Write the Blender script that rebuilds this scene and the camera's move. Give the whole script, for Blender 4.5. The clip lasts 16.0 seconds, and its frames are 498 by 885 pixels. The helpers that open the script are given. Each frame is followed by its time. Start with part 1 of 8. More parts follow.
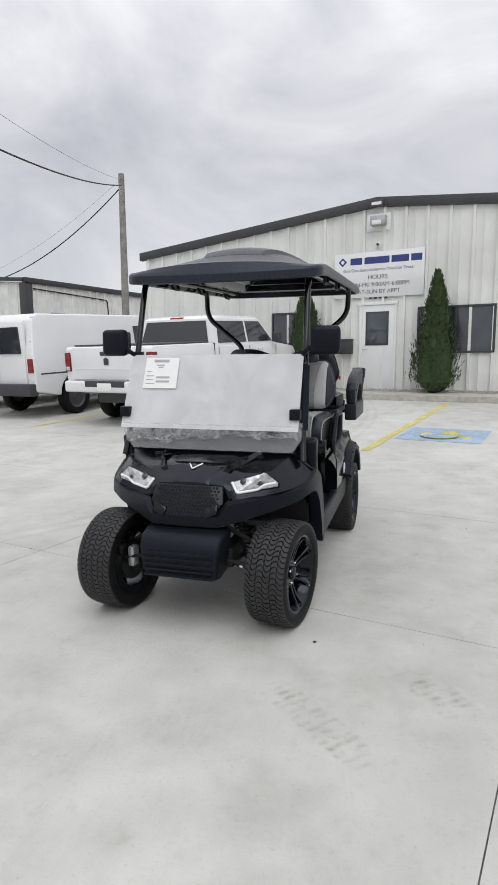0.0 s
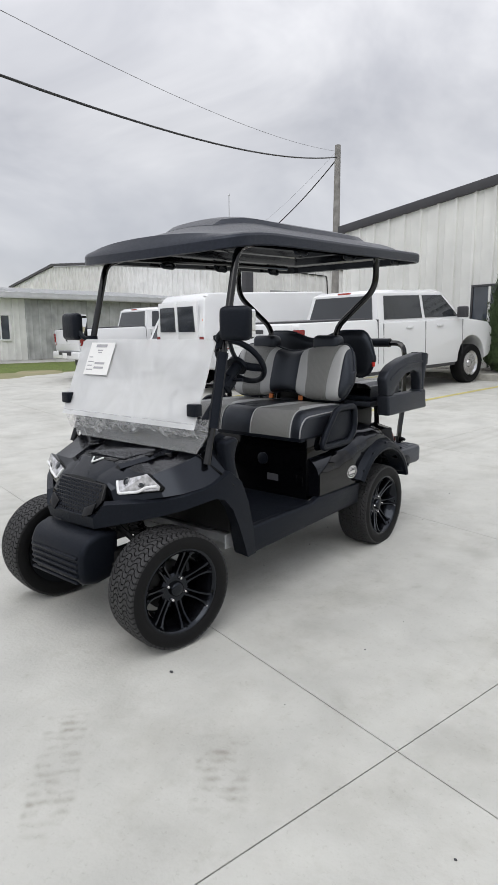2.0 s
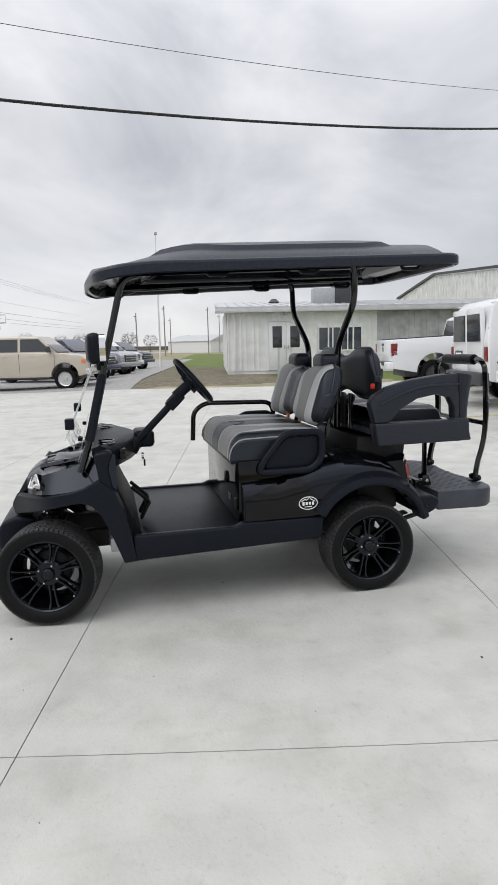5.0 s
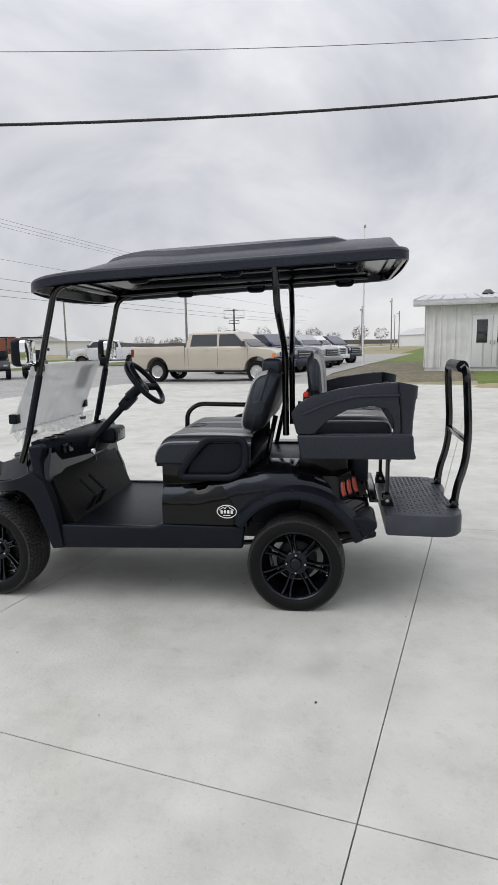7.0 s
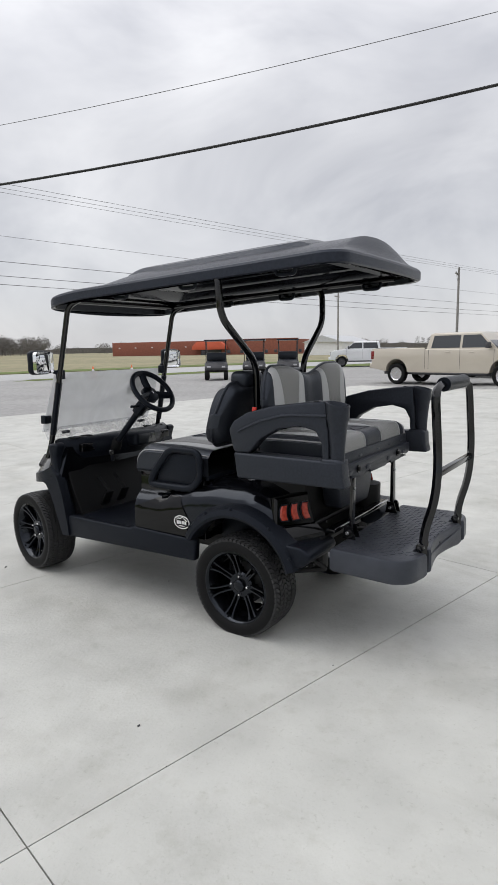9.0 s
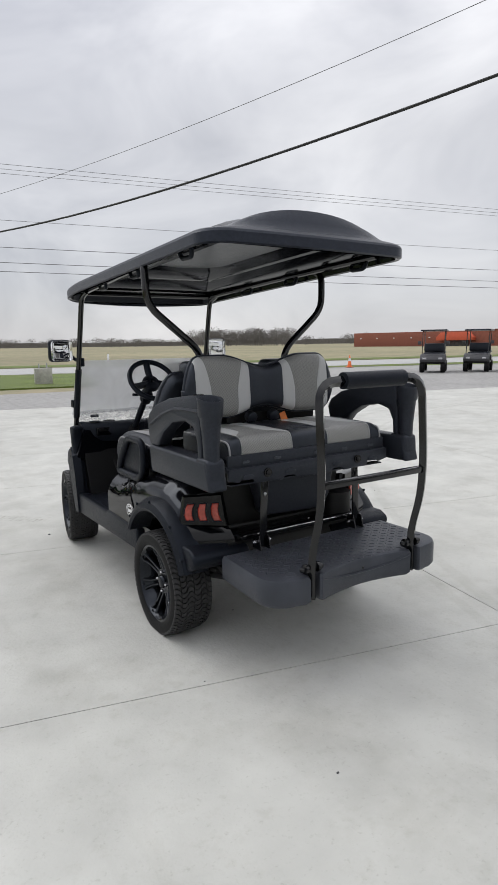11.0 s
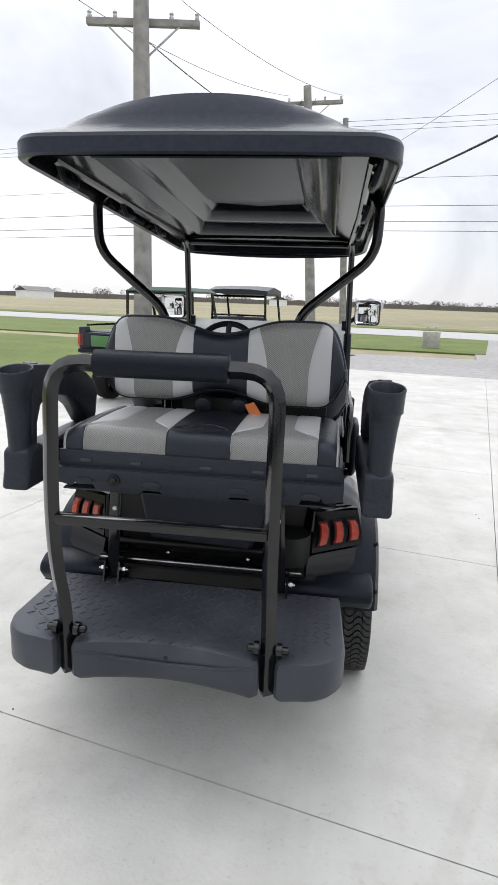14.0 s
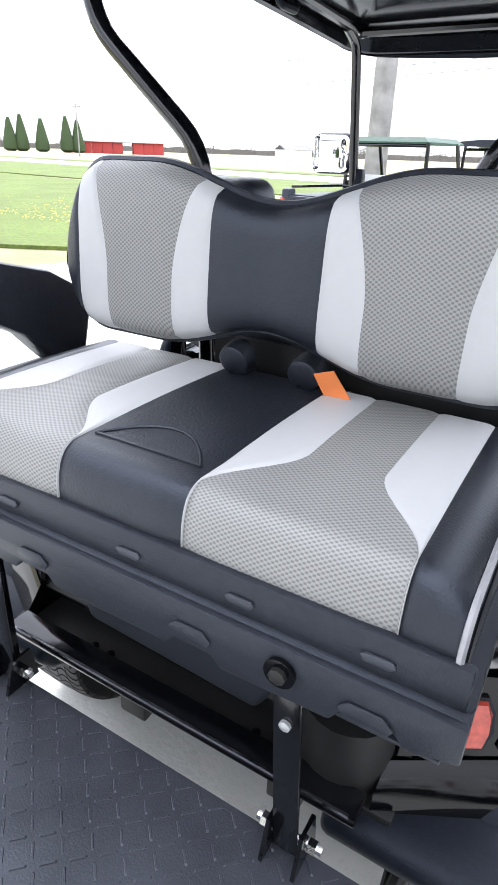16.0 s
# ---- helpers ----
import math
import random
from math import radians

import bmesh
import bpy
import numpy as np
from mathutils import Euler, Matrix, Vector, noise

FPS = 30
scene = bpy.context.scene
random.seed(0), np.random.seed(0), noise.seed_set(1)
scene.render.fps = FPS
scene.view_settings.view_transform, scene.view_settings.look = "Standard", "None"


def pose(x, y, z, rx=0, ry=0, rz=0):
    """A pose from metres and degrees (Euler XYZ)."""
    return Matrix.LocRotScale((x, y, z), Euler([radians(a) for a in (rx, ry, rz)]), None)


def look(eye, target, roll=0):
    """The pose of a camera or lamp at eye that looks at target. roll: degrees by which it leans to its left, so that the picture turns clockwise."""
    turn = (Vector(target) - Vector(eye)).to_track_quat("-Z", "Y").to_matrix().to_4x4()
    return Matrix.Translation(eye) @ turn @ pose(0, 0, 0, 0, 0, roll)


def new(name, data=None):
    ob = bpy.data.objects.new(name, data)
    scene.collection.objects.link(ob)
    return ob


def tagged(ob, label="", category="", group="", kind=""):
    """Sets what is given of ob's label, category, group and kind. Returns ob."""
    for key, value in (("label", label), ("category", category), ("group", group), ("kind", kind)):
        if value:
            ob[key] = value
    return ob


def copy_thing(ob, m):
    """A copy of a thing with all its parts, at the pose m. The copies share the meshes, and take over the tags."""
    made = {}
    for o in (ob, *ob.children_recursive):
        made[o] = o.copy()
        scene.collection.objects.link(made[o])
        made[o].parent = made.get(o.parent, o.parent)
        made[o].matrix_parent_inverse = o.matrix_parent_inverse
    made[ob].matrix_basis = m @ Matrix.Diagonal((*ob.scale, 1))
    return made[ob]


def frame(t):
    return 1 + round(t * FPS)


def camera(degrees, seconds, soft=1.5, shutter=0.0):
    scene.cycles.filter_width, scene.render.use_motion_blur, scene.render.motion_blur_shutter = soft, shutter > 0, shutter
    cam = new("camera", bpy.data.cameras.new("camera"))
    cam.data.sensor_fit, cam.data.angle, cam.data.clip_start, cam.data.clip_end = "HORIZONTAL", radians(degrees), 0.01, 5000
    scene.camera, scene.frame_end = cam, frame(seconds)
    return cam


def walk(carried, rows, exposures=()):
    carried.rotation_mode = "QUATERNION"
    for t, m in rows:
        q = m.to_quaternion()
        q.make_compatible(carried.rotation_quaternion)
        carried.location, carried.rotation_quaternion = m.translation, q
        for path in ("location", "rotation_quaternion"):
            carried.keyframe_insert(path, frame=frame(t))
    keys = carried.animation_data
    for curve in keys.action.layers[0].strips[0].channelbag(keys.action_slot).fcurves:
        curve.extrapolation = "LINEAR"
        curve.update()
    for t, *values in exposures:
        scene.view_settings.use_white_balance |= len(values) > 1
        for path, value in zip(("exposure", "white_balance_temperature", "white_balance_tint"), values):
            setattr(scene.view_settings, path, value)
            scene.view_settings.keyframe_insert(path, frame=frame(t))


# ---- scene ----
cam = camera(45.2, 16.0)
EXPOSURES = [(0.0, 0.2, 6500, 10), (4.0, 0.28, 6500, 10), (8.0, 0.2, 6500, 10), (11.0, 0.2, 6500, 10), (12.5, 0.32, 6500, 10), (13.5, 0.52, 6500, 10), (14.0, 0.7, 6450, 10.5), (14.5, 1.05, 6400, 11), (15.0, 1.42, 6300, 11.5), (15.5, 1.8, 6200, 12), (16.0, 2.0, 6150, 12)]
# seconds, eye, target, roll
PATH = [
    (0, (1.175, -3.722, 1.340), (0.593, -1.829, 1.060), -0.33),
    (0.5, (1.499, -3.411, 1.380), (0.721, -1.594, 1.071), 0.54),
    (1, (1.841, -3.183, 1.373), (0.881, -1.460, 1.039), 0.70),
    (1.5, (2.141, -2.897, 1.358), (1.013, -1.282, 1.013), 0.49),
    (2, (2.400, -2.599, 1.381), (1.130, -1.095, 1.026), -0.30),
    (2.5, (2.692, -2.266, 1.394), (1.271, -0.904, 1.037), -0.87),
    (3, (2.925, -1.928, 1.375), (1.370, -0.724, 1.017), -0.92),
    (3.5, (3.189, -1.574, 1.405), (1.502, -0.559, 1.051), -0.89),
    (4, (3.457, -1.253, 1.418), (1.669, -0.423, 1.080), -1.07),
    (6.5, (3.744, 0.763, 1.426), (1.776, 0.610, 1.105), -0.95),
    (7, (3.686, 1.157, 1.453), (1.738, 0.840, 1.130), -0.93),
    (7.5, (3.506, 1.569, 1.436), (1.597, 1.056, 1.135), -0.89),
    (8, (3.382, 1.955, 1.483), (1.538, 1.248, 1.167), -0.89),
    (8.5, (3.202, 2.335, 1.491), (1.463, 1.397, 1.177), -0.87),
    (11, (1.704, 3.615, 1.461), (0.671, 1.934, 1.135), -0.81),
    (11.5, (1.348, 3.703, 1.449), (0.465, 1.942, 1.103), 0.06),
    (12, (0.957, 3.723, 1.461), (0.246, 1.889, 1.095), 0.42),
    (12.5, (0.546, 3.750, 1.473), (0.048, 1.853, 1.077), 0.67),
    (13, (0.191, 3.643, 1.459), (-0.087, 1.708, 1.037), 0.94),
    (13.5, (-0.171, 3.431, 1.453), (-0.175, 1.478, 1.024), 0.98),
    (14, (-0.434, 3.204, 1.468), (-0.154, 1.277, 1.013), 1.99),
    (14.5, (-0.592, 2.840, 1.436), (-0.056, 0.980, 0.935), 2.99),
    (15, (-0.655, 2.514, 1.432), (0.057, 0.733, 0.868), 3.48),
    (15.5, (-0.638, 2.142, 1.436), (0.227, 0.478, 0.740), 2.46),
    (16, (-0.491, 1.869, 1.419), (0.436, 0.324, 0.550), 1.95),
]
walk(cam, [(t, look(eye, aim, roll)) for t, eye, aim, roll in PATH], EXPOSURES)

# ---- sky and sun ----
world = bpy.data.worlds.new("overcast_sky")
scene.world = world
world.use_nodes = True
wn, wl = world.node_tree.nodes, world.node_tree.links
wn.clear()
w_out = wn.new("ShaderNodeOutputWorld")
w_bg = wn.new("ShaderNodeBackground")
w_sky = wn.new("ShaderNodeTexSky")
w_sky.sky_type = "NISHITA"
w_sky.sun_disc = False
w_sky.sun_elevation, w_sky.sun_rotation = radians(58), radians(150)
w_co = wn.new("ShaderNodeTexCoord")
w_map = wn.new("ShaderNodeMapping")
w_map.inputs["Scale"].default_value = (1.0, 1.0, 1.8)
w_noise = wn.new("ShaderNodeTexNoise")
w_noise.inputs["Scale"].default_value = 2.6
w_noise.inputs["Detail"].default_value = 5
w_noise.inputs["Roughness"].default_value = 0.55
w_noise.inputs["Distortion"].default_value = 0.6
w_ramp = wn.new("ShaderNodeValToRGB")
w_ramp.color_ramp.elements[0].position, w_ramp.color_ramp.elements[0].color = 0.32, (3.75, 3.79, 4.05, 1)
w_ramp.color_ramp.elements[1].position, w_ramp.color_ramp.elements[1].color = 0.72, (6.3, 6.28, 6.4, 1)
# an overcast sky grows brighter towards the zenith
w_sep = wn.new("ShaderNodeSeparateXYZ")
w_up = wn.new("ShaderNodeMapRange")
w_up.inputs["From Min"].default_value, w_up.inputs["From Max"].default_value = 0.3, 1.0
w_up.inputs["To Min"].default_value, w_up.inputs["To Max"].default_value = 1.0, 2.3
w_mul = wn.new("ShaderNodeMix")
w_mul.data_type, w_mul.blend_type = "RGBA", "MULTIPLY"
w_mul.inputs["Factor"].default_value = 1.0
w_mix = wn.new("ShaderNodeMix")
w_mix.data_type = "RGBA"
w_mix.inputs["Factor"].default_value = 0.9
wl.new(w_co.outputs["Generated"], w_map.inputs["Vector"])
wl.new(w_map.outputs["Vector"], w_noise.inputs["Vector"])
wl.new(w_noise.outputs["Fac"], w_ramp.inputs["Fac"])
wl.new(w_co.outputs["Generated"], w_sep.inputs["Vector"])
wl.new(w_sep.outputs["Z"], w_up.inputs["Value"])
wl.new(w_ramp.outputs["Color"], w_mul.inputs["A"])
wl.new(w_up.outputs["Result"], w_mul.inputs["B"])
wl.new(w_sky.outputs["Color"], w_mix.inputs["A"])
wl.new(w_mul.outputs["Result"], w_mix.inputs["B"])
wl.new(w_mix.outputs["Result"], w_bg.inputs["Color"])
wl.new(w_bg.outputs["Background"], w_out.inputs["Surface"])
w_bg.inputs["Strength"].default_value = 0.12

sun = new("sun", bpy.data.lights.new("sun", "SUN"))
sun.data.energy, sun.data.angle, sun.data.color = 0.9, radians(50), (1.0, 0.985, 0.96)
sun.matrix_world = look((3, -6, 9), (0, 0, 0))

# ---- materials ----
def material(name, color, rough=0.5, metal=0.0, noise_scale=0.0, amount=0.15, bump=0.0, bump_scale=40.0, color2=None,
             coat=0.0, stain=0.0, stain_scale=1.2, spread=None, spec=0.5, rand=0.0, space="Object"):
    """A surface with grain (noise_scale), larger stains (stain) and fine relief (bump)."""
    m = bpy.data.materials.new(name)
    m.use_nodes = True
    nt, b = m.node_tree, m.node_tree.nodes["Principled BSDF"]
    b.inputs["Base Color"].default_value = (*color, 1)
    b.inputs["Roughness"].default_value, b.inputs["Metallic"].default_value = rough, metal
    b.inputs["Specular IOR Level"].default_value = spec
    b.inputs["Coat Weight"].default_value = coat
    b.inputs["Coat Roughness"].default_value = 0.06
    tc = nt.nodes.new("ShaderNodeTexCoord")
    out = tc.outputs[space]
    last = None
    if noise_scale:
        n = nt.nodes.new("ShaderNodeTexNoise")
        n.inputs["Scale"].default_value, n.inputs["Detail"].default_value = noise_scale, 6
        r = nt.nodes.new("ShaderNodeValToRGB")
        dark = color2 or tuple(c * (1 - amount) for c in color)
        light = tuple(min(1, c * (1 + amount * 0.6)) for c in color)
        r.color_ramp.elements[0].position, r.color_ramp.elements[0].color = 0.33, (*dark, 1)
        r.color_ramp.elements[1].position, r.color_ramp.elements[1].color = 0.68, (*light, 1)
        nt.links.new(out, n.inputs["Vector"])
        nt.links.new(n.outputs["Fac"], r.inputs["Fac"])
        last = r.outputs["Color"]
        rr = nt.nodes.new("ShaderNodeMapRange")
        rr.inputs["To Min"].default_value, rr.inputs["To Max"].default_value = rough * 0.85, min(1, rough * 1.15)
        nt.links.new(n.outputs["Fac"], rr.inputs["Value"])
        nt.links.new(rr.outputs["Result"], b.inputs["Roughness"])
    if stain and last:
        n2 = nt.nodes.new("ShaderNodeTexNoise")
        n2.inputs["Scale"].default_value, n2.inputs["Detail"].default_value = stain_scale, 4
        n2.inputs["Distortion"].default_value = 0.8
        r2 = nt.nodes.new("ShaderNodeMapRange")
        r2.inputs["From Min"].default_value, r2.inputs["From Max"].default_value = 0.35, 0.65
        r2.inputs["To Min"].default_value, r2.inputs["To Max"].default_value = 1 - stain, 1.0
        mx = nt.nodes.new("ShaderNodeMix")
        mx.data_type, mx.blend_type = "RGBA", "MULTIPLY"
        mx.inputs["Factor"].default_value = 1.0
        nt.links.new(out, n2.inputs["Vector"])
        nt.links.new(n2.outputs["Fac"], r2.inputs["Value"])
        nt.links.new(last, mx.inputs["A"])
        nt.links.new(r2.outputs["Result"], mx.inputs["B"])
        last = mx.outputs["Result"]
    if rand and last:
        oi = nt.nodes.new("ShaderNodeObjectInfo")
        r3 = nt.nodes.new("ShaderNodeMapRange")
        r3.inputs["To Min"].default_value, r3.inputs["To Max"].default_value = 1 - rand, 1.0
        mx = nt.nodes.new("ShaderNodeMix")
        mx.data_type, mx.blend_type = "RGBA", "MULTIPLY"
        mx.inputs["Factor"].default_value = 1.0
        nt.links.new(oi.outputs["Random"], r3.inputs["Value"])
        nt.links.new(last, mx.inputs["A"])
        nt.links.new(r3.outputs["Result"], mx.inputs["B"])
        last = mx.outputs["Result"]
    if last:
        nt.links.new(last, b.inputs["Base Color"])
    if bump:
        n3 = nt.nodes.new("ShaderNodeTexNoise")
        n3.inputs["Scale"].default_value, n3.inputs["Detail"].default_value = bump_scale, 4
        bp = nt.nodes.new("ShaderNodeBump")
        bp.inputs["Strength"].default_value, bp.inputs["Distance"].default_value = bump, 0.01
        nt.links.new(out, n3.inputs["Vector"])
        nt.links.new(n3.outputs["Fac"], bp.inputs["Height"])
        nt.links.new(bp.outputs["Normal"], b.inputs["Normal"])
    return m


def glass_like(name, color, rough, alpha_mix, tint=(1, 1, 1), milk=0.0):
    """A thin clear sheet: part of the light passes, the rest meets a glossy or milky face."""
    m = bpy.data.materials.new(name)
    m.use_nodes = True
    nt = m.node_tree
    b = nt.nodes["Principled BSDF"]
    b.inputs["Base Color"].default_value = (*color, 1)
    b.inputs["Roughness"].default_value = rough
    tr = nt.nodes.new("ShaderNodeBsdfTransparent")
    tr.inputs["Color"].default_value = (*tint, 1)
    mix = nt.nodes.new("ShaderNodeMixShader")
    mix.inputs["Fac"].default_value = alpha_mix
    nt.links.new(tr.outputs["BSDF"], mix.inputs[1])
    face = b.outputs["BSDF"]
    if milk:
        tl = nt.nodes.new("ShaderNodeBsdfTranslucent")
        tl.inputs["Color"].default_value = (*color, 1)
        half = nt.nodes.new("ShaderNodeMixShader")
        half.inputs["Fac"].default_value = milk
        nt.links.new(face, half.inputs[1])
        nt.links.new(tl.outputs["BSDF"], half.inputs[2])
        face = half.outputs["Shader"]
    nt.links.new(face, mix.inputs[2])
    nt.links.new(mix.outputs["Shader"], nt.nodes["Material Output"].inputs["Surface"])
    return m


M_concrete = material("concrete", (0.535, 0.536, 0.503), 0.75, 0, 3.5, 0.095, 0.30, 60, stain=0.10, stain_scale=0.8, rand=0.03)


def soil_concrete(m):
    """Adds rubbed-in dirt, fine speckle and broom lines to the slabs."""
    nt, b = m.node_tree, m.node_tree.nodes["Principled BSDF"]
    base = b.inputs["Base Color"].links[0].from_socket
    tc = nt.nodes.new("ShaderNodeTexCoord")
    for scale, lo, hi, dark, detail, stretch in ((1.7, .50, .72, (.83, .822, .805, 1), 8, (1, 1, 1)), (55, .60, .80, (.84, .835, .82, 1), 2, (1, 1, 1)), (7, .55, .75, (.93, .925, .915, 1), 6, (1, .12, 1)), (.35, .45, .7, (.92, .916, .91, 1), 3, (1, 1, 1)), (11, .56, .72, (.91, .905, .89, 1), 9, (1, 1, 1)), (4.5, .60, .70, (.92, .914, .90, 1), 10, (1, 1, 1))):
        mp = nt.nodes.new("ShaderNodeMapping")
        mp.inputs["Scale"].default_value = stretch
        mp.inputs["Rotation"].default_value = (0, 0, radians(-12))
        n = nt.nodes.new("ShaderNodeTexNoise")
        n.inputs["Scale"].default_value, n.inputs["Detail"].default_value = scale, detail
        n.inputs["Roughness"].default_value = .65
        r = nt.nodes.new("ShaderNodeMapRange")
        r.inputs["From Min"].default_value, r.inputs["From Max"].default_value = lo, hi
        mx = nt.nodes.new("ShaderNodeMix")
        mx.data_type, mx.blend_type = "RGBA", "MULTIPLY"
        mx.inputs["B"].default_value = dark
        nt.links.new(tc.outputs["Object"], mp.inputs["Vector"])
        nt.links.new(mp.outputs["Vector"], n.inputs["Vector"])
        nt.links.new(n.outputs["Fac"], r.inputs["Value"])
        nt.links.new(r.outputs["Result"], mx.inputs["Factor"])
        nt.links.new(base, mx.inputs["A"])
        base = mx.outputs["Result"]
    # tyre prints: short treaded smudges and one long curved track
    def node(kind, op=None, *vals):
        q = nt.nodes.new(kind)
        if op:
            q.operation = op
        for k, v in enumerate(vals):
            if isinstance(v, (int, float)):
                q.inputs[k].default_value = v
            elif v is not None:
                nt.links.new(v, q.inputs[k])
        return q.outputs[0]
    def math_(op, *vals):
        return node("ShaderNodeMath", op, *vals)
    def fade(value, lo, hi):
        q = nt.nodes.new("ShaderNodeMapRange")
        q.interpolation_type = "SMOOTHSTEP"
        q.inputs["From Min"].default_value, q.inputs["From Max"].default_value = lo, hi
        q.inputs["To Min"].default_value, q.inputs["To Max"].default_value = 1.0, 0.0
        nt.links.new(value, q.inputs["Value"])
        return q.outputs["Result"]
    patchy = nt.nodes.new("ShaderNodeTexNoise")
    patchy.inputs["Scale"].default_value, patchy.inputs["Detail"].default_value = 14, 8
    nt.links.new(tc.outputs["Object"], patchy.inputs["Vector"])
    worn = nt.nodes.new("ShaderNodeMapRange")
    worn.inputs["From Min"].default_value, worn.inputs["From Max"].default_value = .42, .68
    nt.links.new(patchy.outputs["Fac"], worn.inputs["Value"])
    def darken(mask, tone):
        mx = nt.nodes.new("ShaderNodeMix")
        mx.data_type, mx.blend_type = "RGBA", "MULTIPLY"
        mx.inputs["B"].default_value = tone
        nt.links.new(mask, mx.inputs["Factor"])
        nt.links.new(base, mx.inputs["A"])
        return mx.outputs["Result"]
    for cx, cy, turn, half, wide in ((.80, -1.68, 139, .34, .085), (1.23, -1.36, 129, .20, .10), (-.9, -2.3, 110, .5, .08)):
        mp = nt.nodes.new("ShaderNodeMapping")
        mp.vector_type = "TEXTURE"
        mp.inputs["Location"].default_value, mp.inputs["Rotation"].default_value = (cx, cy, 0), (0, 0, radians(turn))
        nt.links.new(tc.outputs["Object"], mp.inputs["Vector"])
        sp = nt.nodes.new("ShaderNodeSeparateXYZ")
        nt.links.new(mp.outputs["Vector"], sp.inputs["Vector"])
        along, across = math_("ABSOLUTE", sp.outputs["X"]), math_("ABSOLUTE", sp.outputs["Y"])
        bars = math_("MULTIPLY_ADD", math_("SINE", math_("MULTIPLY", sp.outputs["X"], 150.0)), .35, .65)
        mask = math_("MULTIPLY", math_("MULTIPLY", fade(along, half * .6, half), fade(across, wide * .7, wide)), math_("MULTIPLY", bars, worn.outputs["Result"]))
        base = darken(mask, (.62, .60, .57, 1))
    for cx, cy, radius, wide in ((TRACK_X, TRACK_Y, TRACK_R, .06), (TRACK_X, TRACK_Y, TRACK_R + .17, .045)):
        mp = nt.nodes.new("ShaderNodeMapping")
        mp.inputs["Location"].default_value = (-cx, -cy, 0)
        nt.links.new(tc.outputs["Object"], mp.inputs["Vector"])
        ln = node("ShaderNodeVectorMath", "LENGTH")
        ln_node = ln.node
        nt.links.new(mp.outputs["Vector"], ln_node.inputs[0])
        off = math_("ABSOLUTE", math_("SUBTRACT", ln_node.outputs["Value"], radius))
        base = darken(math_("MULTIPLY", fade(off, wide * .4, wide), math_("MULTIPLY_ADD", worn.outputs["Result"], .5, .5)), (.90, .896, .885, 1))
    nt.links.new(base, b.inputs["Base Color"])


TRACK_X, TRACK_Y, TRACK_R = -12.757, 6.830, 12.78
soil_concrete(M_concrete)
M_joint = material("joint_filler", (0.23, 0.225, 0.215), 0.9, 0, 20, 0.3)
M_asphalt = material("worn_asphalt", (0.33, 0.325, 0.315), 0.85, 0, 6, 0.18, 0.4, 90, stain=0.12, stain_scale=0.3)
M_road = material("pale_road", (0.40, 0.40, 0.395), 0.85, 0, 4, 0.15, 0.2, 60)
M_grass = material("mown_grass", (0.125, 0.172, 0.030), 0.9, 0, 14, 0.35, 0.8, 120, stain=0.25, stain_scale=0.6)
M_dirt = material("bare_dirt", (0.19, 0.16, 0.115), 0.95, 0, 5, 0.35, 0.9, 60, color2=(0.11, 0.105, 0.06), stain=0.3)
M_field = material("stubble_field", (0.30, 0.255, 0.165), 0.95, 0, 0.6, 0.3, 0.6, 12, color2=(0.2, 0.2, 0.1), stain=0.25, stain_scale=0.03)
M_kerb = material("kerb_concrete", (0.42, 0.41, 0.37), 0.85, 0, 8, 0.2, 0.3, 50)
M_gravel = material("river_gravel", (0.40, 0.38, 0.35), 0.9, 0, 60, 0.5, 0.8, 90)
M_yellow = material("worn_yellow_paint", (0.62, 0.55, 0.20), 0.8, 0, 25, 0.25, stain=0.25, stain_scale=3)
M_bluepaint = material("worn_blue_paint", (0.33, 0.43, 0.56), 0.8, 0, 25, 0.2, stain=0.2, stain_scale=3)
M_siding = material("light_metal_siding", (0.76, 0.765, 0.735), 0.5, 0.0, 1.2, 0.06, 0.05, 30, stain=0.06, rand=0.04)
M_siding_old = material("old_metal_siding", (0.84, 0.845, 0.83), 0.5, 0.0, 2, 0.08, 0.1, 30, stain=0.10, rand=0.05)
M_siding_grey = material("weathered_grey_siding", (0.52, 0.53, 0.53), 0.55, 0.1, 2, 0.25, 0.1, 30, stain=0.25, rand=0.12)
M_trim = material("dark_trim", (0.045, 0.045, 0.05), 0.5, 0, 6, 0.15)
M_roofmetal = material("pale_roof_metal", (0.55, 0.56, 0.57), 0.4, 0.3, 3, 0.1)
M_white = material("white_paint", (0.76, 0.765, 0.77), 0.4, 0, 2, 0.04)
M_carwhite = material("white_car_paint", (0.75, 0.76, 0.77), 0.25, 0, 1, 0.03, coat=0.6)
M_tan = material("champagne_car_paint", (0.54, 0.49, 0.41), 0.3, 0.25, 1, 0.05, coat=0.6)
M_carblue = material("blue_car_paint", (0.015, 0.022, 0.07), 0.25, 0.2, 1, 0.05, coat=0.7)
M_carsilver = material("silver_car_paint", (0.42, 0.44, 0.47), 0.3, 0.5, 1, 0.05, coat=0.6)
M_darkglass = material("tinted_glass", (0.026, 0.030, 0.035), 0.06, 0, spec=0.8)
M_winglass = material("window_glass", (0.05, 0.06, 0.075), 0.05, 0, 1.2, 0.4, spec=0.9)
M_brick = material("red_brick", (0.25, 0.085, 0.055), 0.85, 0, 2.5, 0.2, 0.2, 30)
M_orange = material("orange_canopy", (0.55, 0.10, 0.045), 0.7, 0, 3, 0.1)
M_wood = material("weathered_pole_wood", (0.31, 0.30, 0.285), 0.9, 0, 5, 0.25, 0.6, 30, stain=0.2, stain_scale=2)
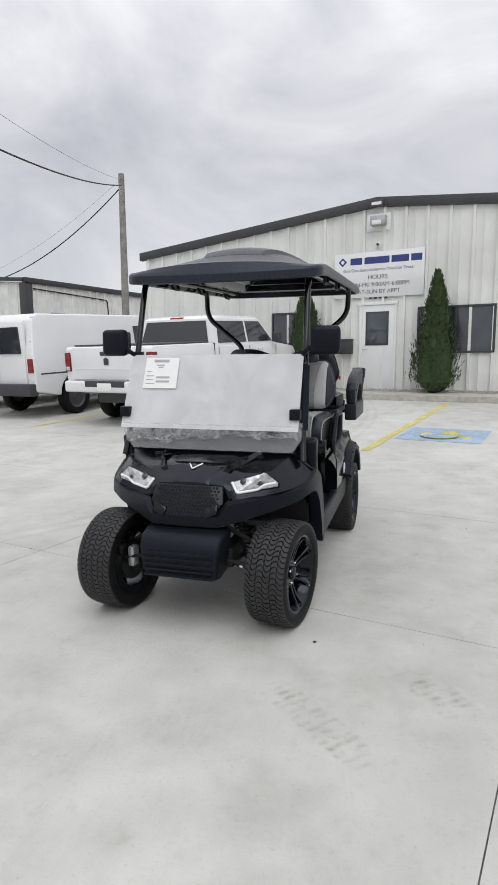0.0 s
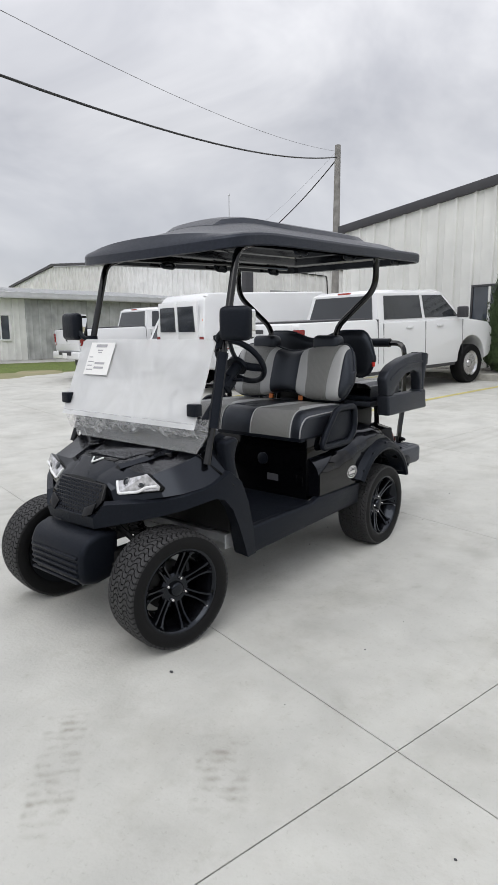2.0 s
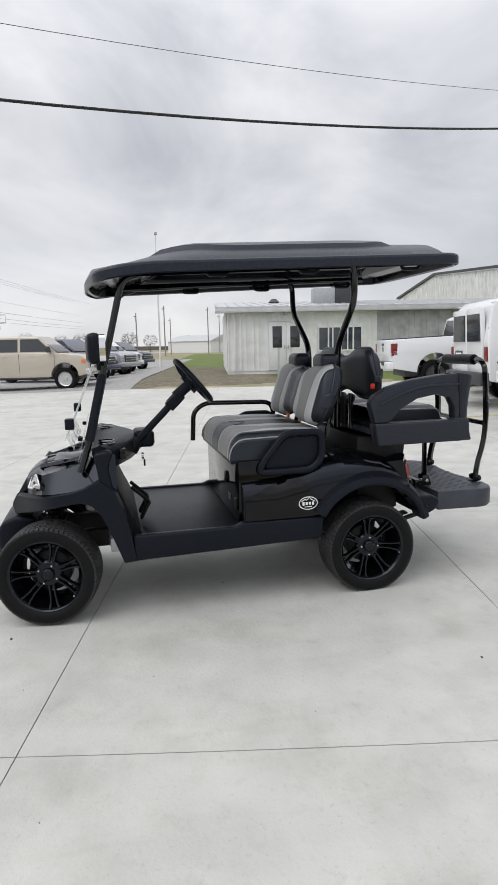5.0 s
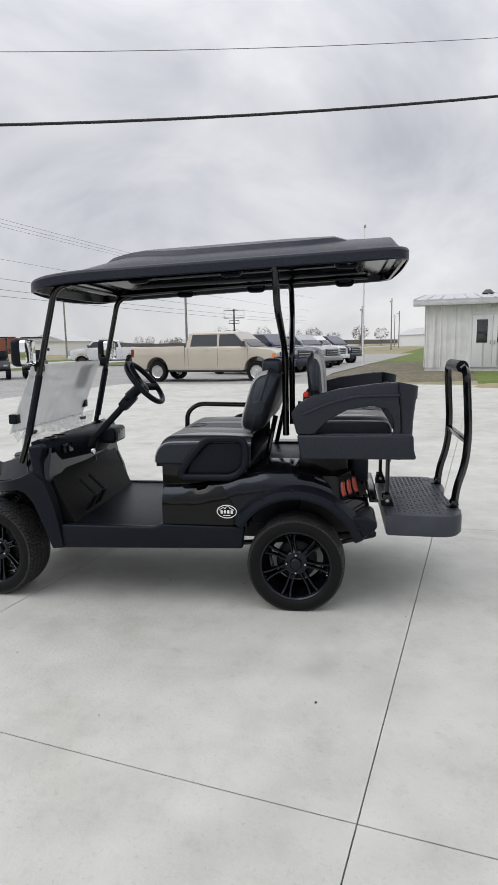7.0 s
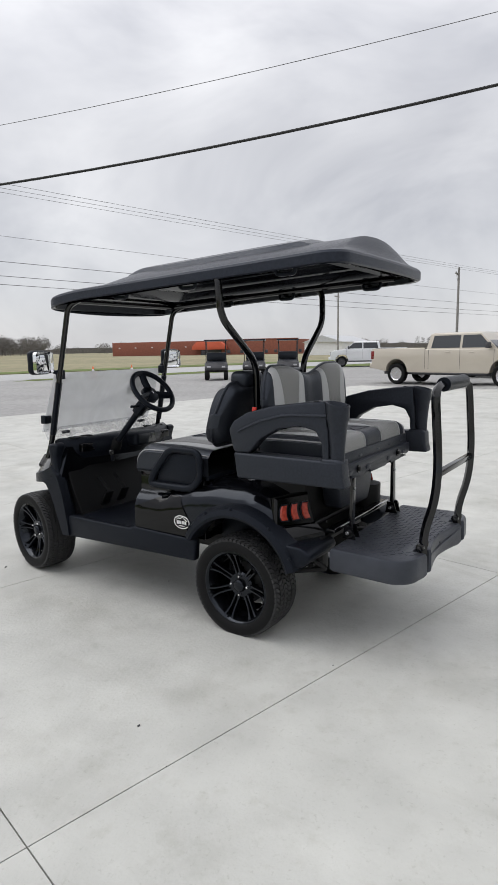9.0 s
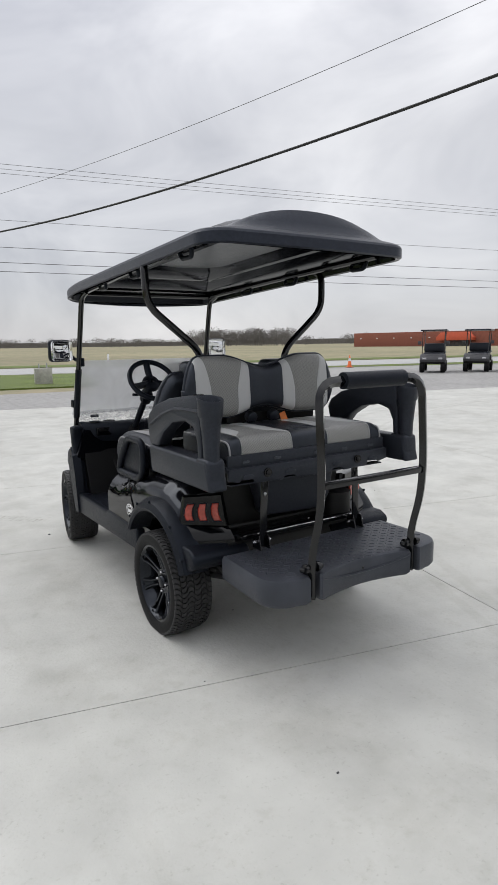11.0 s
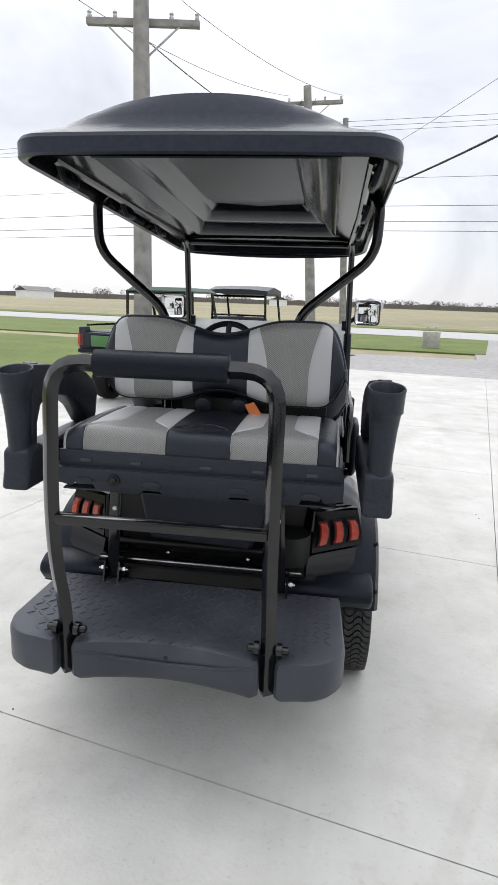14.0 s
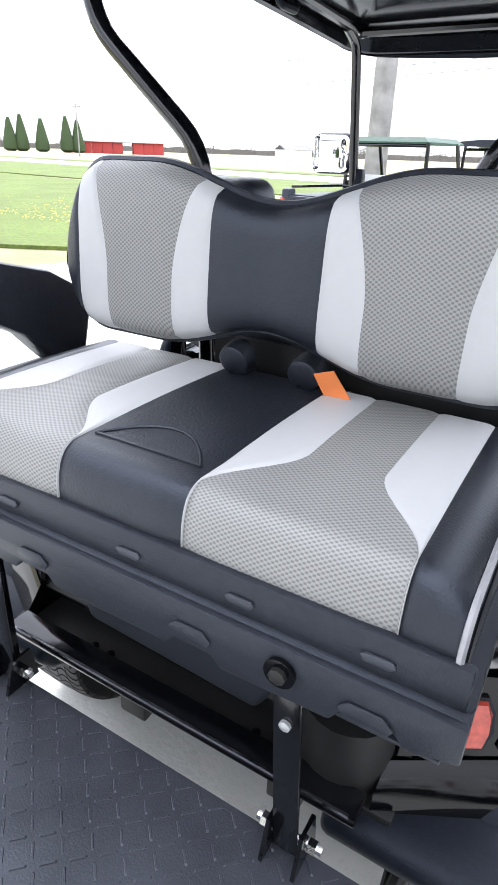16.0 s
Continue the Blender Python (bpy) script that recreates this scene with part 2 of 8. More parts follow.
M_metal = material("galvanised_metal", (0.45, 0.46, 0.47), 0.45, 0.7, 10, 0.15)
M_wire = material("black_cable", (0.012, 0.012, 0.012), 0.6, 0, 20, 0.2)
M_barewire = material("weathered_bare_wire", (0.16, 0.16, 0.165), 0.6, 0.2, 20, 0.2)
M_foliage = material("arborvitae_green", (0.045, 0.075, 0.025), 0.8, 0, 12, 0.45, 0.5, 60, color2=(0.02, 0.035, 0.01))
M_bark = material("brown_bark", (0.12, 0.09, 0.065), 0.9, 0, 12, 0.3, 0.6, 40)
M_twig = material("bare_branches", (0.15, 0.14, 0.13), 0.9, 0, 0.5, 0.25)
M_cone = material("orange_cone", (0.75, 0.16, 0.04), 0.6, 0, 10, 0.1)
# cart
M_gloss = material("black_gloss_plastic", (0.0015, 0.0016, 0.0022), 0.06, 0, 3, 0.15, spec=0.3)
M_metallic = material("black_metallic_paint", (0.003, 0.0032, 0.0045), 0.13, 0.0, 400, 0.4, spec=0.38)
M_plastic = material("black_textured_plastic", (0.0075, 0.0090, 0.0130), 0.36, 0, 90, 0.2, 0.15, 400, spec=0.17)
M_frameplastic = material("dusty_black_plastic", (0.020, 0.022, 0.028), 0.40, 0, 90, 0.2, 0.15, 400, spec=0.34)
M_step = material("scuffed_step_plastic", (0.047, 0.050, 0.060), 0.40, 0, 6, 0.25, 0.12, 300, spec=0.45, stain=0.25, stain_scale=4)
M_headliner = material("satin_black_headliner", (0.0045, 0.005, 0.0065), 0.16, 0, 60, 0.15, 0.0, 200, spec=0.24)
M_roofplastic = material("black_roof_plastic", (0.020, 0.0225, 0.031), 0.30, 0, 60, 0.2, 0.12, 300, spec=0.30)
M_rubber = material("tyre_rubber", (0.0042, 0.0043, 0.0048), 0.6, 0, 40, 0.3, 0.1, 150, spec=0.2)
# tread tops paler than the tyre: dust, plus the light they catch
M_tread = material("dusty_lit_tread_rubber", (0.032, 0.032, 0.033), 0.55, 0, 40, 0.3, 0.1, 150, spec=0.3)
M_rim = material("black_wheel_paint", (0.0022, 0.0023, 0.003), 0.14, 0.0, 8, 0.2, spec=0.42)
M_steel = material("black_powder_coat", (0.003, 0.0033, 0.0043), 0.12, 0.0, 60, 0.2, 0.015, 200, spec=0.55)
M_chassis = material("dark_chassis_steel", (0.012, 0.012, 0.012), 0.55, 0.3, 30, 0.3)
M_chrome = material("bright_metal", (0.62, 0.62, 0.63), 0.18, 1.0, 30, 0.1)
M_vinyl = material("black_seat_vinyl", (0.013, 0.0145, 0.019), 0.38, 0, 60, 0.15, 0.15, 260)
M_silver = material("silver_seat_vinyl", (0.44, 0.445, 0.445), 0.42, 0, 60, 0.015, 0.05, 400)
M_pipe = material("grey_piping", (0.30, 0.30, 0.31), 0.5, 0, 60, 0.1)
M_redlens = material("red_lens", (0.40, 0.05, 0.03), 0.10, 0, 80, 0.3, spec=0.7)
M_darkred = material("dark_red_lamp_lens", (0.20, 0.012, 0.010), 0.12, 0, 80, 0.3, spec=0.6)
M_redtag = material("red_latch", (0.55, 0.03, 0.02), 0.4, 0, 20, 0.1)
M_orangetag = material("orange_tag", (0.75, 0.22, 0.06), 0.5, 0, 20, 0.1)
M_lens = material("clear_headlight_lens", (0.62, 0.62, 0.64), 0.12, 0.4, 60, 0.35, 0.3, 90)
M_lamp = material("bright_lamp_reflector", (0.60, 0.60, 0.62), 0.14, 0.5, 45, 0.45, 0.35, 70)
M_paper = material("white_paper", (0.80, 0.80, 0.79), 0.6, 0, 20, 0.03)
M_faintink = material("faded_print", (0.38, 0.38, 0.40), 0.6, 0, 20, 0.1)
M_ink = material("printed_ink", (0.06, 0.06, 0.07), 0.6, 0, 20, 0.1)
M_inkblue = material("blue_ink", (0.03, 0.05, 0.20), 0.6, 0, 20, 0.1)
M_film = glass_like("milky_film_over_clear_sheet", (0.80, 0.81, 0.82), 0.35, 0.60, milk=0.25)
def mottle(m, lo, hi, scale):
    """Lets a thin sheet's haze vary in soft patches."""
    nt = m.node_tree
    mix = nt.nodes["Material Output"].inputs["Surface"].links[0].from_node
    tc = nt.nodes.new("ShaderNodeTexCoord")
    n = nt.nodes.new("ShaderNodeTexNoise")
    n.inputs["Scale"].default_value, n.inputs["Detail"].default_value, n.inputs["Distortion"].default_value = scale, 3, 1.2
    r = nt.nodes.new("ShaderNodeMapRange")
    r.inputs["From Min"].default_value, r.inputs["From Max"].default_value = .3, .7
    r.inputs["To Min"].default_value, r.inputs["To Max"].default_value = lo, hi
    nt.links.new(tc.outputs["Object"], n.inputs["Vector"])
    nt.links.new(n.outputs["Fac"], r.inputs["Value"])
    nt.links.new(r.outputs["Result"], mix.inputs["Fac"])


mottle(M_film, .56, .78, 3.0)
M_loosefilm = glass_like("loose_clear_film", (0.80, 0.81, 0.82), 0.15, 0.24)
mottle(M_loosefilm, .12, .55, 22.0)
M_haze = glass_like("hazed_clear_sheet", (0.80, 0.81, 0.82), 0.15, 0.17)
M_mirror = material("mirror_glass", (0.85, 0.86, 0.87), 0.02, 1.0)
M_green = material("utility_green_paint", (0.05, 0.155, 0.04), 0.4, 0, 6, 0.1, coat=0.3)
M_wheelyellow = material("yellow_wheel_paint", (0.70, 0.52, 0.03), 0.45, 0, 6, 0.1)
M_greentop = material("dark_green_canopy", (0.018, 0.06, 0.035), 0.5, 0, 6, 0.1)


def weave_material(way):
    """Grey vinyl with a fine diagonal weave; way says how it runs over the cushion."""
    m = material("grey_woven_vinyl", (0.215, 0.215, 0.205), 0.42)
    nt, b = m.node_tree, m.node_tree.nodes["Principled BSDF"]
    tc = nt.nodes.new("ShaderNodeTexCoord")
    mp = nt.nodes.new("ShaderNodeMapping")
    mp.inputs["Rotation"].default_value = (0.0, 0.0, 0.0)
    mp.inputs["Scale"].default_value = (680, 820 * way, 820)
    waves = []
    for turn in (0, 1):
        sep = nt.nodes.new("ShaderNodeSeparateXYZ")
        nt.links.new(mp.outputs["Vector"], sep.inputs["Vector"])
        add = nt.nodes.new("ShaderNodeMath")
        add.operation = "ADD"
        sub = nt.nodes.new("ShaderNodeMath")
        sub.operation = "ADD" if turn else "SUBTRACT"
        nt.links.new(sep.outputs["Y"], add.inputs[0])
        nt.links.new(sep.outputs["Z"], add.inputs[1])
        if turn:
            nt.links.new(add.outputs[0], sub.inputs[0])
        else:
            nt.links.new(sep.outputs["X"], sub.inputs[0])
        sub.inputs[1].default_value = 0.0
        sn = nt.nodes.new("ShaderNodeMath")
        sn.operation = "SINE"
        nt.links.new(sub.outputs[0], sn.inputs[0])
        waves.append(sn)
    mul = nt.nodes.new("ShaderNodeMath")
    mul.operation = "MULTIPLY"
    nt.links.new(waves[0].outputs[0], mul.inputs[0])
    nt.links.new(waves[1].outputs[0], mul.inputs[1])
    nt.links.new(tc.outputs["Object"], mp.inputs["Vector"])
    r = nt.nodes.new("ShaderNodeValToRGB")
    r.color_ramp.elements[0].position, r.color_ramp.elements[0].color = 0.20, (0.13, 0.13, 0.126, 1)
    r.color_ramp.elements[1].position, r.color_ramp.elements[1].color = 0.62, (0.255, 0.255, 0.245, 1)
    mr = nt.nodes.new("ShaderNodeMapRange")
    mr.inputs["From Min"].default_value = -1.0
    nt.links.new(mul.outputs[0], mr.inputs["Value"])
    nt.links.new(mr.outputs["Result"], r.inputs["Fac"])
    nt.links.new(r.outputs["Color"], b.inputs["Base Color"])
    bp = nt.nodes.new("ShaderNodeBump")
    bp.inputs["Strength"].default_value, bp.inputs["Distance"].default_value = 0.25, 0.0015
    nt.links.new(mr.outputs["Result"], bp.inputs["Height"])
    nt.links.new(bp.outputs["Normal"], b.inputs["Normal"])
    return m


# cool sky sheen put into the specular tint of the black plastics and lacquers
for m_ in (M_plastic, M_frameplastic, M_step, M_headliner, M_roofplastic, M_metallic, M_vinyl, M_rim):
    m_.node_tree.nodes["Principled BSDF"].inputs["Specular Tint"].default_value = (.78, .86, 1, 1)

M_weave, M_weave_front = weave_material(-1), weave_material(1)

# ---- mesh helpers ----
def link(name, bm, mat, parent=None, label="", smooth=40):
    """Links a bmesh as one mesh object."""
    bmesh.ops.recalc_face_normals(bm, faces=bm.faces)
    me = bpy.data.meshes.new(name)
    if smooth:
        lim = radians(smooth)
        for f in bm.faces:
            f.smooth = True
        for e in bm.edges:
            if len(e.link_faces) == 2 and e.calc_face_angle(0) > lim:
                e.smooth = False
    bm.to_mesh(me)
    bm.free()
    me.materials.append(mat)
    ob = new(name, me)
    if parent:
        ob.parent = parent
    if label:
        tagged(ob, label)
    return ob


def part(name, bm, mat, parent, label="", smooth=40):
    return link(name, bm, mat, parent, label, smooth)


def thing(name, m=None, label="", category="", group="", kind=""):
    ob = new(name)
    ob.empty_display_size = 0.2
    if m is not None:
        ob.matrix_world = m
    return tagged(ob, label, category, group, kind)


def box(x0, x1, y0, y1, z0, z1, bevel=0.0, seg=2, bm=None):
    own = bm is None
    b = bmesh.new()
    vs = bmesh.ops.create_cube(b, size=1)["verts"]
    for v in vs:
        v.co = Vector(((x0 + x1) / 2 + v.co.x * (x1 - x0), (y0 + y1) / 2 + v.co.y * (y1 - y0), (z0 + z1) / 2 + v.co.z * (z1 - z0)))
    if bevel:
        bmesh.ops.bevel(b, geom=b.edges[:], offset=bevel, segments=seg, profile=0.5, affect="EDGES")
    return b if own else merge(bm, b)


def merge(a, b, m=None):
    """Adds bmesh b (moved by m) to a and frees b."""
    if m is not None:
        b.transform(m)
    me = bpy.data.meshes.new("tmp")
    b.to_mesh(me)
    b.free()
    a.from_mesh(me)
    bpy.data.meshes.remove(me)
    return a


def prism(profile, a, b, axis="x", bevel=0.0, seg=2):
    """A closed 2D outline pulled from a to b along an axis. For x the outline is (y, z), for y (x, z), for z (x, y)."""
    bm = bmesh.new()
    def at(p, d):
        return {"x": (d, p[0], p[1]), "y": (p[0], d, p[1]), "z": (p[0], p[1], d)}[axis]
    lo = [bm.verts.new(at(p, a)) for p in profile]
    hi = [bm.verts.new(at(p, b)) for p in profile]
    n = len(profile)
    bm.faces.new(lo)
    bm.faces.new(hi)
    for i in range(n):
        bm.faces.new((lo[i], lo[(i + 1) % n], hi[(i + 1) % n], hi[i]))
    bmesh.ops.recalc_face_normals(bm, faces=bm.faces)
    if bevel:
        es = [e for e in bm.edges if e.calc_face_angle(0) > radians(25)]
        bmesh.ops.bevel(bm, geom=es, offset=bevel, segments=seg, profile=0.5, affect="EDGES", clamp_overlap=True)
    return bm


def rounded(points, r, n=5):
    """Rounds the inner corners of a 3D polyline."""
    pts = [Vector(p) for p in points]
    out = [pts[0]]
    for a, p, b in zip(pts, pts[1:], pts[2:]):
        d1, d2 = (a - p), (b - p)
        k = min(r, d1.length * 0.48, d2.length * 0.48)
        s, e = p + d1.normalized() * k, p + d2.normalized() * k
        for i in range(n + 1):
            t = i / n
            out.append(s * (1 - t) ** 2 + p * 2 * t * (1 - t) + e * t ** 2)
    out.append(pts[-1])
    return out


def tube(points, r, n=10, corner=0.0, bm=None, flat=1.0, closed=False, square=0.0):
    """A round bar along a polyline, its corners rounded; flat squeezes it, square makes it a rounded box section."""
    pts = rounded(points, corner) if corner else [Vector(p) for p in points]
    b = bmesh.new()
    rings = []
    up = None
    m = len(pts)
    for i, p in enumerate(pts):
        if closed:
            d = (pts[(i + 1) % m] - pts[i - 1]).normalized()
        else:
            d = (pts[min(i + 1, m - 1)] - pts[max(i - 1, 0)]).normalized()
        if up is None:
            up = d.orthogonal().normalized()
        up = (up - d * up.dot(d)).normalized()
        side = d.cross(up)
        rings.append([b.verts.new(p + (up * math.cos(2 * math.pi * k / n) + side * math.sin(2 * math.pi * k / n) * flat) * r / max(abs(math.cos(2 * math.pi * k / n)), abs(math.sin(2 * math.pi * k / n))) ** square) for k in range(n)])
    for i in range(m if closed else m - 1):
        r0, r1 = rings[i], rings[(i + 1) % m]
        for k in range(n):
            b.faces.new((r0[k], r0[(k + 1) % n], r1[(k + 1) % n], r1[k]))
    if not closed:
        b.faces.new(rings[0])
        b.faces.new(rings[-1])
    return b if bm is None else merge(bm, b)


def lathe(profile, n=32, axis="x", bm=None):
    """Turns (radius, offset) pairs round an axis through the origin; the ends close."""
    b = bmesh.new()
    rings = []
    for r, o in profile:
        ring = []
        for k in range(n):
            a = 2 * math.pi * k / n
            c, s = r * math.cos(a), r * math.sin(a)
            ring.append(b.verts.new({"x": (o, c, s), "y": (c, o, s), "z": (c, s, o)}[axis]))
        rings.append(ring)
    for r0, r1 in zip(rings, rings[1:]):
        for k in range(n):
            b.faces.new((r0[k], r0[(k + 1) % n], r1[(k + 1) % n], r1[k]))
    if profile[0] != profile[-1]:
        b.faces.new(rings[0])
        b.faces.new(rings[-1])
    else:
        bmesh.ops.remove_doubles(b, verts=b.verts, dist=1e-6)
    return b if bm is None else merge(bm, b)


def loft(sections, cap=True):
    """Skins closed rings of points."""
    b = bmesh.new()
    rings = [[b.verts.new(p) for p in s] for s in sections]
    n = len(rings[0])
    for r0, r1 in zip(rings, rings[1:]):
        for k in range(n):
            b.faces.new((r0[k], r0[(k + 1) % n], r1[(k + 1) % n], r1[k]))
    if cap:
        b.faces.new(rings[0])
        b.faces.new(rings[-1])
    return b


def sheet(f, nu, nv):
    """An open grid: f(a, b) for a, b from 0 to 1."""
    b = bmesh.new()
    g = [[b.verts.new(f(i / nu, j / nv)) for j in range(nv + 1)] for i in range(nu + 1)]
    for i in range(nu):
        for j in range(nv):
            b.faces.new((g[i][j], g[i + 1][j], g[i + 1][j + 1], g[i][j + 1]))
    return b


def words(name, text, size, mat, parent, m, label="", depth=0.001, align="CENTER"):
    """Flat lettering as a mesh, by the built-in font."""
    cu = bpy.data.curves.new(name, "FONT")
    cu.body, cu.size, cu.extrude, cu.align_x = text, size, depth, align
    tmp = bpy.data.objects.new(name, cu)
    scene.collection.objects.link(tmp)
    me = bpy.data.meshes.new_from_object(tmp.evaluated_get(bpy.context.evaluated_depsgraph_get()))
    bpy.data.objects.remove(tmp)
    bpy.data.curves.remove(cu)
    me.materials.clear()
    me.materials.append(mat)
    ob = new(name, me)
    ob.parent, ob.matrix_local = parent, m
    if label:
        tagged(ob, label)
    return ob

# ---- the lot: ground, kerbs, paint ----
LOT = pose(0, 0, 0, 0, 0, -12.07)  # lot axes: u along the shop's front, v towards it


def step01(a, b, x):
    t = min(1, max(0, (x - a) / (b - a)))
    return t * t * (3 - 2 * t)


def rise(u, v):
    """Height of the ground: level round the cart, rising towards the buildings."""
    a = 0.43 * step01(-0.5, 13.5, v) ** 1.0
    a *= 1 - step01(14, 40, abs(u))
    b = 0.28 * step01(15, 21, -u) * step01(-9, -3, v) * (1 - step01(60, 120, -u))
    return max(a, b)


def patch(name, corners, mat, off, nu=16, nv=16, parent=None, label="", thick=0.0, category=""):
    """A sheet of ground between four lot corners, laid on the rise."""
    c = [Vector((*p, 0)) for p in corners]
    def f(a, b):
        p = (c[0] * (1 - a) + c[1] * a) * (1 - b) + (c[3] * (1 - a) + c[2] * a) * b
        return LOT @ Vector((p.x, p.y, rise(p.x, p.y) + off))
    bm = sheet(f, nu, nv)
    if thick:
        ret = bmesh.ops.extrude_face_region(bm, geom=bm.faces[:])
        for v in ret["geom"]:
            if isinstance(v, bmesh.types.BMVert):
                v.co.z -= thick
    ob = link(name, bm, mat, parent, label)
    if not parent:
        tagged(ob, label, category or "ground", kind="structure")
    return ob


def ground_point(a, b):
    """Finer near the lot, coarser towards the horizon."""
    u, v = [math.copysign(abs(2 * t - 1) ** 3.2, 2 * t - 1) * 2600 for t in (a, b)]
    z = rise(u, v) - 0.05
    return LOT @ Vector((u, v, z))


ground = tagged(link("ground", sheet(ground_point, 120, 120), M_field), "tan stubble field of last year's crop", "field", kind="structure")
patch("gravel_ground", [(-62, -30), (-9, -30), (-9, 26), (-62, 26)], M_dirt, -0.03, 40, 40, label="bare dirt with thin grass round the buildings", category="dirt")
patch("asphalt_apron", [(-46, -24), (7, -15.6), (7, -11.2), (-46, -11.2)], M_asphalt, -0.012, 30, 8, label="worn grey asphalt apron with patches", category="asphalt")
patch("asphalt_apron", [(-46, -25.3), (-10.2, -28.9), (-6, -15), (-46, -15)], M_asphalt, -0.014, 24, 8, label="worn grey asphalt beside the road", category="asphalt")
patch("asphalt_drive", [(-11.5, -31), (-0.6, -31), (-1.2, -15), (-9.5, -18)], M_asphalt, -0.008, 8, 10, label="worn asphalt drive out to the road", category="asphalt")
patch("asphalt_parking", [(-75, -13), (-16.6, -11.2), (-16.6, -3.6), (-75, -6)], M_asphalt, -0.01, 30, 8, label="grey asphalt parking strip beside the lot", category="asphalt")
patch("road", [(-400, -40), (400, -40), (400, -30.6), (-400, -30.6)], M_road, -0.004, 40, 2, label="pale two-lane country road", category="road")
patch("grass_verge", [(-1.6, -30), (70, -30), (70, -13.5), (-1.4, -19.2)], M_grass, 0.008, 16, 12, label="bright mown grass verge by the road", thick=0.08, category="grass")
patch("grass_lawn", [(2.4, -15.6), (70, -15.6), (70, -6.4), (4.6, -6.4)], M_grass, 0.012, 16, 12, label="bright mown lawn beside the lot", thick=0.08, category="grass")
patch("grass_lawn", [(4.6, -6.4), (70, -6.4), (70, 24), (10.5, -1.2)], M_grass, 0.012, 16, 12, label="bright mown lawn beside the lot", thick=0.08, category="grass")
patch("grass_island", [(-45, -30.4), (-12, -30.4), (-10.0, -29), (-45, -25.5)], M_grass, -0.002, 16, 6, label="mown grass strip between apron and road", category="grass")
patch("grass_field_edge", [(-300, -47), (300, -47), (300, -42), (-300, -42)], M_grass, -0.02, 30, 2, label="green field margin along the road", category="grass")
patch("grass_by_annex", [(-22.2, 1.5), (-17.3, 1.8), (-17.3, 12), (-22.2, 12)], M_grass, 0.0, 10, 10, label="patchy grass in front of the annex", category="grass")
patch("far_lawn", [(-150, -12), (-34, -6), (-34, 8), (-150, 30)], M_grass, -0.02, 12, 12, label="green lawn beyond the parked trucks", category="grass")

# concrete slabs, cut by joints
pavement = patch("concrete_bed", [(-17, -11.25), (6.8, -11.25), (6.8, 10.05), (-17, 10.05)], M_joint, -0.012, 40, 40, label="pale broom-finished concrete lot", category="pavement")
pavement.name = "pavement"
cuts_u = [-17, -13.67, -10.59, -7.51, -4.43, -1.35, 1.773, 4.85, 6.8]
cuts_v = [-11.25, -9.2, -6.9, -4.75, -2.71, -0.552, 1.61, 3.77, 5.93, 8.1, 10.05]
for i in range(len(cuts_u) - 1):
    for j in range(len(cuts_v) - 1):
        g = 0.0025
        patch("slab", [(cuts_u[i] + g, cuts_v[j] + g), (cuts_u[i + 1] - g, cuts_v[j] + g), (cuts_u[i + 1] - g, cuts_v[j + 1] - g), (cuts_u[i] + g, cuts_v[j + 1] - g)],
              M_concrete, 0.0, 6, 6, parent=pavement, thick=0.02)

# walk and kerb along the shop
patch("kerb_walk", [(-10.2, 10.06), (12, 10.06), (12, 10.85), (-10.2, 10.85)], M_kerb, 0.13, 24, 3, label="low concrete walk with a kerb", thick=0.3, category="kerb")
patch("gravel_bed", [(-10.2, 10.86), (12, 10.86), (12, 11.3), (-10.2, 11.3)], M_gravel, 0.15, 24, 3, label="river gravel bed along the shop wall", thick=0.2, category="gravel")
patch("parking_line", [(-3.55, 4.2), (-3.43, 4.2), (-3.43, 9.9), (-3.55, 9.9)], M_yellow, 0.004, 2, 12, label="faded yellow parking line", category="road marking")
patch("parking_line", [(-0.62, 4.2), (-0.5, 4.2), (-0.5, 9.9), (-0.62, 9.9)], M_yellow, 0.004, 2, 12, label="faded yellow parking line", category="road marking")
patch("parking_line", [(-6.9, 4.2), (-6.78, 4.2), (-6.78, 9.9), (-6.9, 9.9)], M_yellow, 0.004, 2, 12, label="faded yellow parking line", category="road marking")

# ---- the shop ----
FRONT = 11.3            # v of the shop's front
PEAK_U, EAVE_W = -2.67, 7.02
EAVE_Z, PEAK_Z, BASE_Z = 4.36, 5.02, 0.4


def roof_z(u):
    return PEAK_Z - (PEAK_Z - EAVE_Z) * min(1.0, abs(u - PEAK_U) / EAVE_W)


def ribbed_panel(u0, u1, v, z0, zt0, zt1, rib=0.07, depth=0.055, outward=-1.0):
    """One metal wall panel with a raised rib at its first edge, standing on the line v."""
    b = bmesh.new()
    prof = [(u0, 0), (u0 + 0.012, depth), (u0 + rib, depth), (u0 + rib + 0.012, 0), ((u0 + u1) / 2 - 0.02, 0), ((u0 + u1) / 2, depth * 0.25), ((u0 + u1) / 2 + 0.02, 0), (u1, 0)]
    lo, hi = [], []
    for u, d in prof:
        t = (u - u0) / (u1 - u0)
        lo.append(b.verts.new((u, v + outward * d, z0)))
        hi.append(b.verts.new((u, v + outward * d, zt0 + (zt1 - zt0) * t)))
    for k in range(len(prof) - 1):
        b.faces.new((lo[k], lo[k + 1], hi[k + 1], hi[k]))
    return b


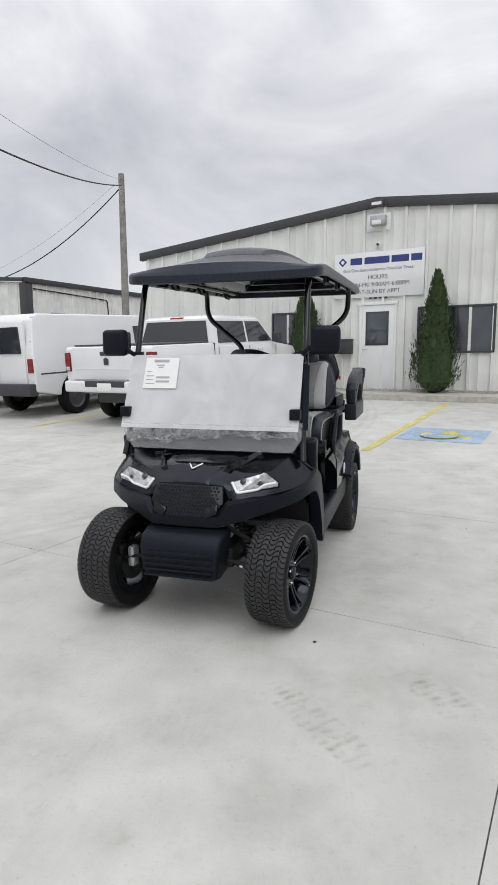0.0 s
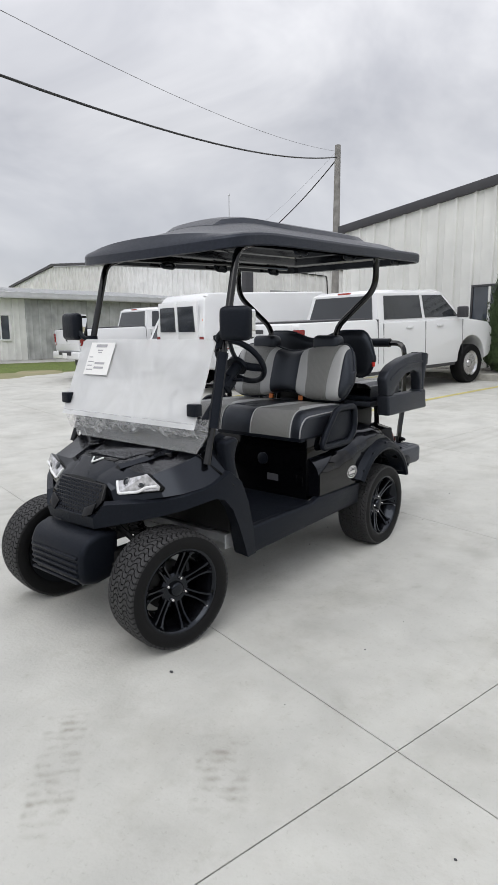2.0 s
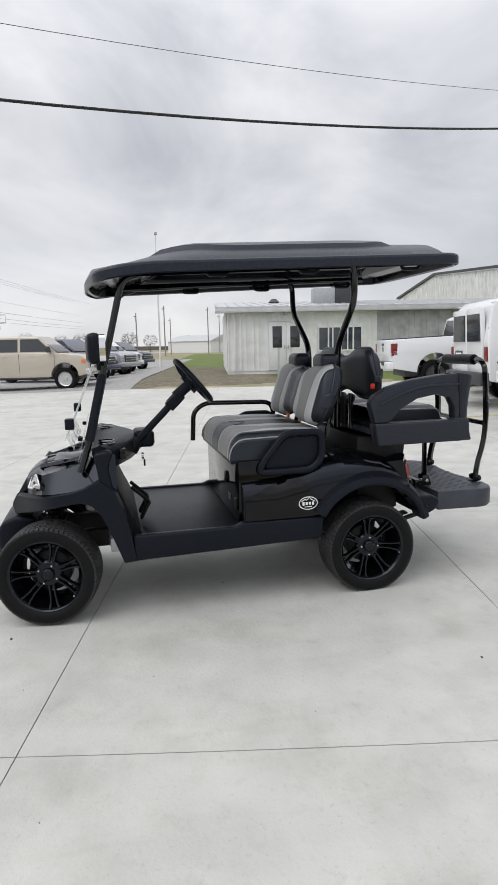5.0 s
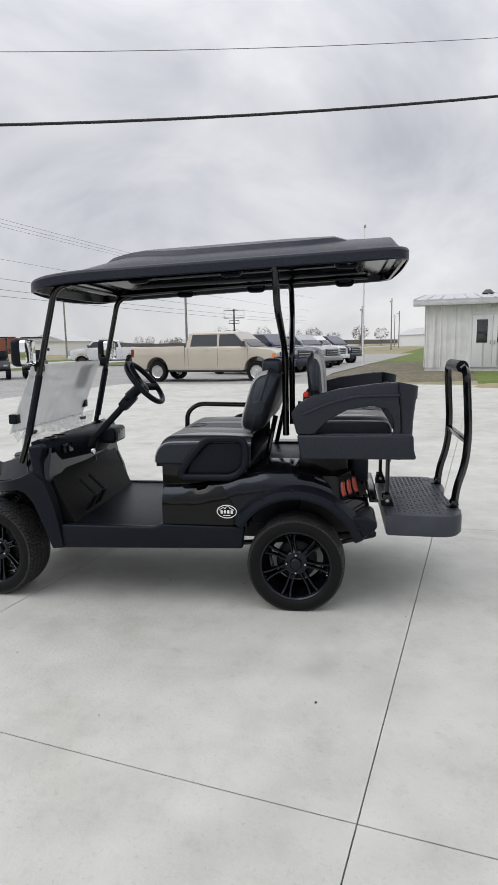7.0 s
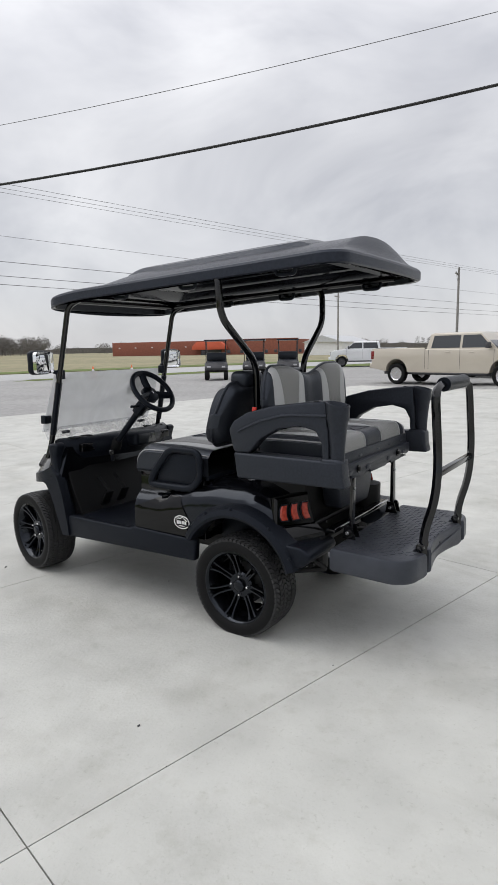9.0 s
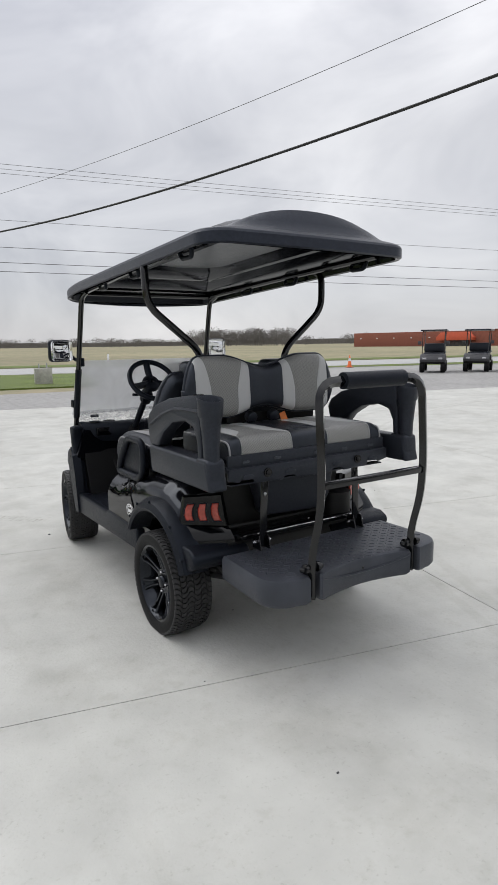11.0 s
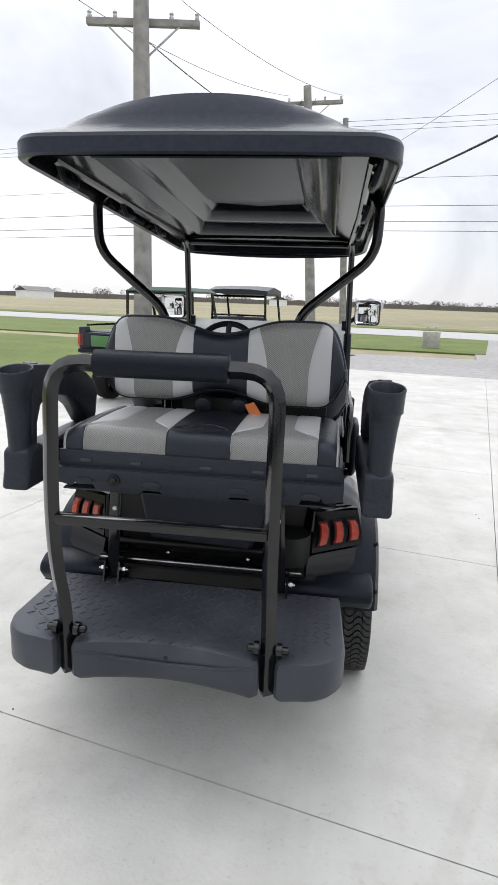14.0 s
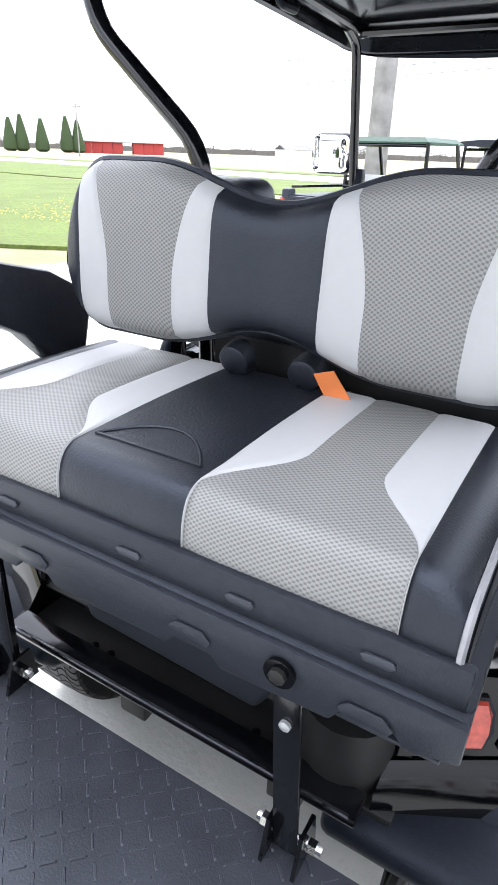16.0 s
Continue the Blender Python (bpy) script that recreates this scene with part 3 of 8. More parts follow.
def window(name, parent, u0, u1, z0, z1, v, bars=1, rim=0.05, outward=-1.0, mat=None, kindname="structure", glass=None):
    """A framed window in a wall along u."""
    mat = mat or M_trim
    w = thing(name, None)
    w.parent = parent
    d = outward
    a, c = sorted((v + d * 0.045, v - d * 0.03))
    fr = bmesh.new()
    box(u0, u1, a, c, z0, z0 + rim, 0.006, 1, fr)
    box(u0, u1, a, c, z1 - rim, z1, 0.006, 1, fr)
    box(u0, u0 + rim, a, c, z0 + rim, z1 - rim, 0.006, 1, fr)
    box(u1 - rim, u1, a, c, z0 + rim, z1 - rim, 0.006, 1, fr)
    for k in range(bars):
        m = u0 + (u1 - u0) * (k + 1) / (bars + 1)
        box(m - rim * 0.45, m + rim * 0.45, a, c, z0 + rim, z1 - rim, 0.004, 1, fr)
    part("window_frame", fr, mat, w)
    g0, g1 = sorted((v + d * 0.012, v - d * 0.002))
    for k in range(bars + 1):
        e0, e1 = u0 + (u1 - u0) * k / (bars + 1), u0 + (u1 - u0) * (k + 1) / (bars + 1)
        part("pane", box(e0 + rim * 0.4, e1 - rim * 0.4, g0, g1, z0 + rim * 0.9, z1 - rim * 0.9), glass or M_winglass, w)
    return w


shop = thing("shop_building", LOT, "light grey ribbed metal shop with dark roof trim", "building", kind="structure")
body = bmesh.new()
prof = [(PEAK_U - EAVE_W, -0.3), (PEAK_U + EAVE_W, -0.3), (PEAK_U + EAVE_W, EAVE_Z - 0.03), (PEAK_U, PEAK_Z - 0.03), (PEAK_U - EAVE_W, EAVE_Z - 0.03)]
part("wall_core", prism(prof, FRONT + 0.02, FRONT + 22, "y"), M_siding, shop)
u = PEAK_U - EAVE_W
while u < PEAK_U + EAVE_W - 0.05:
    u1 = min(u + 0.512, PEAK_U + EAVE_W)
    part("panel", ribbed_panel(u, u1, FRONT, BASE_Z, roof_z(u) - 0.05, roof_z(u1) - 0.05), M_siding, shop)
    u = u1
# side wall towards the neighbours
for k in range(40):
    v0 = FRONT + 0.02 + k * 0.55
    part("panel", ribbed_panel(-v0 - 0.55, -v0, 0, BASE_Z, EAVE_Z - 0.05, EAVE_Z - 0.05), M_siding, shop).matrix_local = Matrix.Translation((PEAK_U - EAVE_W - 0.01, 0, 0)) @ pose(0, 0, 0, 0, 0, -90)
for sgn in (-1, 1):
    e = PEAK_U + sgn * (EAVE_W + 0.25)
    ez = EAVE_Z - (PEAK_Z - EAVE_Z) * 0.25 / EAVE_W
    pr = [(PEAK_U, PEAK_Z - 0.10), (e, ez - 0.10), (e, ez + 0.12), (PEAK_U, PEAK_Z + 0.12)]
    part("roof_trim", prism(pr, FRONT - 0.10, FRONT + 0.06, "y", 0.01), M_trim, shop, "dark roof edge trim")
    pr = [(PEAK_U, PEAK_Z + 0.02), (e, ez + 0.02), (e, ez + 0.10), (PEAK_U, PEAK_Z + 0.10)]
    part("roof", prism(pr, FRONT + 0.06, FRONT + 22.2, "y"), M_trim, shop)
part("corner_trim", box(PEAK_U - EAVE_W - 0.05, PEAK_U - EAVE_W + 0.08, FRONT - 0.04, FRONT + 0.1, BASE_Z, EAVE_Z - 0.12, 0.008), M_siding, shop)
plate = part("roof_plate", box(PEAK_U - 0.17, PEAK_U + 0.17, FRONT - 0.13, FRONT - 0.10, PEAK_Z - 0.12, PEAK_Z + 0.06, 0.008), M_trim, shop, "dark maker's plate at the gable peak")
part("plate_bar", box(PEAK_U - 0.12, PEAK_U + 0.12, FRONT - 0.134, FRONT - 0.13, PEAK_Z - 0.07, PEAK_Z + 0.0), M_white, plate)
S0 = -2.60  # middle of the door
door = thing("door_1", None, "")
door.parent = shop
dz = BASE_Z + 0.15
fr = bmesh.new()
box(S0 - 0.47, S0 - 0.42, FRONT - 0.07, FRONT, dz, dz + 2.10, 0.006, 1, fr)
box(S0 + 0.42, S0 + 0.47, FRONT - 0.07, FRONT, dz, dz + 2.10, 0.006, 1, fr)
box(S0 - 0.50, S0 + 0.50, FRONT - 0.075, FRONT, dz + 2.06, dz + 2.13, 0.006, 1, fr)
part("door_frame", fr, M_white, door)
part("door_leaf", box(S0 - 0.418, S0 + 0.418, FRONT - 0.05, FRONT, dz + 0.01, dz + 2.06, 0.006), M_white, door, "white steel entrance door with a half window")
part("door_window_frame", box(S0 - 0.30, S0 + 0.28, FRONT - 0.062, FRONT - 0.045, dz + 1.08, dz + 1.90, 0.008), M_trim, door)
part("pane", box(S0 - 0.25, S0 + 0.23, FRONT - 0.067, FRONT - 0.055, dz + 1.13, dz + 1.85, 0.004), M_winglass, door)
part("door_handle", tube([(S0 - 0.36, FRONT - 0.05, dz + 0.98), (S0 - 0.36, FRONT - 0.10, dz + 0.98), (S0 - 0.25, FRONT - 0.11, dz + 0.98)], 0.012, 8, 0.02), M_metal, door)
part("threshold", box(S0 - 0.5, S0 + 0.5, FRONT - 0.12, FRONT + 0.02, dz - 0.08, dz + 0.012, 0.005), M_metal, door)
window("window_1", shop, S0 + 0.97, S0 + 2.72, 1.43, 2.52, FRONT - 0.02, 1)
window("window_2", shop, S0 - 2.92, S0 - 1.62, 1.43, 2.52, FRONT - 0.02, 1)
for k, s in enumerate((-0.20, -0.07, 0.06, 0.19)):
    part("number_bar", box(S0 + s - 0.035, S0 + s + 0.035, FRONT - 0.045, FRONT - 0.03, 2.76, 2.88, 0.004), M_trim, shop)
mb = thing("mailbox", LOT, "dark grey wall mailbox beside the shop door", "mailbox")
part("box", box(S0 - 0.98, S0 - 0.62, FRONT - 0.17, FRONT - 0.03, 1.42, 1.78, 0.015), M_trim, mb)
part("lid", box(S0 - 0.99, S0 - 0.61, FRONT - 0.18, FRONT - 0.03, 1.74, 1.80, 0.012), M_trim, mb)
wl_ = thing("wall_light", LOT, "white wall pack light high on the gable", "light")
part("backing", box(S0 - 0.32, S0 + 0.26, FRONT - 0.05, FRONT - 0.03, 4.36, 4.76, 0.01), M_white, wl_)
part("housing", box(S0 - 0.20, S0 + 0.18, FRONT - 0.22, FRONT - 0.05, 4.46, 4.70, 0.03), M_metal, wl_)
part("diffuser", box(S0 - 0.15, S0 + 0.08, FRONT - 0.235, FRONT - 0.2, 4.48, 4.58, 0.01), M_white, wl_)
cc = thing("wall_camera", LOT, "small dark dome on a white plate above the sign", "camera")
part("plate", box(S0 - 0.09, S0 + 0.03, FRONT - 0.05, FRONT - 0.03, 3.98, 4.10, 0.008), M_white, cc)
part("dome", lathe([(0.03, 0.0), (0.03, 0.04), (0.015, 0.06)], 12, "y"), M_trim, cc).matrix_local = Matrix.Translation((S0 - 0.03, FRONT - 0.11, 4.04))

# sign board
sign = thing("shop_sign", LOT, "white sign board with opening hours above the shop door", "sign")
part("board", box(S0 - 1.13, S0 + 1.10, FRONT - 0.06, FRONT - 0.035, 2.80, 3.88, 0.006), M_white, sign)
FACE = pose(0, 0, 0, 90, 0, 0)


def sign_text(text, size, u, z, mat):
    words("lettering", text, size, mat, sign, Matrix.Translation((u, FRONT - 0.062, z)) @ FACE)


for k, w in enumerate((0.30, 0.62, 0.42, 0.26)):
    a = S0 - 0.72 + (0, 0.36, 1.03, 1.50)[k]
    part("name_bar", box(a, a + w, FRONT - 0.063, FRONT - 0.06, 3.60, 3.76), M_inkblue, sign)
part("logo_diamond", prism([(S0 - 1.03, 3.68), (S0 - 0.92, 3.57), (S0 - 0.81, 3.68), (S0 - 0.92, 3.79)], FRONT - 0.063, FRONT - 0.06, "y"), M_inkblue, sign)
part("logo_diamond", prism([(S0 - 0.975, 3.68), (S0 - 0.92, 3.625), (S0 - 0.865, 3.68), (S0 - 0.92, 3.735)], FRONT - 0.066, FRONT - 0.063, "y"), M_white, sign)
sign_text("Golf Cart Sales & Service You Can Trust!", 0.105, S0 - 0.02, 3.43, M_inkblue)
sign_text("HOURS", 0.15, S0 - 0.02, 3.235, M_ink)
sign_text("MON-FRI 9:00AM-6:00PM", 0.145, S0 - 0.02, 3.06, M_ink)
sign_text("SAT-SUN BY APPT", 0.14, S0 - 0.02, 2.89, M_ink)

# ---- the long old shed and the annex ----
shed = thing("shed_building", LOT, "long pale metal shed with a dark corner post and roof edge", "building", kind="structure")
SU, SV = -20.1, 15.7
part("wall_core", prism([(SU, -0.2), (SU, 4.75), (SU - 24.9, 6.72), (SU - 36, 5.75), (SU - 36, -0.2)], SV, SV + 20, "y"), M_siding_old, shed)
for k in range(36):
    v0 = SV + k * 0.55
    p_ = part("panel", ribbed_panel(v0, v0 + 0.55, 0, 0.1, 4.72, 4.72), M_siding_old, shed)
    p_.matrix_local = Matrix.Translation((SU + 0.01, 0, 0)) @ pose(0, 0, 0, 0, 0, 90)
for k in range(63):
    u0 = SU - 0.57 * (k + 1)
    def top(uu):
        d = SU - uu
        return 4.70 + 1.97 * d / 24.9 if d < 24.9 else 6.67 - 0.97 * (d - 24.9) / 11.1
    part("panel", ribbed_panel(u0, u0 + 0.57, SV - 0.01, 0.1, top(u0), top(u0 + 0.57)), M_siding_old, shed)
part("corner_post", box(SU - 0.28, SU + 0.1, SV - 0.12, SV + 0.3, 0, 4.72, 0.01), M_trim, shed, "dark corner post")
part("roof_edge", box(SU - 0.1, SU + 0.14, SV - 0.12, SV + 20, 4.72, 4.95, 0.01), M_trim, shed)
part("roof_edge", prism([(SU, 4.78), (SU - 24.9, 6.75), (SU - 36.3, 5.75), (SU - 36.3, 5.93), (SU - 24.9, 6.93), (SU, 4.93)], SV - 0.16, SV + 0.06, "y"), M_trim, shed)
part("conduit", tube([(SU + 0.05, SV + 0.4, 4.5), (SU + 0.05, SV + 5.2, 4.35), (SU + 0.05, SV + 5.4, 2.2)], 0.03, 6, 0.15), M_wire, shed)
part("vent_strip", box(SU + 0.02, SU + 0.07, SV + 1.4, SV + 4.4, 3.35, 3.5), M_siding_grey, shed)
part("notice", box(SU + 0.02, SU + 0.05, SV + 10.4, SV + 11.3, 3.2, 4.0), M_white, shed, "framed white notice on the shed wall")

# the annex: its front runs almost along v
ANX = Matrix.Translation(LOT @ Vector((-22.72, -0.36, 0))) @ pose(0, 0, 0, 0, 0, 80.5)
annex = thing("annex_building", ANX, "low white metal office annex with double doors", "building", kind="structure")
AZ, AT = 0.38, 2.93
part("wall_core", box(0, 16.5, 0.02, 9, AZ - 0.4, AT), M_siding_old, annex)
for k in range(12):
    part("panel", ribbed_panel(k * 0.55, k * 0.55 + 0.55, 0, AZ, AT, AT), M_siding_old, annex)
for k in range(18):
    part("panel", ribbed_panel(6.6 + k * 0.55, 7.15 + k * 0.55, 0, AZ, AT, AT), M_siding_grey, annex)
for k in range(16):
    p_ = part("panel", ribbed_panel(-k * 0.55 - 0.55, -k * 0.55, 0, AZ, AT + 0.1, AT + 0.1), M_siding_old, annex)
    p_.matrix_local = Matrix.Translation((-0.01, 0, 0)) @ pose(0, 0, 0, 0, 0, -90)
part("eave", box(-0.5, 16.8, -0.42, 0.05, AT - 0.04, AT + 0.12, 0.01), M_roofmetal, annex)
part("roof", prism([(-0.42, AT + 0.12), (9.2, AT + 1.0), (9.2, AT + 1.06), (-0.42, AT + 0.2)], -0.5, 16.8, "x"), M_roofmetal, annex)
for k in range(34):
    part("roof_rib", prism([(-0.42, AT + 0.2), (9.2, AT + 1.06), (9.2, AT + 1.1), (-0.42, AT + 0.24)], -0.48 + k * 0.51, -0.43 + k * 0.51, "x"), M_roofmetal, annex)
part("downpipe", box(0.28, 0.38, -0.09, -0.01, AZ, AT - 0.04, 0.01), M_siding_old, annex)
ad = thing("door_2")
ad.parent = annex
fr = bmesh.new()
D0 = 1.72
box(D0, D0 + 0.08, -0.07, 0, AZ, AZ + 2.17, 0.005, 1, fr)
box(D0 + 1.64, D0 + 1.70, -0.07, 0, AZ, AZ + 2.17, 0.005, 1, fr)
box(D0, D0 + 1.70, -0.07, 0, AZ + 2.12, AZ + 2.2, 0.005, 1, fr)
part("door_frame", fr, M_white, ad)
for s in (0, 1):
    x0 = D0 + 0.085 + s * 0.78
    lf = part("door_leaf", box(x0, x0 + 0.77, -0.055, 0, AZ + 0.02, AZ + 2.11, 0.006), M_white, ad, "white steel door leaf with a tall pane")
    part("pane", box(x0 + 0.17, x0 + 0.58, -0.062, -0.05, AZ + 1.0, AZ + 1.92, 0.004), M_darkglass, lf)
    part("handle", box(x0 + (0.68 if s == 0 else 0.05), x0 + (0.72 if s == 0 else 0.09), -0.11, -0.05, AZ + 0.95, AZ + 1.1, 0.006), M_metal, lf)
window("window_3", annex, 3.97, 5.95, AZ + 0.80, AZ + 1.88, -0.02, 2, 0.06, mat=M_white)
part("wall_lamp", box(2.5, 2.66, -0.16, -0.01, AZ + 2.38, AZ + 2.6, 0.02), M_metal, annex)
ac = thing("roof_cooler", ANX, "grey boxed cooling unit on the annex roof", "air conditioner")
part("unit", box(4.3, 5.3, 2.9, 3.9, AT + 0.35, AT + 1.25, 0.02), M_metal, ac)
part("fan_box", box(5.3, 6.2, 2.9, 3.9, AT + 0.45, AT + 1.4, 0.02), M_trim, ac)
rv = thing("roof_vent", ANX, "small dark roof vent on the annex", "vent")
part("cap", lathe([(0.22, AT + 0.75), (0.3, AT + 0.78), (0.12, AT + 0.95)], 12, "z"), M_trim, rv).matrix_local = Matrix.Translation((2.6, 5.5, 0))

# ---- the golf cart: +x is its left side, -y its front ----
cart = thing("golf_cart", pose(.015, 0, 0, 0, 0, .8), "glossy black lifted golf cart with grey striped seats on concrete", "golf cart")
AXLE, WR = 0.89, 0.266


def both(f):
    """Runs f for the left (+1) and right (-1) side."""
    for s in (1, -1):
        f(s)


def mirror_x(bm, s):
    if s < 0:
        bm.transform(Matrix.Diagonal((-1, 1, 1, 1)))
        bmesh.ops.reverse_faces(bm, faces=bm.faces)
    return bm


# wheels: built facing +x with the hub face near x = 0.1
def make_wheel():
    w = thing("wheel")
    prof = [(0.190, 0.105), (0.205, 0.122), (0.235, 0.128), (0.258, 0.119), (0.260, 0.100), (0.2640, 0.0), (0.260, -0.100), (0.258, -0.119), (0.235, -0.128), (0.205, -0.122), (0.190, -0.105), (0.185, 0.0), (0.190, 0.105)]
    ty = part("tyre", lathe(prof, 48), M_rubber, w, "low-profile black tyre with blocky tread")
    # blocks parted by wavy cross grooves and straight rings
    tread = bmesh.new()
    n = 64
    pitch = 2 * math.pi / n
    wave = lambda x: pitch * .55 * math.sin(2 * math.pi * x / .088)
    def crown(x):
        return .2735 - .0012 * (x / .06) ** 2 - 3.6 * max(0, abs(x) - .088) ** 2
    ribs = [(-.121, -.084), (-.080, -.046), (-.042, -.002), (.002, .042), (.046, .080), (.084, .121)]
    for k in range(n):
        for x0, x1 in ribs:
            lo, hi = [], []
            xs_ = [x0 + (x1 - x0) * q / 4 for q in range(5)]
            for x, edge in [(x, .12) for x in xs_] + [(x, .88) for x in xs_[::-1]]:
                a = pitch * (k + edge) + wave(x)
                for ring, r in ((lo, crown(x) - .010), (hi, crown(x))):
                    ring.append(tread.verts.new((x, -math.sin(a) * r, math.cos(a) * r)))
            tread.faces.new(hi)
            for q in range(10):
                tread.faces.new((lo[q], lo[(q + 1) % 10], hi[(q + 1) % 10], hi[q]))
    part("tread", tread, M_tread, ty, smooth=0)
    rim = part("rim", lathe([(0.150, -0.11), (0.192, -0.112), (0.196, -0.10), (0.176, -0.085), (0.172, 0.05), (0.184, 0.095), (0.200, 0.106), (0.201, 0.116), (0.192, 0.118), (0.184, 0.110), (0.180, 0.085), (0.160, 0.045), (0.157, -0.10), (0.150, -0.11)], 48), M_rim, w, "black alloy rim with seven split spokes")
    for k in range(7):
        sp = bmesh.new()
        for side in (-1, 1):
            secs = []
            for r, off, wd, x0, x1 in ((.042, .013, .012, .022, .050), (.085, .0125, .0072, .030, .060), (.130, .0135, .0066, .042, .074), (.165, .019, .008, .062, .092), (.184, .027, .011, .078, .106)):
                c = side * off
                secs.append([(x0, c - wd, r), (x0, c + wd, r), (x1 - .006, c + wd, r), (x1, c + wd * .55, r), (x1, c - wd * .55, r), (x1 - .006, c - wd, r)])
            merge_fast(sp, loft(secs))
        # sunk web that closes the slot near the hub
        merge_fast(sp, loft([[(.018, -.020, r), (.018, .020, r), (x, .016, r), (x, -.016, r)] for r, x in ((.03, .042), (.07, .046), (.095, .040))]))
        ob = part("spoke", sp, M_rim, rim)
        ob.matrix_local = Matrix.Rotation(2 * math.pi * k / 7, 4, "X")
        part("spoke_bolt", lathe([(.0045, .104), (.0045, .112), (.002, .114)], 8), M_rim, rim).matrix_local = Matrix.Rotation(2 * math.pi * k / 7, 4, "X") @ Matrix.Translation((0, 0, .178))
    part("hub", lathe([(0.075, 0.015), (0.075, 0.045), (0.064, 0.056), (0.036, 0.056), (0.033, 0.074), (0.026, 0.080), (.006, .081)], 28), M_rim, rim)
    for k in range(4):
        a = math.pi / 2 * k + 0.5
        part("lug_nut", lathe([(0.0085, 0.05), (0.0085, 0.069), (0.005, 0.073)], 6), M_chrome, rim).matrix_local = Matrix.Translation((0, 0.052 * math.cos(a), 0.052 * math.sin(a)))
    part("valve_stem", lathe([(.004, .085), (.004, .115), (.002, .117)], 8), M_chrome, rim).matrix_local = Matrix.Translation((0, .05, -.172))
    part("brake_drum", lathe([(0.115, -0.09), (0.115, -0.02), (0.09, 0.0)], 24), M_chassis, w)
    return w


def merge_fast(a, b):
    """Adds bmesh b to a without a mesh between."""
    vs = {v: a.verts.new(v.co) for v in b.verts}
    for f in b.faces:
        a.faces.new([vs[v] for v in f.verts])
    b.free()
    return a


wheel = make_wheel()
THIN = Matrix.Diagonal((0.82, 0.975, 0.975, 1))
STEER = -9
wheel.parent = cart
for o in wheel.children_recursive:
    o.data = o.data.copy()
for o in wheel.children_recursive:
    if o.parent == wheel:
        o.matrix_local = THIN
wheel.matrix_local = pose(0.452, -AXLE, WR, 35, 0, STEER)
for m in (pose(-0.447, -AXLE, WR, 10, 0, 180 + STEER), pose(0.515, AXLE, WR, 60, 0, 0), pose(-0.515, AXLE, WR, 20, 0, 180)):
    copy_thing(wheel, m).parent = cart

# front body: a glossy faceted shell, from the nose back to the dashboard
STATIONS = [
    (-1.004, [(0, .722), (.105, .724), (.176, .716), (.205, .690), (.222, .645)]),
    (-.985, [(0, .742), (.112, .745), (.184, .728), (.222, .702), (.280, .654)]),
    (-.945, [(0, .765), (.13, .770), (.205, .744), (.275, .722), (.365, .664)]),
    (-.905, [(0, .785), (.15, .793), (.250, .768), (.375, .770), (.445, .680)]),
    (-.840, [(0, .797), (.17, .806), (.280, .786), (.400, .788), (.500, .690)]),
    (-.760, [(0, .808), (.19, .818), (.310, .803), (.430, .812), (.535, .704)]),
    (-.700, [(0, .818), (.20, .828), (.330, .818), (.455, .836), (.548, .720)]),
    (-.640, [(0, .835), (.21, .845), (.350, .842), (.475, .866), (.552, .745)]),
    (-.580, [(0, .852), (.21, .858), (.360, .866), (.488, .888), (.555, .760)]),
    (-.520, [(0, .855), (.20, .860), (.360, .870), (.488, .880), (.555, .700)]),
]
secs = []
for y, half in STATIONS:
    xe, ze = half[-1]
    half = half + [(xe - .03, ze - .03), (xe * .6, half[0][1] - .12), (0, half[0][1] - .13)]
    secs.append([(x, y, z) for x, z in half] + [(-x, y, z) for x, z in half[-2:0:-1]])
hood = loft(secs)
bmesh.ops.bevel(hood, geom=[e for e in hood.edges if e.calc_face_angle(0) > radians(24)], offset=0.007, segments=2, profile=0.6, affect="EDGES", clamp_overlap=True)
part("front_cowl", hood, M_metallic, cart, "glossy black faceted front cowl with fenders", smooth=16)
# broad matte band: round the nose, over the wheel and down to the sill
BAND = [((0, -1.060, .588), (0, -1.096, .576), (0, -1.090, .524), (0, -1.00, .530)),
        ((.165, -1.060, .590), (.180, -1.092, .580), (.172, -1.082, .524), (.15, -1.00, .530)),
        ((.200, -1.040, .648), (.224, -1.062, .638), (.212, -1.058, .534), (.18, -.99, .545)),
        ((.300, -.978, .660), (.328, -.995, .648), (.322, -.990, .562), (.28, -.95, .575)),
        ((.400, -.908, .674), (.434, -.924, .660), (.430, -.922, .592), (.38, -.90, .600)),
        ((.470, -.840, .694), (.512, -.848, .680), (.515, -.847, .620), (.46, -.84, .622)),
        ((.505, -.760, .712), (.550, -.762, .697), (.556, -.762, .642), (.50, -.76, .645)),
        ((.515, -.690, .736), (.566, -.692, .718), (.572, -.706, .650), (.52, -.705, .650)),
        ((.520, -.600, .780), (.574, -.606, .756), (.582, -.655, .636), (.53, -.650, .636)),
        ((.530, -.530, .720), (.584, -.536, .700), (.588, -.604, .578), (.53, -.600, .578)),
        ((.535, -.485, .600), (.588, -.490, .588), (.591, -.566, .490), (.53, -.562, .490)),
        ((.540, -.455, .470), (.591, -.460, .460), (.592, -.534, .405), (.53, -.530, .405)),
        ((.540, -.435, .335), (.591, -.440, .322), (.592, -.502, .318), (.53, -.500, .322))]
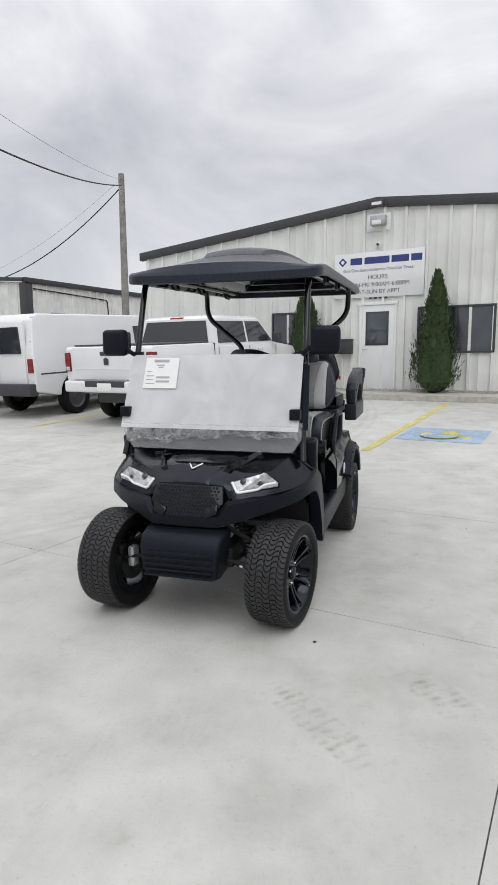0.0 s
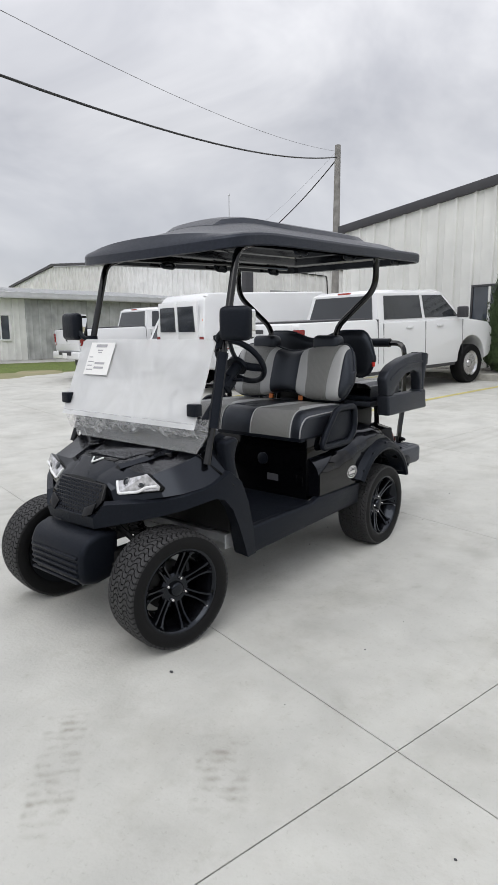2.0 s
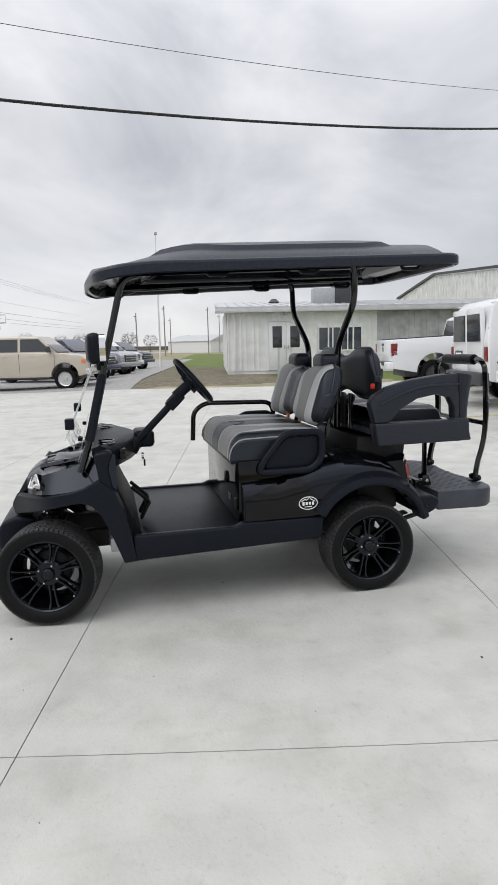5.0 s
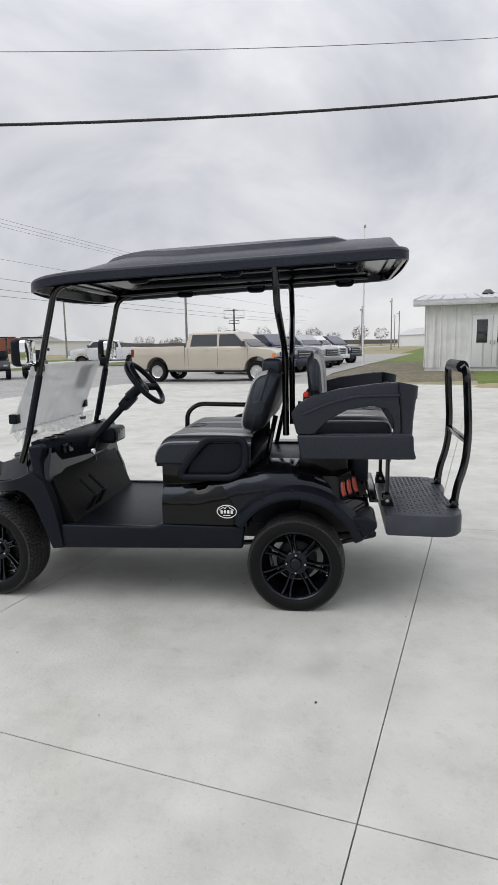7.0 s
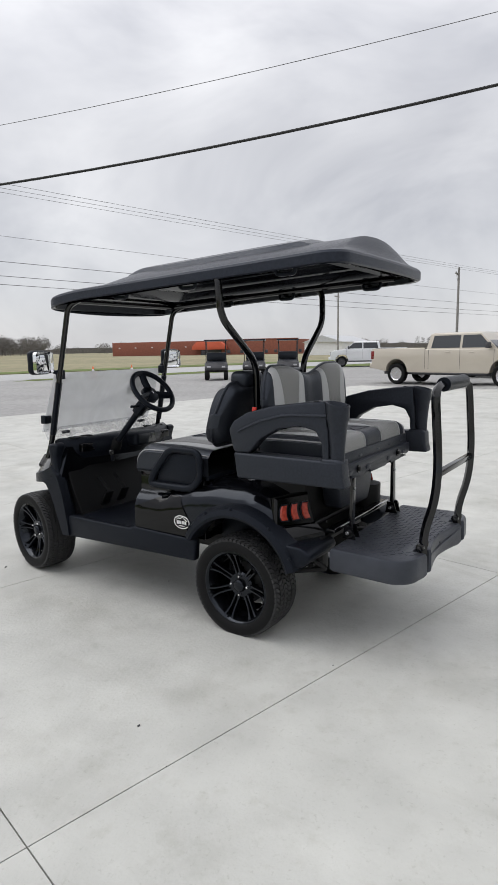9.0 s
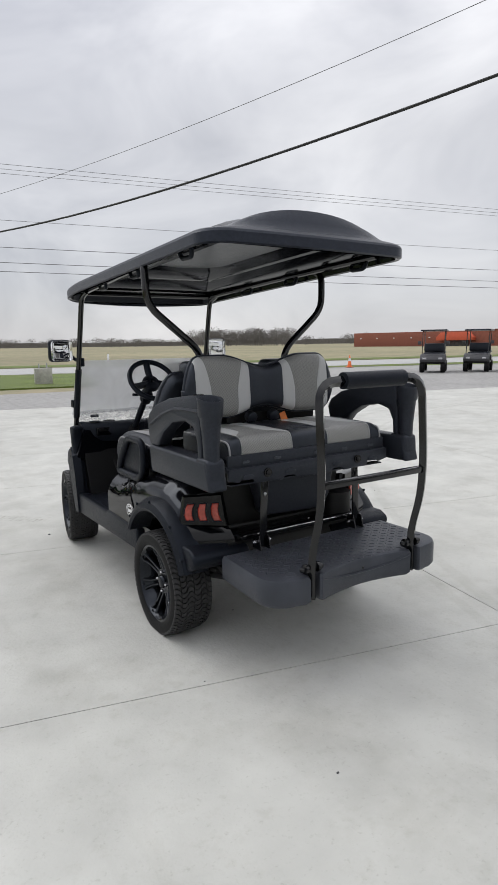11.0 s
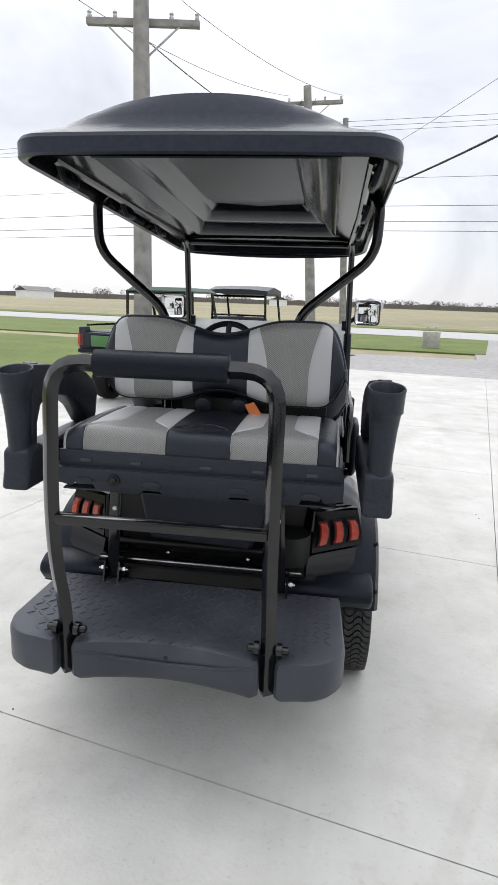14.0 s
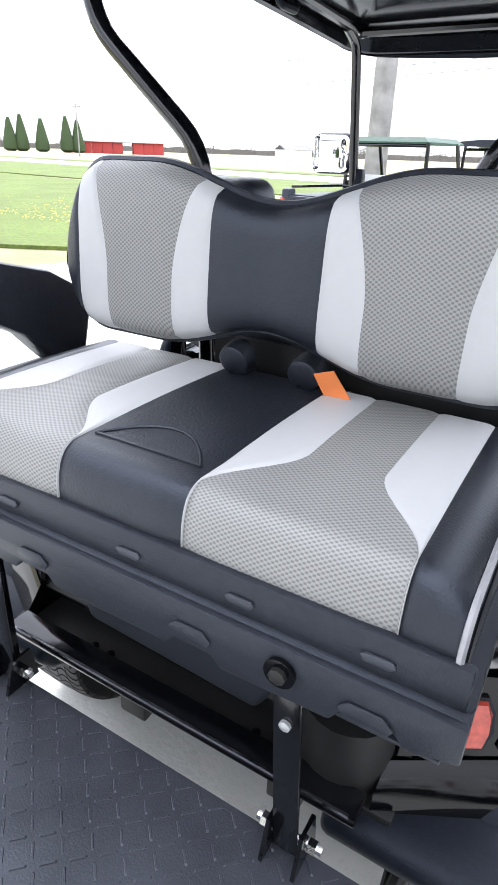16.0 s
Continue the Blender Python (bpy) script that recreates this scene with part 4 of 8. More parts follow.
for s in (1, -1):
    bb = loft([[Vector(p) for p in q] for q in BAND])
    bmesh.ops.bevel(bb, geom=[e for e in bb.edges if e.calc_face_angle(0) > radians(35)], offset=.006, segments=2, profile=.5, affect="EDGES", clamp_overlap=True)
    part("fender_band", mirror_x(bb, s), M_plastic, cart, "matte black fender band over the front wheel", smooth=30)
    part("door_frame", mirror_x(prism([(-.50, .315), (-.43, .315), (-.50, .55), (-.545, .74), (-.56, .82), (-.545, .865), (-.53, .895), (-.555, .915), (-.63, .90), (-.60, .70)], .495, .568, "x", .018, 3), s), M_plastic, cart)
    part("panel_gap", mirror_x(tube([(.462, -.705, .846), (.492, -.672, .800), (.560, -.640, .748), (.579, -.590, .690)], .0035, 6, .03), s), M_gloss, cart)
    part("bonnet_crease", mirror_x(loft([[(x - .020, y, z - .008), (x, y, z + .011), (x + .026, y, z - .004), (x, y, z - .02)] for x, y, z in ((.165, -.93, .782), (.215, -.82, .806), (.275, -.67, .842))]), s), M_metallic, cart)
    part("bonnet_vent", mirror_x(box(.255, .315, -.735, -.695, .806, .830, .005), s), M_gloss, cart)
    part("bonnet_slot", mirror_x(box(.205, .240, -.80, -.72, .818, .828, .004), s), M_gloss, cart)
# raised middle of the bonnet with a dark scoop behind the emblem
lid = loft([[(-w, y, z - .004), (-w * .8, y, z + .006), (w * .8, y, z + .006), (w, y, z - .004), (w, y, z - .03), (-w, y, z - .03)] for y, w, z in ((-1.008, .102, .722), (-.985, .110, .745), (-.915, .138, .792), (-.908, .138, .790))])
part("bonnet_lid", lid, M_metallic, cart, "glossy black bonnet lid", smooth=20)
part("bonnet_scoop", prism([(-.908, .770), (-.862, .770), (-.862, .802), (-.908, .794)], -.10, .10, "x", .003), M_gloss, cart, "dark bonnet scoop")
part("bonnet_rear", loft([[(-w, y, z - .004), (-w * .85, y, z + .005), (w * .85, y, z + .005), (w, y, z - .004), (w, y, z - .03), (-w, y, z - .03)] for y, w, z in ((-.86, .150, .800), (-.76, .178, .816), (-.66, .195, .834))]), M_metallic, cart, smooth=20)
v_ = bmesh.new()
tube([(-.034, -.912, .803), (-.010, -.945, .786)], .0042, 6, bm=v_)
tube([(.034, -.908, .806), (-.008, -.945, .786)], .0042, 6, bm=v_)
part("emblem", v_, M_white, cart, "bright two-stroke emblem")


def lean_back(bm):
    """Leans the grille back between the bonnet's edge and the lower band."""
    for v in bm.verts:
        z = .566 + (v.co.z - .552) / .163 * .150
        v.co = Vector((v.co.x * .98, v.co.y + 1.143 - 1.012 - (.716 - z) * .55, z))
    return bm


gr = part("grille", lean_back(prism([(-.18, .715), (.18, .715), (.195, .63), (.13, .552), (-.13, .552), (-.195, .63)], -1.143, -1.10, "y", .006)), M_gloss, cart, "dark honeycomb grille")
mesh_ = bmesh.new()
for i in range(-9, 10):
    for j in range(9):
        x, z = i * .019 + (j % 2) * .0095, .572 + j * .0165
        if abs(x) < .170 - max(0, .62 - z) * .9:
            cell = [(x + math.cos(a) * .0075, -1.1445, z + math.sin(a) * .0075) for a in [math.pi / 3 * k for k in range(6)]]
            merge_fast(mesh_, loft([[(p[0], -1.140, p[2]) for p in cell], cell]))
part("grille_mesh", lean_back(mesh_), M_plastic, gr, smooth=0)
for s in (1, -1):
    part("grille_corner", lean_back(mirror_x(prism([(.11, .555), (.17, .58), (.17, .63), (.10, .60)], -1.152, -1.14, "y", .003), s)), M_gloss, gr)
# headlights
for s in (1, -1):
    q = [Vector(p) for p in ((.192, -.958, .724), (.372, -.920, .779), (.440, -.896, .722), (.436, -.902, .702), (.226, -.984, .668))]
    n_ = Vector((.22, -.86, .42)).normalized()
    c0 = sum(q, Vector()) / 5
    hb = loft([[p - n_ * .045 for p in q], [p + n_ * .012 for p in q]])
    bmesh.ops.bevel(hb, geom=hb.edges[:], offset=.004, segments=2, profile=.5, affect="EDGES")
    hl = part("headlight", mirror_x(hb, s), M_gloss, cart, "clear angular headlight")
    lens = loft([[c0 + (p - c0) * .92 + n_ * .010 for p in q], [c0 + (p - c0) * .87 + n_ * .018 for p in q]])
    part("lens", mirror_x(lens, s), M_lamp, hl, "clear headlight lens over a bright reflector")
    for k in (0, 1):
        pr = lathe([(.020, 0), (.020, .006), (.016, .009), (.015, .005), (.008, .010)], 18, "z")
        pr.transform(Matrix.Translation(q[0] * (.60 - k * .30) + q[2] * (.40 + k * .30) + Vector((-.025, -.012, .004)) + n_ * .016) @ n_.to_track_quat("Z", "Y").to_matrix().to_4x4())
        part("projector", mirror_x(pr, s), M_darkglass, hl)
    bar = tube([p + n_ * .017 for p in (q[0] * .9 + c0 * .1, q[4] * .88 + c0 * .12, Vector((.335, -.943, .690)), Vector((.365, -.926, .712)), Vector((.420, -.908, .722)))], .0065, 8, .012)
    part("light_bar", mirror_x(bar, s), M_white, hl, "white light guide along the lamp's lower edge")
# bumper
bp_ = prism([(-.97, .535), (-1.08, .545), (-1.15, .52), (-1.185, .46), (-1.185, .36), (-1.16, .31), (-1.08, .295), (-.97, .31)], -.212, .212, "x", .03, 4)
bp_.transform(Matrix.Translation((0, 0, -.032)))
for v in bp_.verts:
    v.co.x *= 1 - .12 * max(0, min(1, (.50 - v.co.z) / .25))
bumper = part("bumper", bp_, M_plastic, cart, "black front bumper with horizontal grooves")
for k in range(5):
    part("bumper_rib", box(-.178, .178, -1.193, -1.178, .293 + k * .028, .307 + k * .028, .005), M_plastic, bumper)
# floor, rocker panels and bulkhead
part("floor", box(-.545, .545, -.46, .15, .405, .445, .008), M_plastic, cart, "black ribbed floor mat")
for s in (1, -1):
    part("rocker_panel", mirror_x(prism([(-.46, .315), (.60, .345), (.61, .47), (.14, .475), (.10, .455), (-.45, .455)], .53, .58, "x", .014, 3), s), M_plastic, cart)
# bulkhead takes the darker tyre material to stand for shade inside the cowl
part("bulkhead", prism([(-.50, .44), (-.40, .44), (-.475, .60), (-.575, .86), (-.60, .86)], -.50, .50, "x", .004, 1), M_rubber, cart)
dash_secs = []
for k in range(9):
    x = -.5 + k * .125
    ye = -.405 - .145 * (abs(x) / .5) ** 2.5 + .06 * math.exp(-(x / .16) ** 2)
    dash_secs.append([(x, y, z) for y, z in ((-.62, .80), (ye - .05, .79), (ye - .015, .83), (ye, .872), (ye - .012, .915), (ye - .045, .934), (-.64, .915))])
dash = part("dashboard", loft(dash_secs), M_plastic, cart, "black moulded dashboard with trays", smooth=50)
for s in (1, -1):
    part("dash_pocket", mirror_x(box(.30, .42, -.50, -.462, .84, .895, .006), s), M_gloss, dash)
    for k in (0, 1):
        part("cup_holder", lathe([(.045, 0), (.045, .004), (.036, .004), (.034, -.03)], 20, "z"), M_gloss, dash).matrix_local = Matrix.Translation((s * (.40 - k * .10), -.56, .928))
pod = part("gauge_pod", box(-.10, .10, -.40, -.285, .845, .945, .022, 3), M_plastic, dash)
part("display", box(-.08, .08, -.287, -.2815, .862, .928, .004), M_darkglass, pod, "dark glass display")
part("key_switch", lathe([(.018, 0), (.018, .012)], 14, "y"), M_chrome, dash).matrix_local = Matrix.Translation((.26, -.372, .825))
for x in (.14, .28):
    part("pedal", prism([(-.40, .48), (-.388, .475), (-.335, .57), (-.347, .577)], x, x + .07, "x", .004), M_rubber, cart, "black foot pedal")
    part("pedal_arm", tube([(x + .035, -.345, .57), (x + .035, -.44, .66)], .010, 8), M_rubber, cart)
# steering
SX = .17
col = part("steering_column", tube([(SX, -.44, .845), (SX, -.16, 1.125)], .021, 14), M_plastic, cart, "black steering column")
part("column_shroud", prism([(-.028, -.05), (.028, -.05), (.036, .02), (.024, .06), (-.024, .06), (-.036, .02)], -.032, .03, "z", .008), M_plastic, col).matrix_local = Matrix.Translation((SX, -.165, 1.12)) @ pose(0, 0, 0, 45, 0, 0)
part("column_clamp", tube([(SX, -.185, 1.10), (SX, -.14, 1.145)], .036, 12), M_plastic, col)
part("column_boot", lathe([(.05, 0), (.045, .02), (.028, .06)], 16, "z"), M_rubber, col).matrix_local = Matrix.Translation((SX, -.43, .855)) @ pose(0, 0, 0, -45, 0, 0)
part("shift_stalk", tube([(SX, -.15, 1.135), (SX + .10, -.15, 1.14)], .009, 8), M_plastic, col)
part("key_fob", box(.245, .275, -.362, -.352, .765, .805, .006), M_plastic, dash)
sw = thing("steering_wheel", None)
sw.parent = cart
sw.matrix_local = pose(SX, -.05, 1.235, -50, 0, 0)
ring = [(math.cos(2 * math.pi * k / 48) * .150, math.sin(2 * math.pi * k / 48) * .150, 0) for k in range(48)]
part("rim", tube(ring, .0165, 12, closed=True), M_plastic, sw, "black padded steering wheel rim")
part("hub", lathe([(.060, -.045), (.058, -.022), (.045, -.010), (.012, -.006)], 24, "z"), M_plastic, sw)
part("emblem", box(-.008, .008, -.011, .011, -.007, -.004, .002), M_chrome, sw, "small bright wheel emblem")
for a in (-90, 18, 162):
    d = Vector((math.cos(radians(a)), math.sin(radians(a)), 0))
    part("spoke", tube([d * .03 + Vector((0, 0, -.022)), d * .09 + Vector((0, 0, -.016)), d * .146], .0125, 10, flat=1.8), M_plastic, sw)
part("neck", tube([(0, 0, -.14), (0, 0, -.03)], .032, 12), M_plastic, sw)

# posts and windshield
for s in (1, -1):
    part("front_post", tube([(s * .515, -.70, .80), (s * .505, -.66, .91), (s * .485, -.44, 1.775), (s * .48, -.33, 1.81)], .0175, 10, .06), M_steel, cart, "black steel front roof post")
    part("post_sleeve", tube([(s * .505, -.645, .96), (s * .496, -.56, 1.30)], .026, 8, flat=.8), M_plastic, cart)
    part("rear_post", tube([(s * .25, .815, .93), (s * .262, .812, 1.42), (s * .548, .795, 1.655), (s * .552, .790, 1.84), (s * .53, .73, 1.885)], .019, 12, .075), M_steel, cart, "bent black steel rear roof post")
ws = thing("windshield")
ws.parent = cart
def slant(z):
    return -.70 + (z - .93) * .245
def fold(z):
    return -.60 - (1.36 - z) * .42
wsb = loft([[(x, fold(z) - .003, z) for x, z in ((-.50, .965), (.50, .965), (.495, 1.345), (.475, 1.36), (-.475, 1.36), (-.495, 1.345))],
            [(x, fold(z) + .003, z) for x, z in ((-.50, .965), (.50, .965), (.495, 1.345), (.475, 1.36), (-.475, 1.36), (-.495, 1.345))]])
part("upper_sheet", wsb, M_film, ws, "folded windshield sheet under milky protective film", smooth=0)
wsc = loft([[(x, slant(z) + o + .012, z) for x, z in ((-.46, .845), (.46, .845), (.505, .92), (.505, 1.0), (-.505, 1.0), (-.505, .92))] for o in (-.003, .003)])
part("lower_sheet", wsc, M_haze, ws, "clear lower windshield sheet", smooth=0)
# loose film crumpled along the lower edge
def film_fold(a, b):
    x = -.49 + .98 * a
    ragged = .018 * math.sin(a * 5 + 1) + .010 * math.sin(a * 23 + 2) + .006 * math.sin(a * 57)
    z = .992 - b * (.085 + ragged)
    crease = .008 * abs(math.sin(a * 19 + b * 3)) + .005 * abs(math.sin(a * 41 - b * 5)) + .0015 * math.sin(a * 110 + b * 17)
    return (x, fold(.992) - .006 + .045 * b - crease * (.25 + b), z)
part("loose_film", sheet(film_fold, 160, 10), M_loosefilm, ws, "crumpled loose end of the film", smooth=15)
for x, z in ((-.48, 1.05), (.48, 1.05)):
    part("clip", box(x - .028, x + .028, fold(z) - .032, fold(z) + .014, z - .028, z + .028, .006), M_plastic, ws)
for x in (-.36, .36):
    part("hinge", box(x - .03, x + .03, slant(.955) - .014, slant(.955) + .01, .945, .965, .004), M_plastic, ws)
note = part("price_sheet", box(-.40, -.20, fold(1.25) - .0115, fold(1.25) - .0095, 1.165, 1.345), M_paper, ws, "white price sheet taped inside the film", smooth=0)
note.matrix_local = Matrix.Translation((-.30, fold(1.255), 1.255)) @ pose(0, 0, 0, -22.8, 0, 0) @ Matrix.Translation((.30, -fold(1.25) - .002, -1.255))
for k, (x0, w, h) in enumerate(((-.35, .09, .016), (-.33, .045, .006), (-.32, .03, .006), (-.385, .03, .005), (-.385, .045, .005), (-.385, .04, .005), (-.385, .05, .005))):
    z = 1.318 - (0, .02, .032, .058, .083, .105, .128)[k]
    part("print_bar", box(x0, x0 + w, fold(1.25) - .0130, fold(1.25) - .0116, z, z + h), M_faintink, note)
for k in range(2):
    z = 1.228 - .024 * k
    part("print_bar", box(-.325, -.245, fold(1.25) - .0130, fold(1.25) - .0116, z - .005, z + .006), M_faintink, note)
# mirrors
for s in (1, -1):
    mi = thing("side_mirror")
    mi.parent = cart
    mi.matrix_local = pose(s * .605, -.575, 1.43, 0, 0, s * 6)
    mb_ = box(-.078, .078, -.055, .008, -.075, .075, .026, 3)
    part("housing", mb_, M_plastic, mi)
    part("glass", box(-.070, .070, .0085, .012, -.067, .067, .02, 3), M_mirror, mi, "rounded mirror glass")
    part("arm", tube([(-s * .07, -.02, -.03), (-s * .105, -.02, -.06), (-s * .12, .02, -.075)], .013, 8, .02), M_plastic, mi)
    part("clamp", box(-s * .125 - .02, -s * .125 + .02, .0, .05, -.11, -.05, .006), M_plastic, mi)

# seat box and rear body
part("seat_box", box(-.50, .50, .135, .62, .445, .800, .01), M_gloss, cart, "glossy black seat box panel")
part("access_cover", lathe([(.036, .0), (.036, -.012), (.028, -.016), (.01, -.018)], 24, "y"), M_plastic, cart, "round black charge port cover").matrix_local = Matrix.Translation((.19, .134, .655))
part("charge_port", box(.43, .48, .123, .135, .52, .59, .008), M_gloss, cart)
part("warning_label", box(.22, .30, .1305, .134, .53, .57), M_ink, cart)
ARCH = [(.89 + math.cos(radians(a)) * .335, .30 + math.sin(radians(a)) * .345) for a in range(165, 14, -10)]
QUARTER_TOP = [(.15, .715), (.33, .722), (.46, .748), (.60, .785), (.74, .803), (.88, .803), (.97, .786), (1.04, .762), (1.10, .738), (1.135, .62), (1.20, .575)]
SHOULDER = .145


def crown(y):
    """Height of the rear body's upper edge."""
    for (a, za), (b, zb) in zip(QUARTER_TOP, QUARTER_TOP[1:]):
        if y <= b:
            q = (y - a) / (b - a)
            return za + (zb - za) * (q * q * (3 - 2 * q) if y < 1.0 else q)
    return QUARTER_TOP[-1][1]


def flank(y, z):
    """How far out the rear body's side lies: upright below, rolled over to the top."""
    q = max(0.0, min(1.0, (z - crown(y) + SHOULDER) / SHOULDER))
    return .400 + .172 * (1 - q ** 2.3) ** .55


def arch_edge(y):
    q = 1 - ((y - .89) / .335) ** 2
    return max(.30 + .345 * math.sqrt(max(q, 0)), .47 if y < .8 else .44)


for s in (1, -1):
    secs = []
    for k in range(57):
        y = .15 + 1.05 * k / 56
        b, t = arch_edge(y), crown(y)
        rows = [b + (t - b) * q for q in (0, .04, .2, .36, .5, .6, .68, .75, .81, .86, .90, .935, .96, .98, .993, 1)]
        secs.append([(.30, y, b)] + [(flank(y, z) - (.012 if z == b else 0), y, z) for z in rows] + [(.30, y, t)])
    part("rear_quarter_panel", mirror_x(loft(secs), s), M_metallic, cart, "glossy black rear body side", smooth=50)
    secs = []
    for k in range(21):
        y = .155 + .395 * k / 20
        t = min(.600 + (y - .155) * .40, .690, .690 - max(0, y - .49) * 1.6)
        rows = [.478 + (t - .478) * q / 6 for q in range(7)]
        secs.append([(flank(y, z) + .005, y, z) for z in rows] + [(flank(y, z) - .012, y, z) for z in rows[::-1]])
    part("side_inlay", mirror_x(loft(secs), s), M_gloss, cart, "high-gloss black side inlay", smooth=50)
    # flare over the wheel
    secs = []
    for a in range(150, 16, -6):
        c, sn = math.cos(radians(a)), math.sin(radians(a))
        rr = lambda k: (.89 + c * k, .31 + sn * k)
        y0, z0 = rr(.33)
        y1, z1 = rr(.375)
        y2, z2 = rr(.40)
        secs.append([(.50, y0, z0), (.618, y0, z0), (.625, *rr(.345)), (.612, y1, z1), (.56, y2, z2), (.50, y2, z2)])
    fl = part("fender_flare", mirror_x(loft(secs), s), M_plastic, cart, "matte black wheel arch flare")
    for a in (140, 118, 92, 55, 28):
        p = (.89 + math.cos(radians(a)) * .378, .31 + math.sin(radians(a)) * .378)
        part("rivet", mirror_x(lathe([(.008, .610), (.008, .617), (.004, .620)], 8), 1), M_plastic, fl).matrix_local = Matrix.Translation((0 if s > 0 else -1.205, *p)) if s > 0 else Matrix.Translation((0, *p)) @ Matrix.Diagonal((-1, 1, 1, 1))
    # corner bumper under the tail light
    part("rear_corner", mirror_x(prism([(1.12, .548), (1.27, .546), (1.315, .525), (1.325, .495), (1.295, .455), (1.23, .425), (1.18, .44), (1.17, .50)], .30, .598, "x", .022, 3), s), M_plastic, cart)
    ta, tb, tc_, td = Vector((.380, 1.195, .762)), Vector((.535, 1.105, .752)), Vector((.565, 1.120, .622)), Vector((.374, 1.232, .612))
    tn = (tb - ta).cross(td - ta).normalized()
    tn = tn if tn.y > 0 else -tn
    def lamp_at(u, v, lift=0.0):
        return (ta * (1 - u) + tb * u) * (1 - v) + (td * (1 - u) + tc_ * u) * v + tn * lift
    hb = loft([[lamp_at(u, v, l) for u, v in ((-.04, -.04), (1.04, -.04), (1.04, 1.04), (-.04, 1.04))] for l in (-.10, -.01)] + [[lamp_at(u, v, .006) for u, v in ((.02, .03), (.98, .03), (.98, .98), (.02, .98))]])
    tl = part("tail_light", mirror_x(hb, s), M_gloss, cart, "gloss black tail light housing")
    for k in range(3):
        u0, u1 = .09 + k * .305, .09 + k * .305 + .215
        shape = ((u0 - .02, .24), (u1 - .03, .24), (u1 + .03, .42), (u1 + .03, .66), (u1 - .03, .86), (u0 - .02, .86), (u0 + .03, .66), (u0 + .03, .42))
        part("bezel", mirror_x(loft([[lamp_at(u, v, .004) for u, v in shape], [lamp_at(u * .98 + .008, v, .012) for u, v in shape]]), s), M_plastic, tl)
        mid_u = (u0 + u1) / 2
        part("lens", mirror_x(loft([[lamp_at(mid_u + (u - mid_u) * .84, .55 + (v - .55) * .90, .010) for u, v in shape], [lamp_at(mid_u + (u - mid_u) * .62, .55 + (v - .55) * .82, .019) for u, v in shape]]), s), M_redlens, tl, "red tail light lens")
    # sloping gloss skirt below the lenses
    sk = loft([[lamp_at(-.04, 1.0, -.03), lamp_at(1.04, 1.0, -.03), lamp_at(1.04, 1.02, .008), lamp_at(-.04, 1.02, .008)],
               [Vector((.366, 1.20, .575)), Vector((.580, 1.10, .575)), Vector((.582, 1.165, .572)), Vector((.366, 1.285, .572))],
               [Vector((.366, 1.20, .545)), Vector((.585, 1.10, .545)), Vector((.587, 1.172, .545)), Vector((.366, 1.290, .545))]])
    bmesh.ops.bevel(sk, geom=[e for e in sk.edges if e.calc_face_angle(0) > radians(25)], offset=.006, segments=2, profile=.5, affect="EDGES", clamp_overlap=True)
    part("lower_gloss", mirror_x(sk, s), M_gloss, tl)
    # side badge
    bd = bmesh.new()
    outer = [(math.cos(2 * math.pi * k / 32), math.sin(2 * math.pi * k / 32)) for k in range(32)]
    a_ = [bd.verts.new((.5775, .515 + c * .056, .555 + sn * .038)) for c, sn in outer]
    b_ = [bd.verts.new((.5775, .515 + c * .051, .555 + sn * .033)) for c, sn in outer]
    for k in range(32):
        bd.faces.new((a_[k], a_[(k + 1) % 32], b_[(k + 1) % 32], b_[k]))
    badge = part("badge", mirror_x(bd, s), M_paper, cart, "white oval badge with a mountain outline", smooth=0)
    mt = tube([(.578, .475, .565), (.578, .495, .578), (.578, .505, .572), (.578, .52, .587), (.578, .535, .574), (.578, .555, .563)], .0022, 5)
    for k in range(4):
        y = .481 + k * .0185
        box(.577, .579, y, y + .012, .545 - .002 * (k in (0, 3)), .562, bm=mt)
    box(.577, .579, .495, .535, .532, .536, bm=mt)
    part("badge_mark", mirror_x(mt, s), M_paper, badge, smooth=0)
part("under_box", box(-.36, .36, .90, 1.17, .42, .88, .015), M_chassis, cart)
part("battery_cover", box(-.36, .36, .622, .898, .42, .79, .015), M_plastic, cart)
part("rear_apron", prism([(-.245, .90), (.245, .90), (.205, .70), (.185, .645), (-.165, .628), (-.205, .70)], 1.19, 1.29, "y", .014, 3), M_frameplastic, cart, "black plastic rear apron")

part("wheel_well_wall", box(-.52, .52, -.56, -.545, .44, .66, .004), M_chassis, cart)

# ---- seats ----
def pad(name, f, weave, bounds, mats, parent, thick, nu=10, nv=26, normal_out=None, seam=0.004):
    """A seat pad made of strips sewn side by side. f(x, w, lift) gives the outer face, w from 0 to 1; bounds are functions of w."""
    for k in range(len(mats)):
        lo, hi, mat, nm = bounds[k], bounds[k + 1], mats[k][0] or weave, mats[k][1]
        def g(a, w):
            x = lo(w) * (1 - a) + hi(w) * a
            dip = seam * (1 - min(1, min(a, 1 - a) * 6)) ** 2
            return f(x, w, -dip)
        part(nm, sheet(g, nu, nv), mat, parent, mats[k][2] if len(mats[k]) > 2 else "", smooth=70)


STRIPES = [(M_vinyl, "side_panel"), (M_silver, "stripe", "silver vinyl stripe"), (None, "insert", "grey woven insert"), (M_silver, "stripe", "silver vinyl stripe"), (M_vinyl, "centre_panel"),
           (M_silver, "stripe", "silver vinyl stripe"), (None, "insert", "grey woven insert"), (M_silver, "stripe", "silver vinyl stripe"), (M_vinyl, "side_panel")]


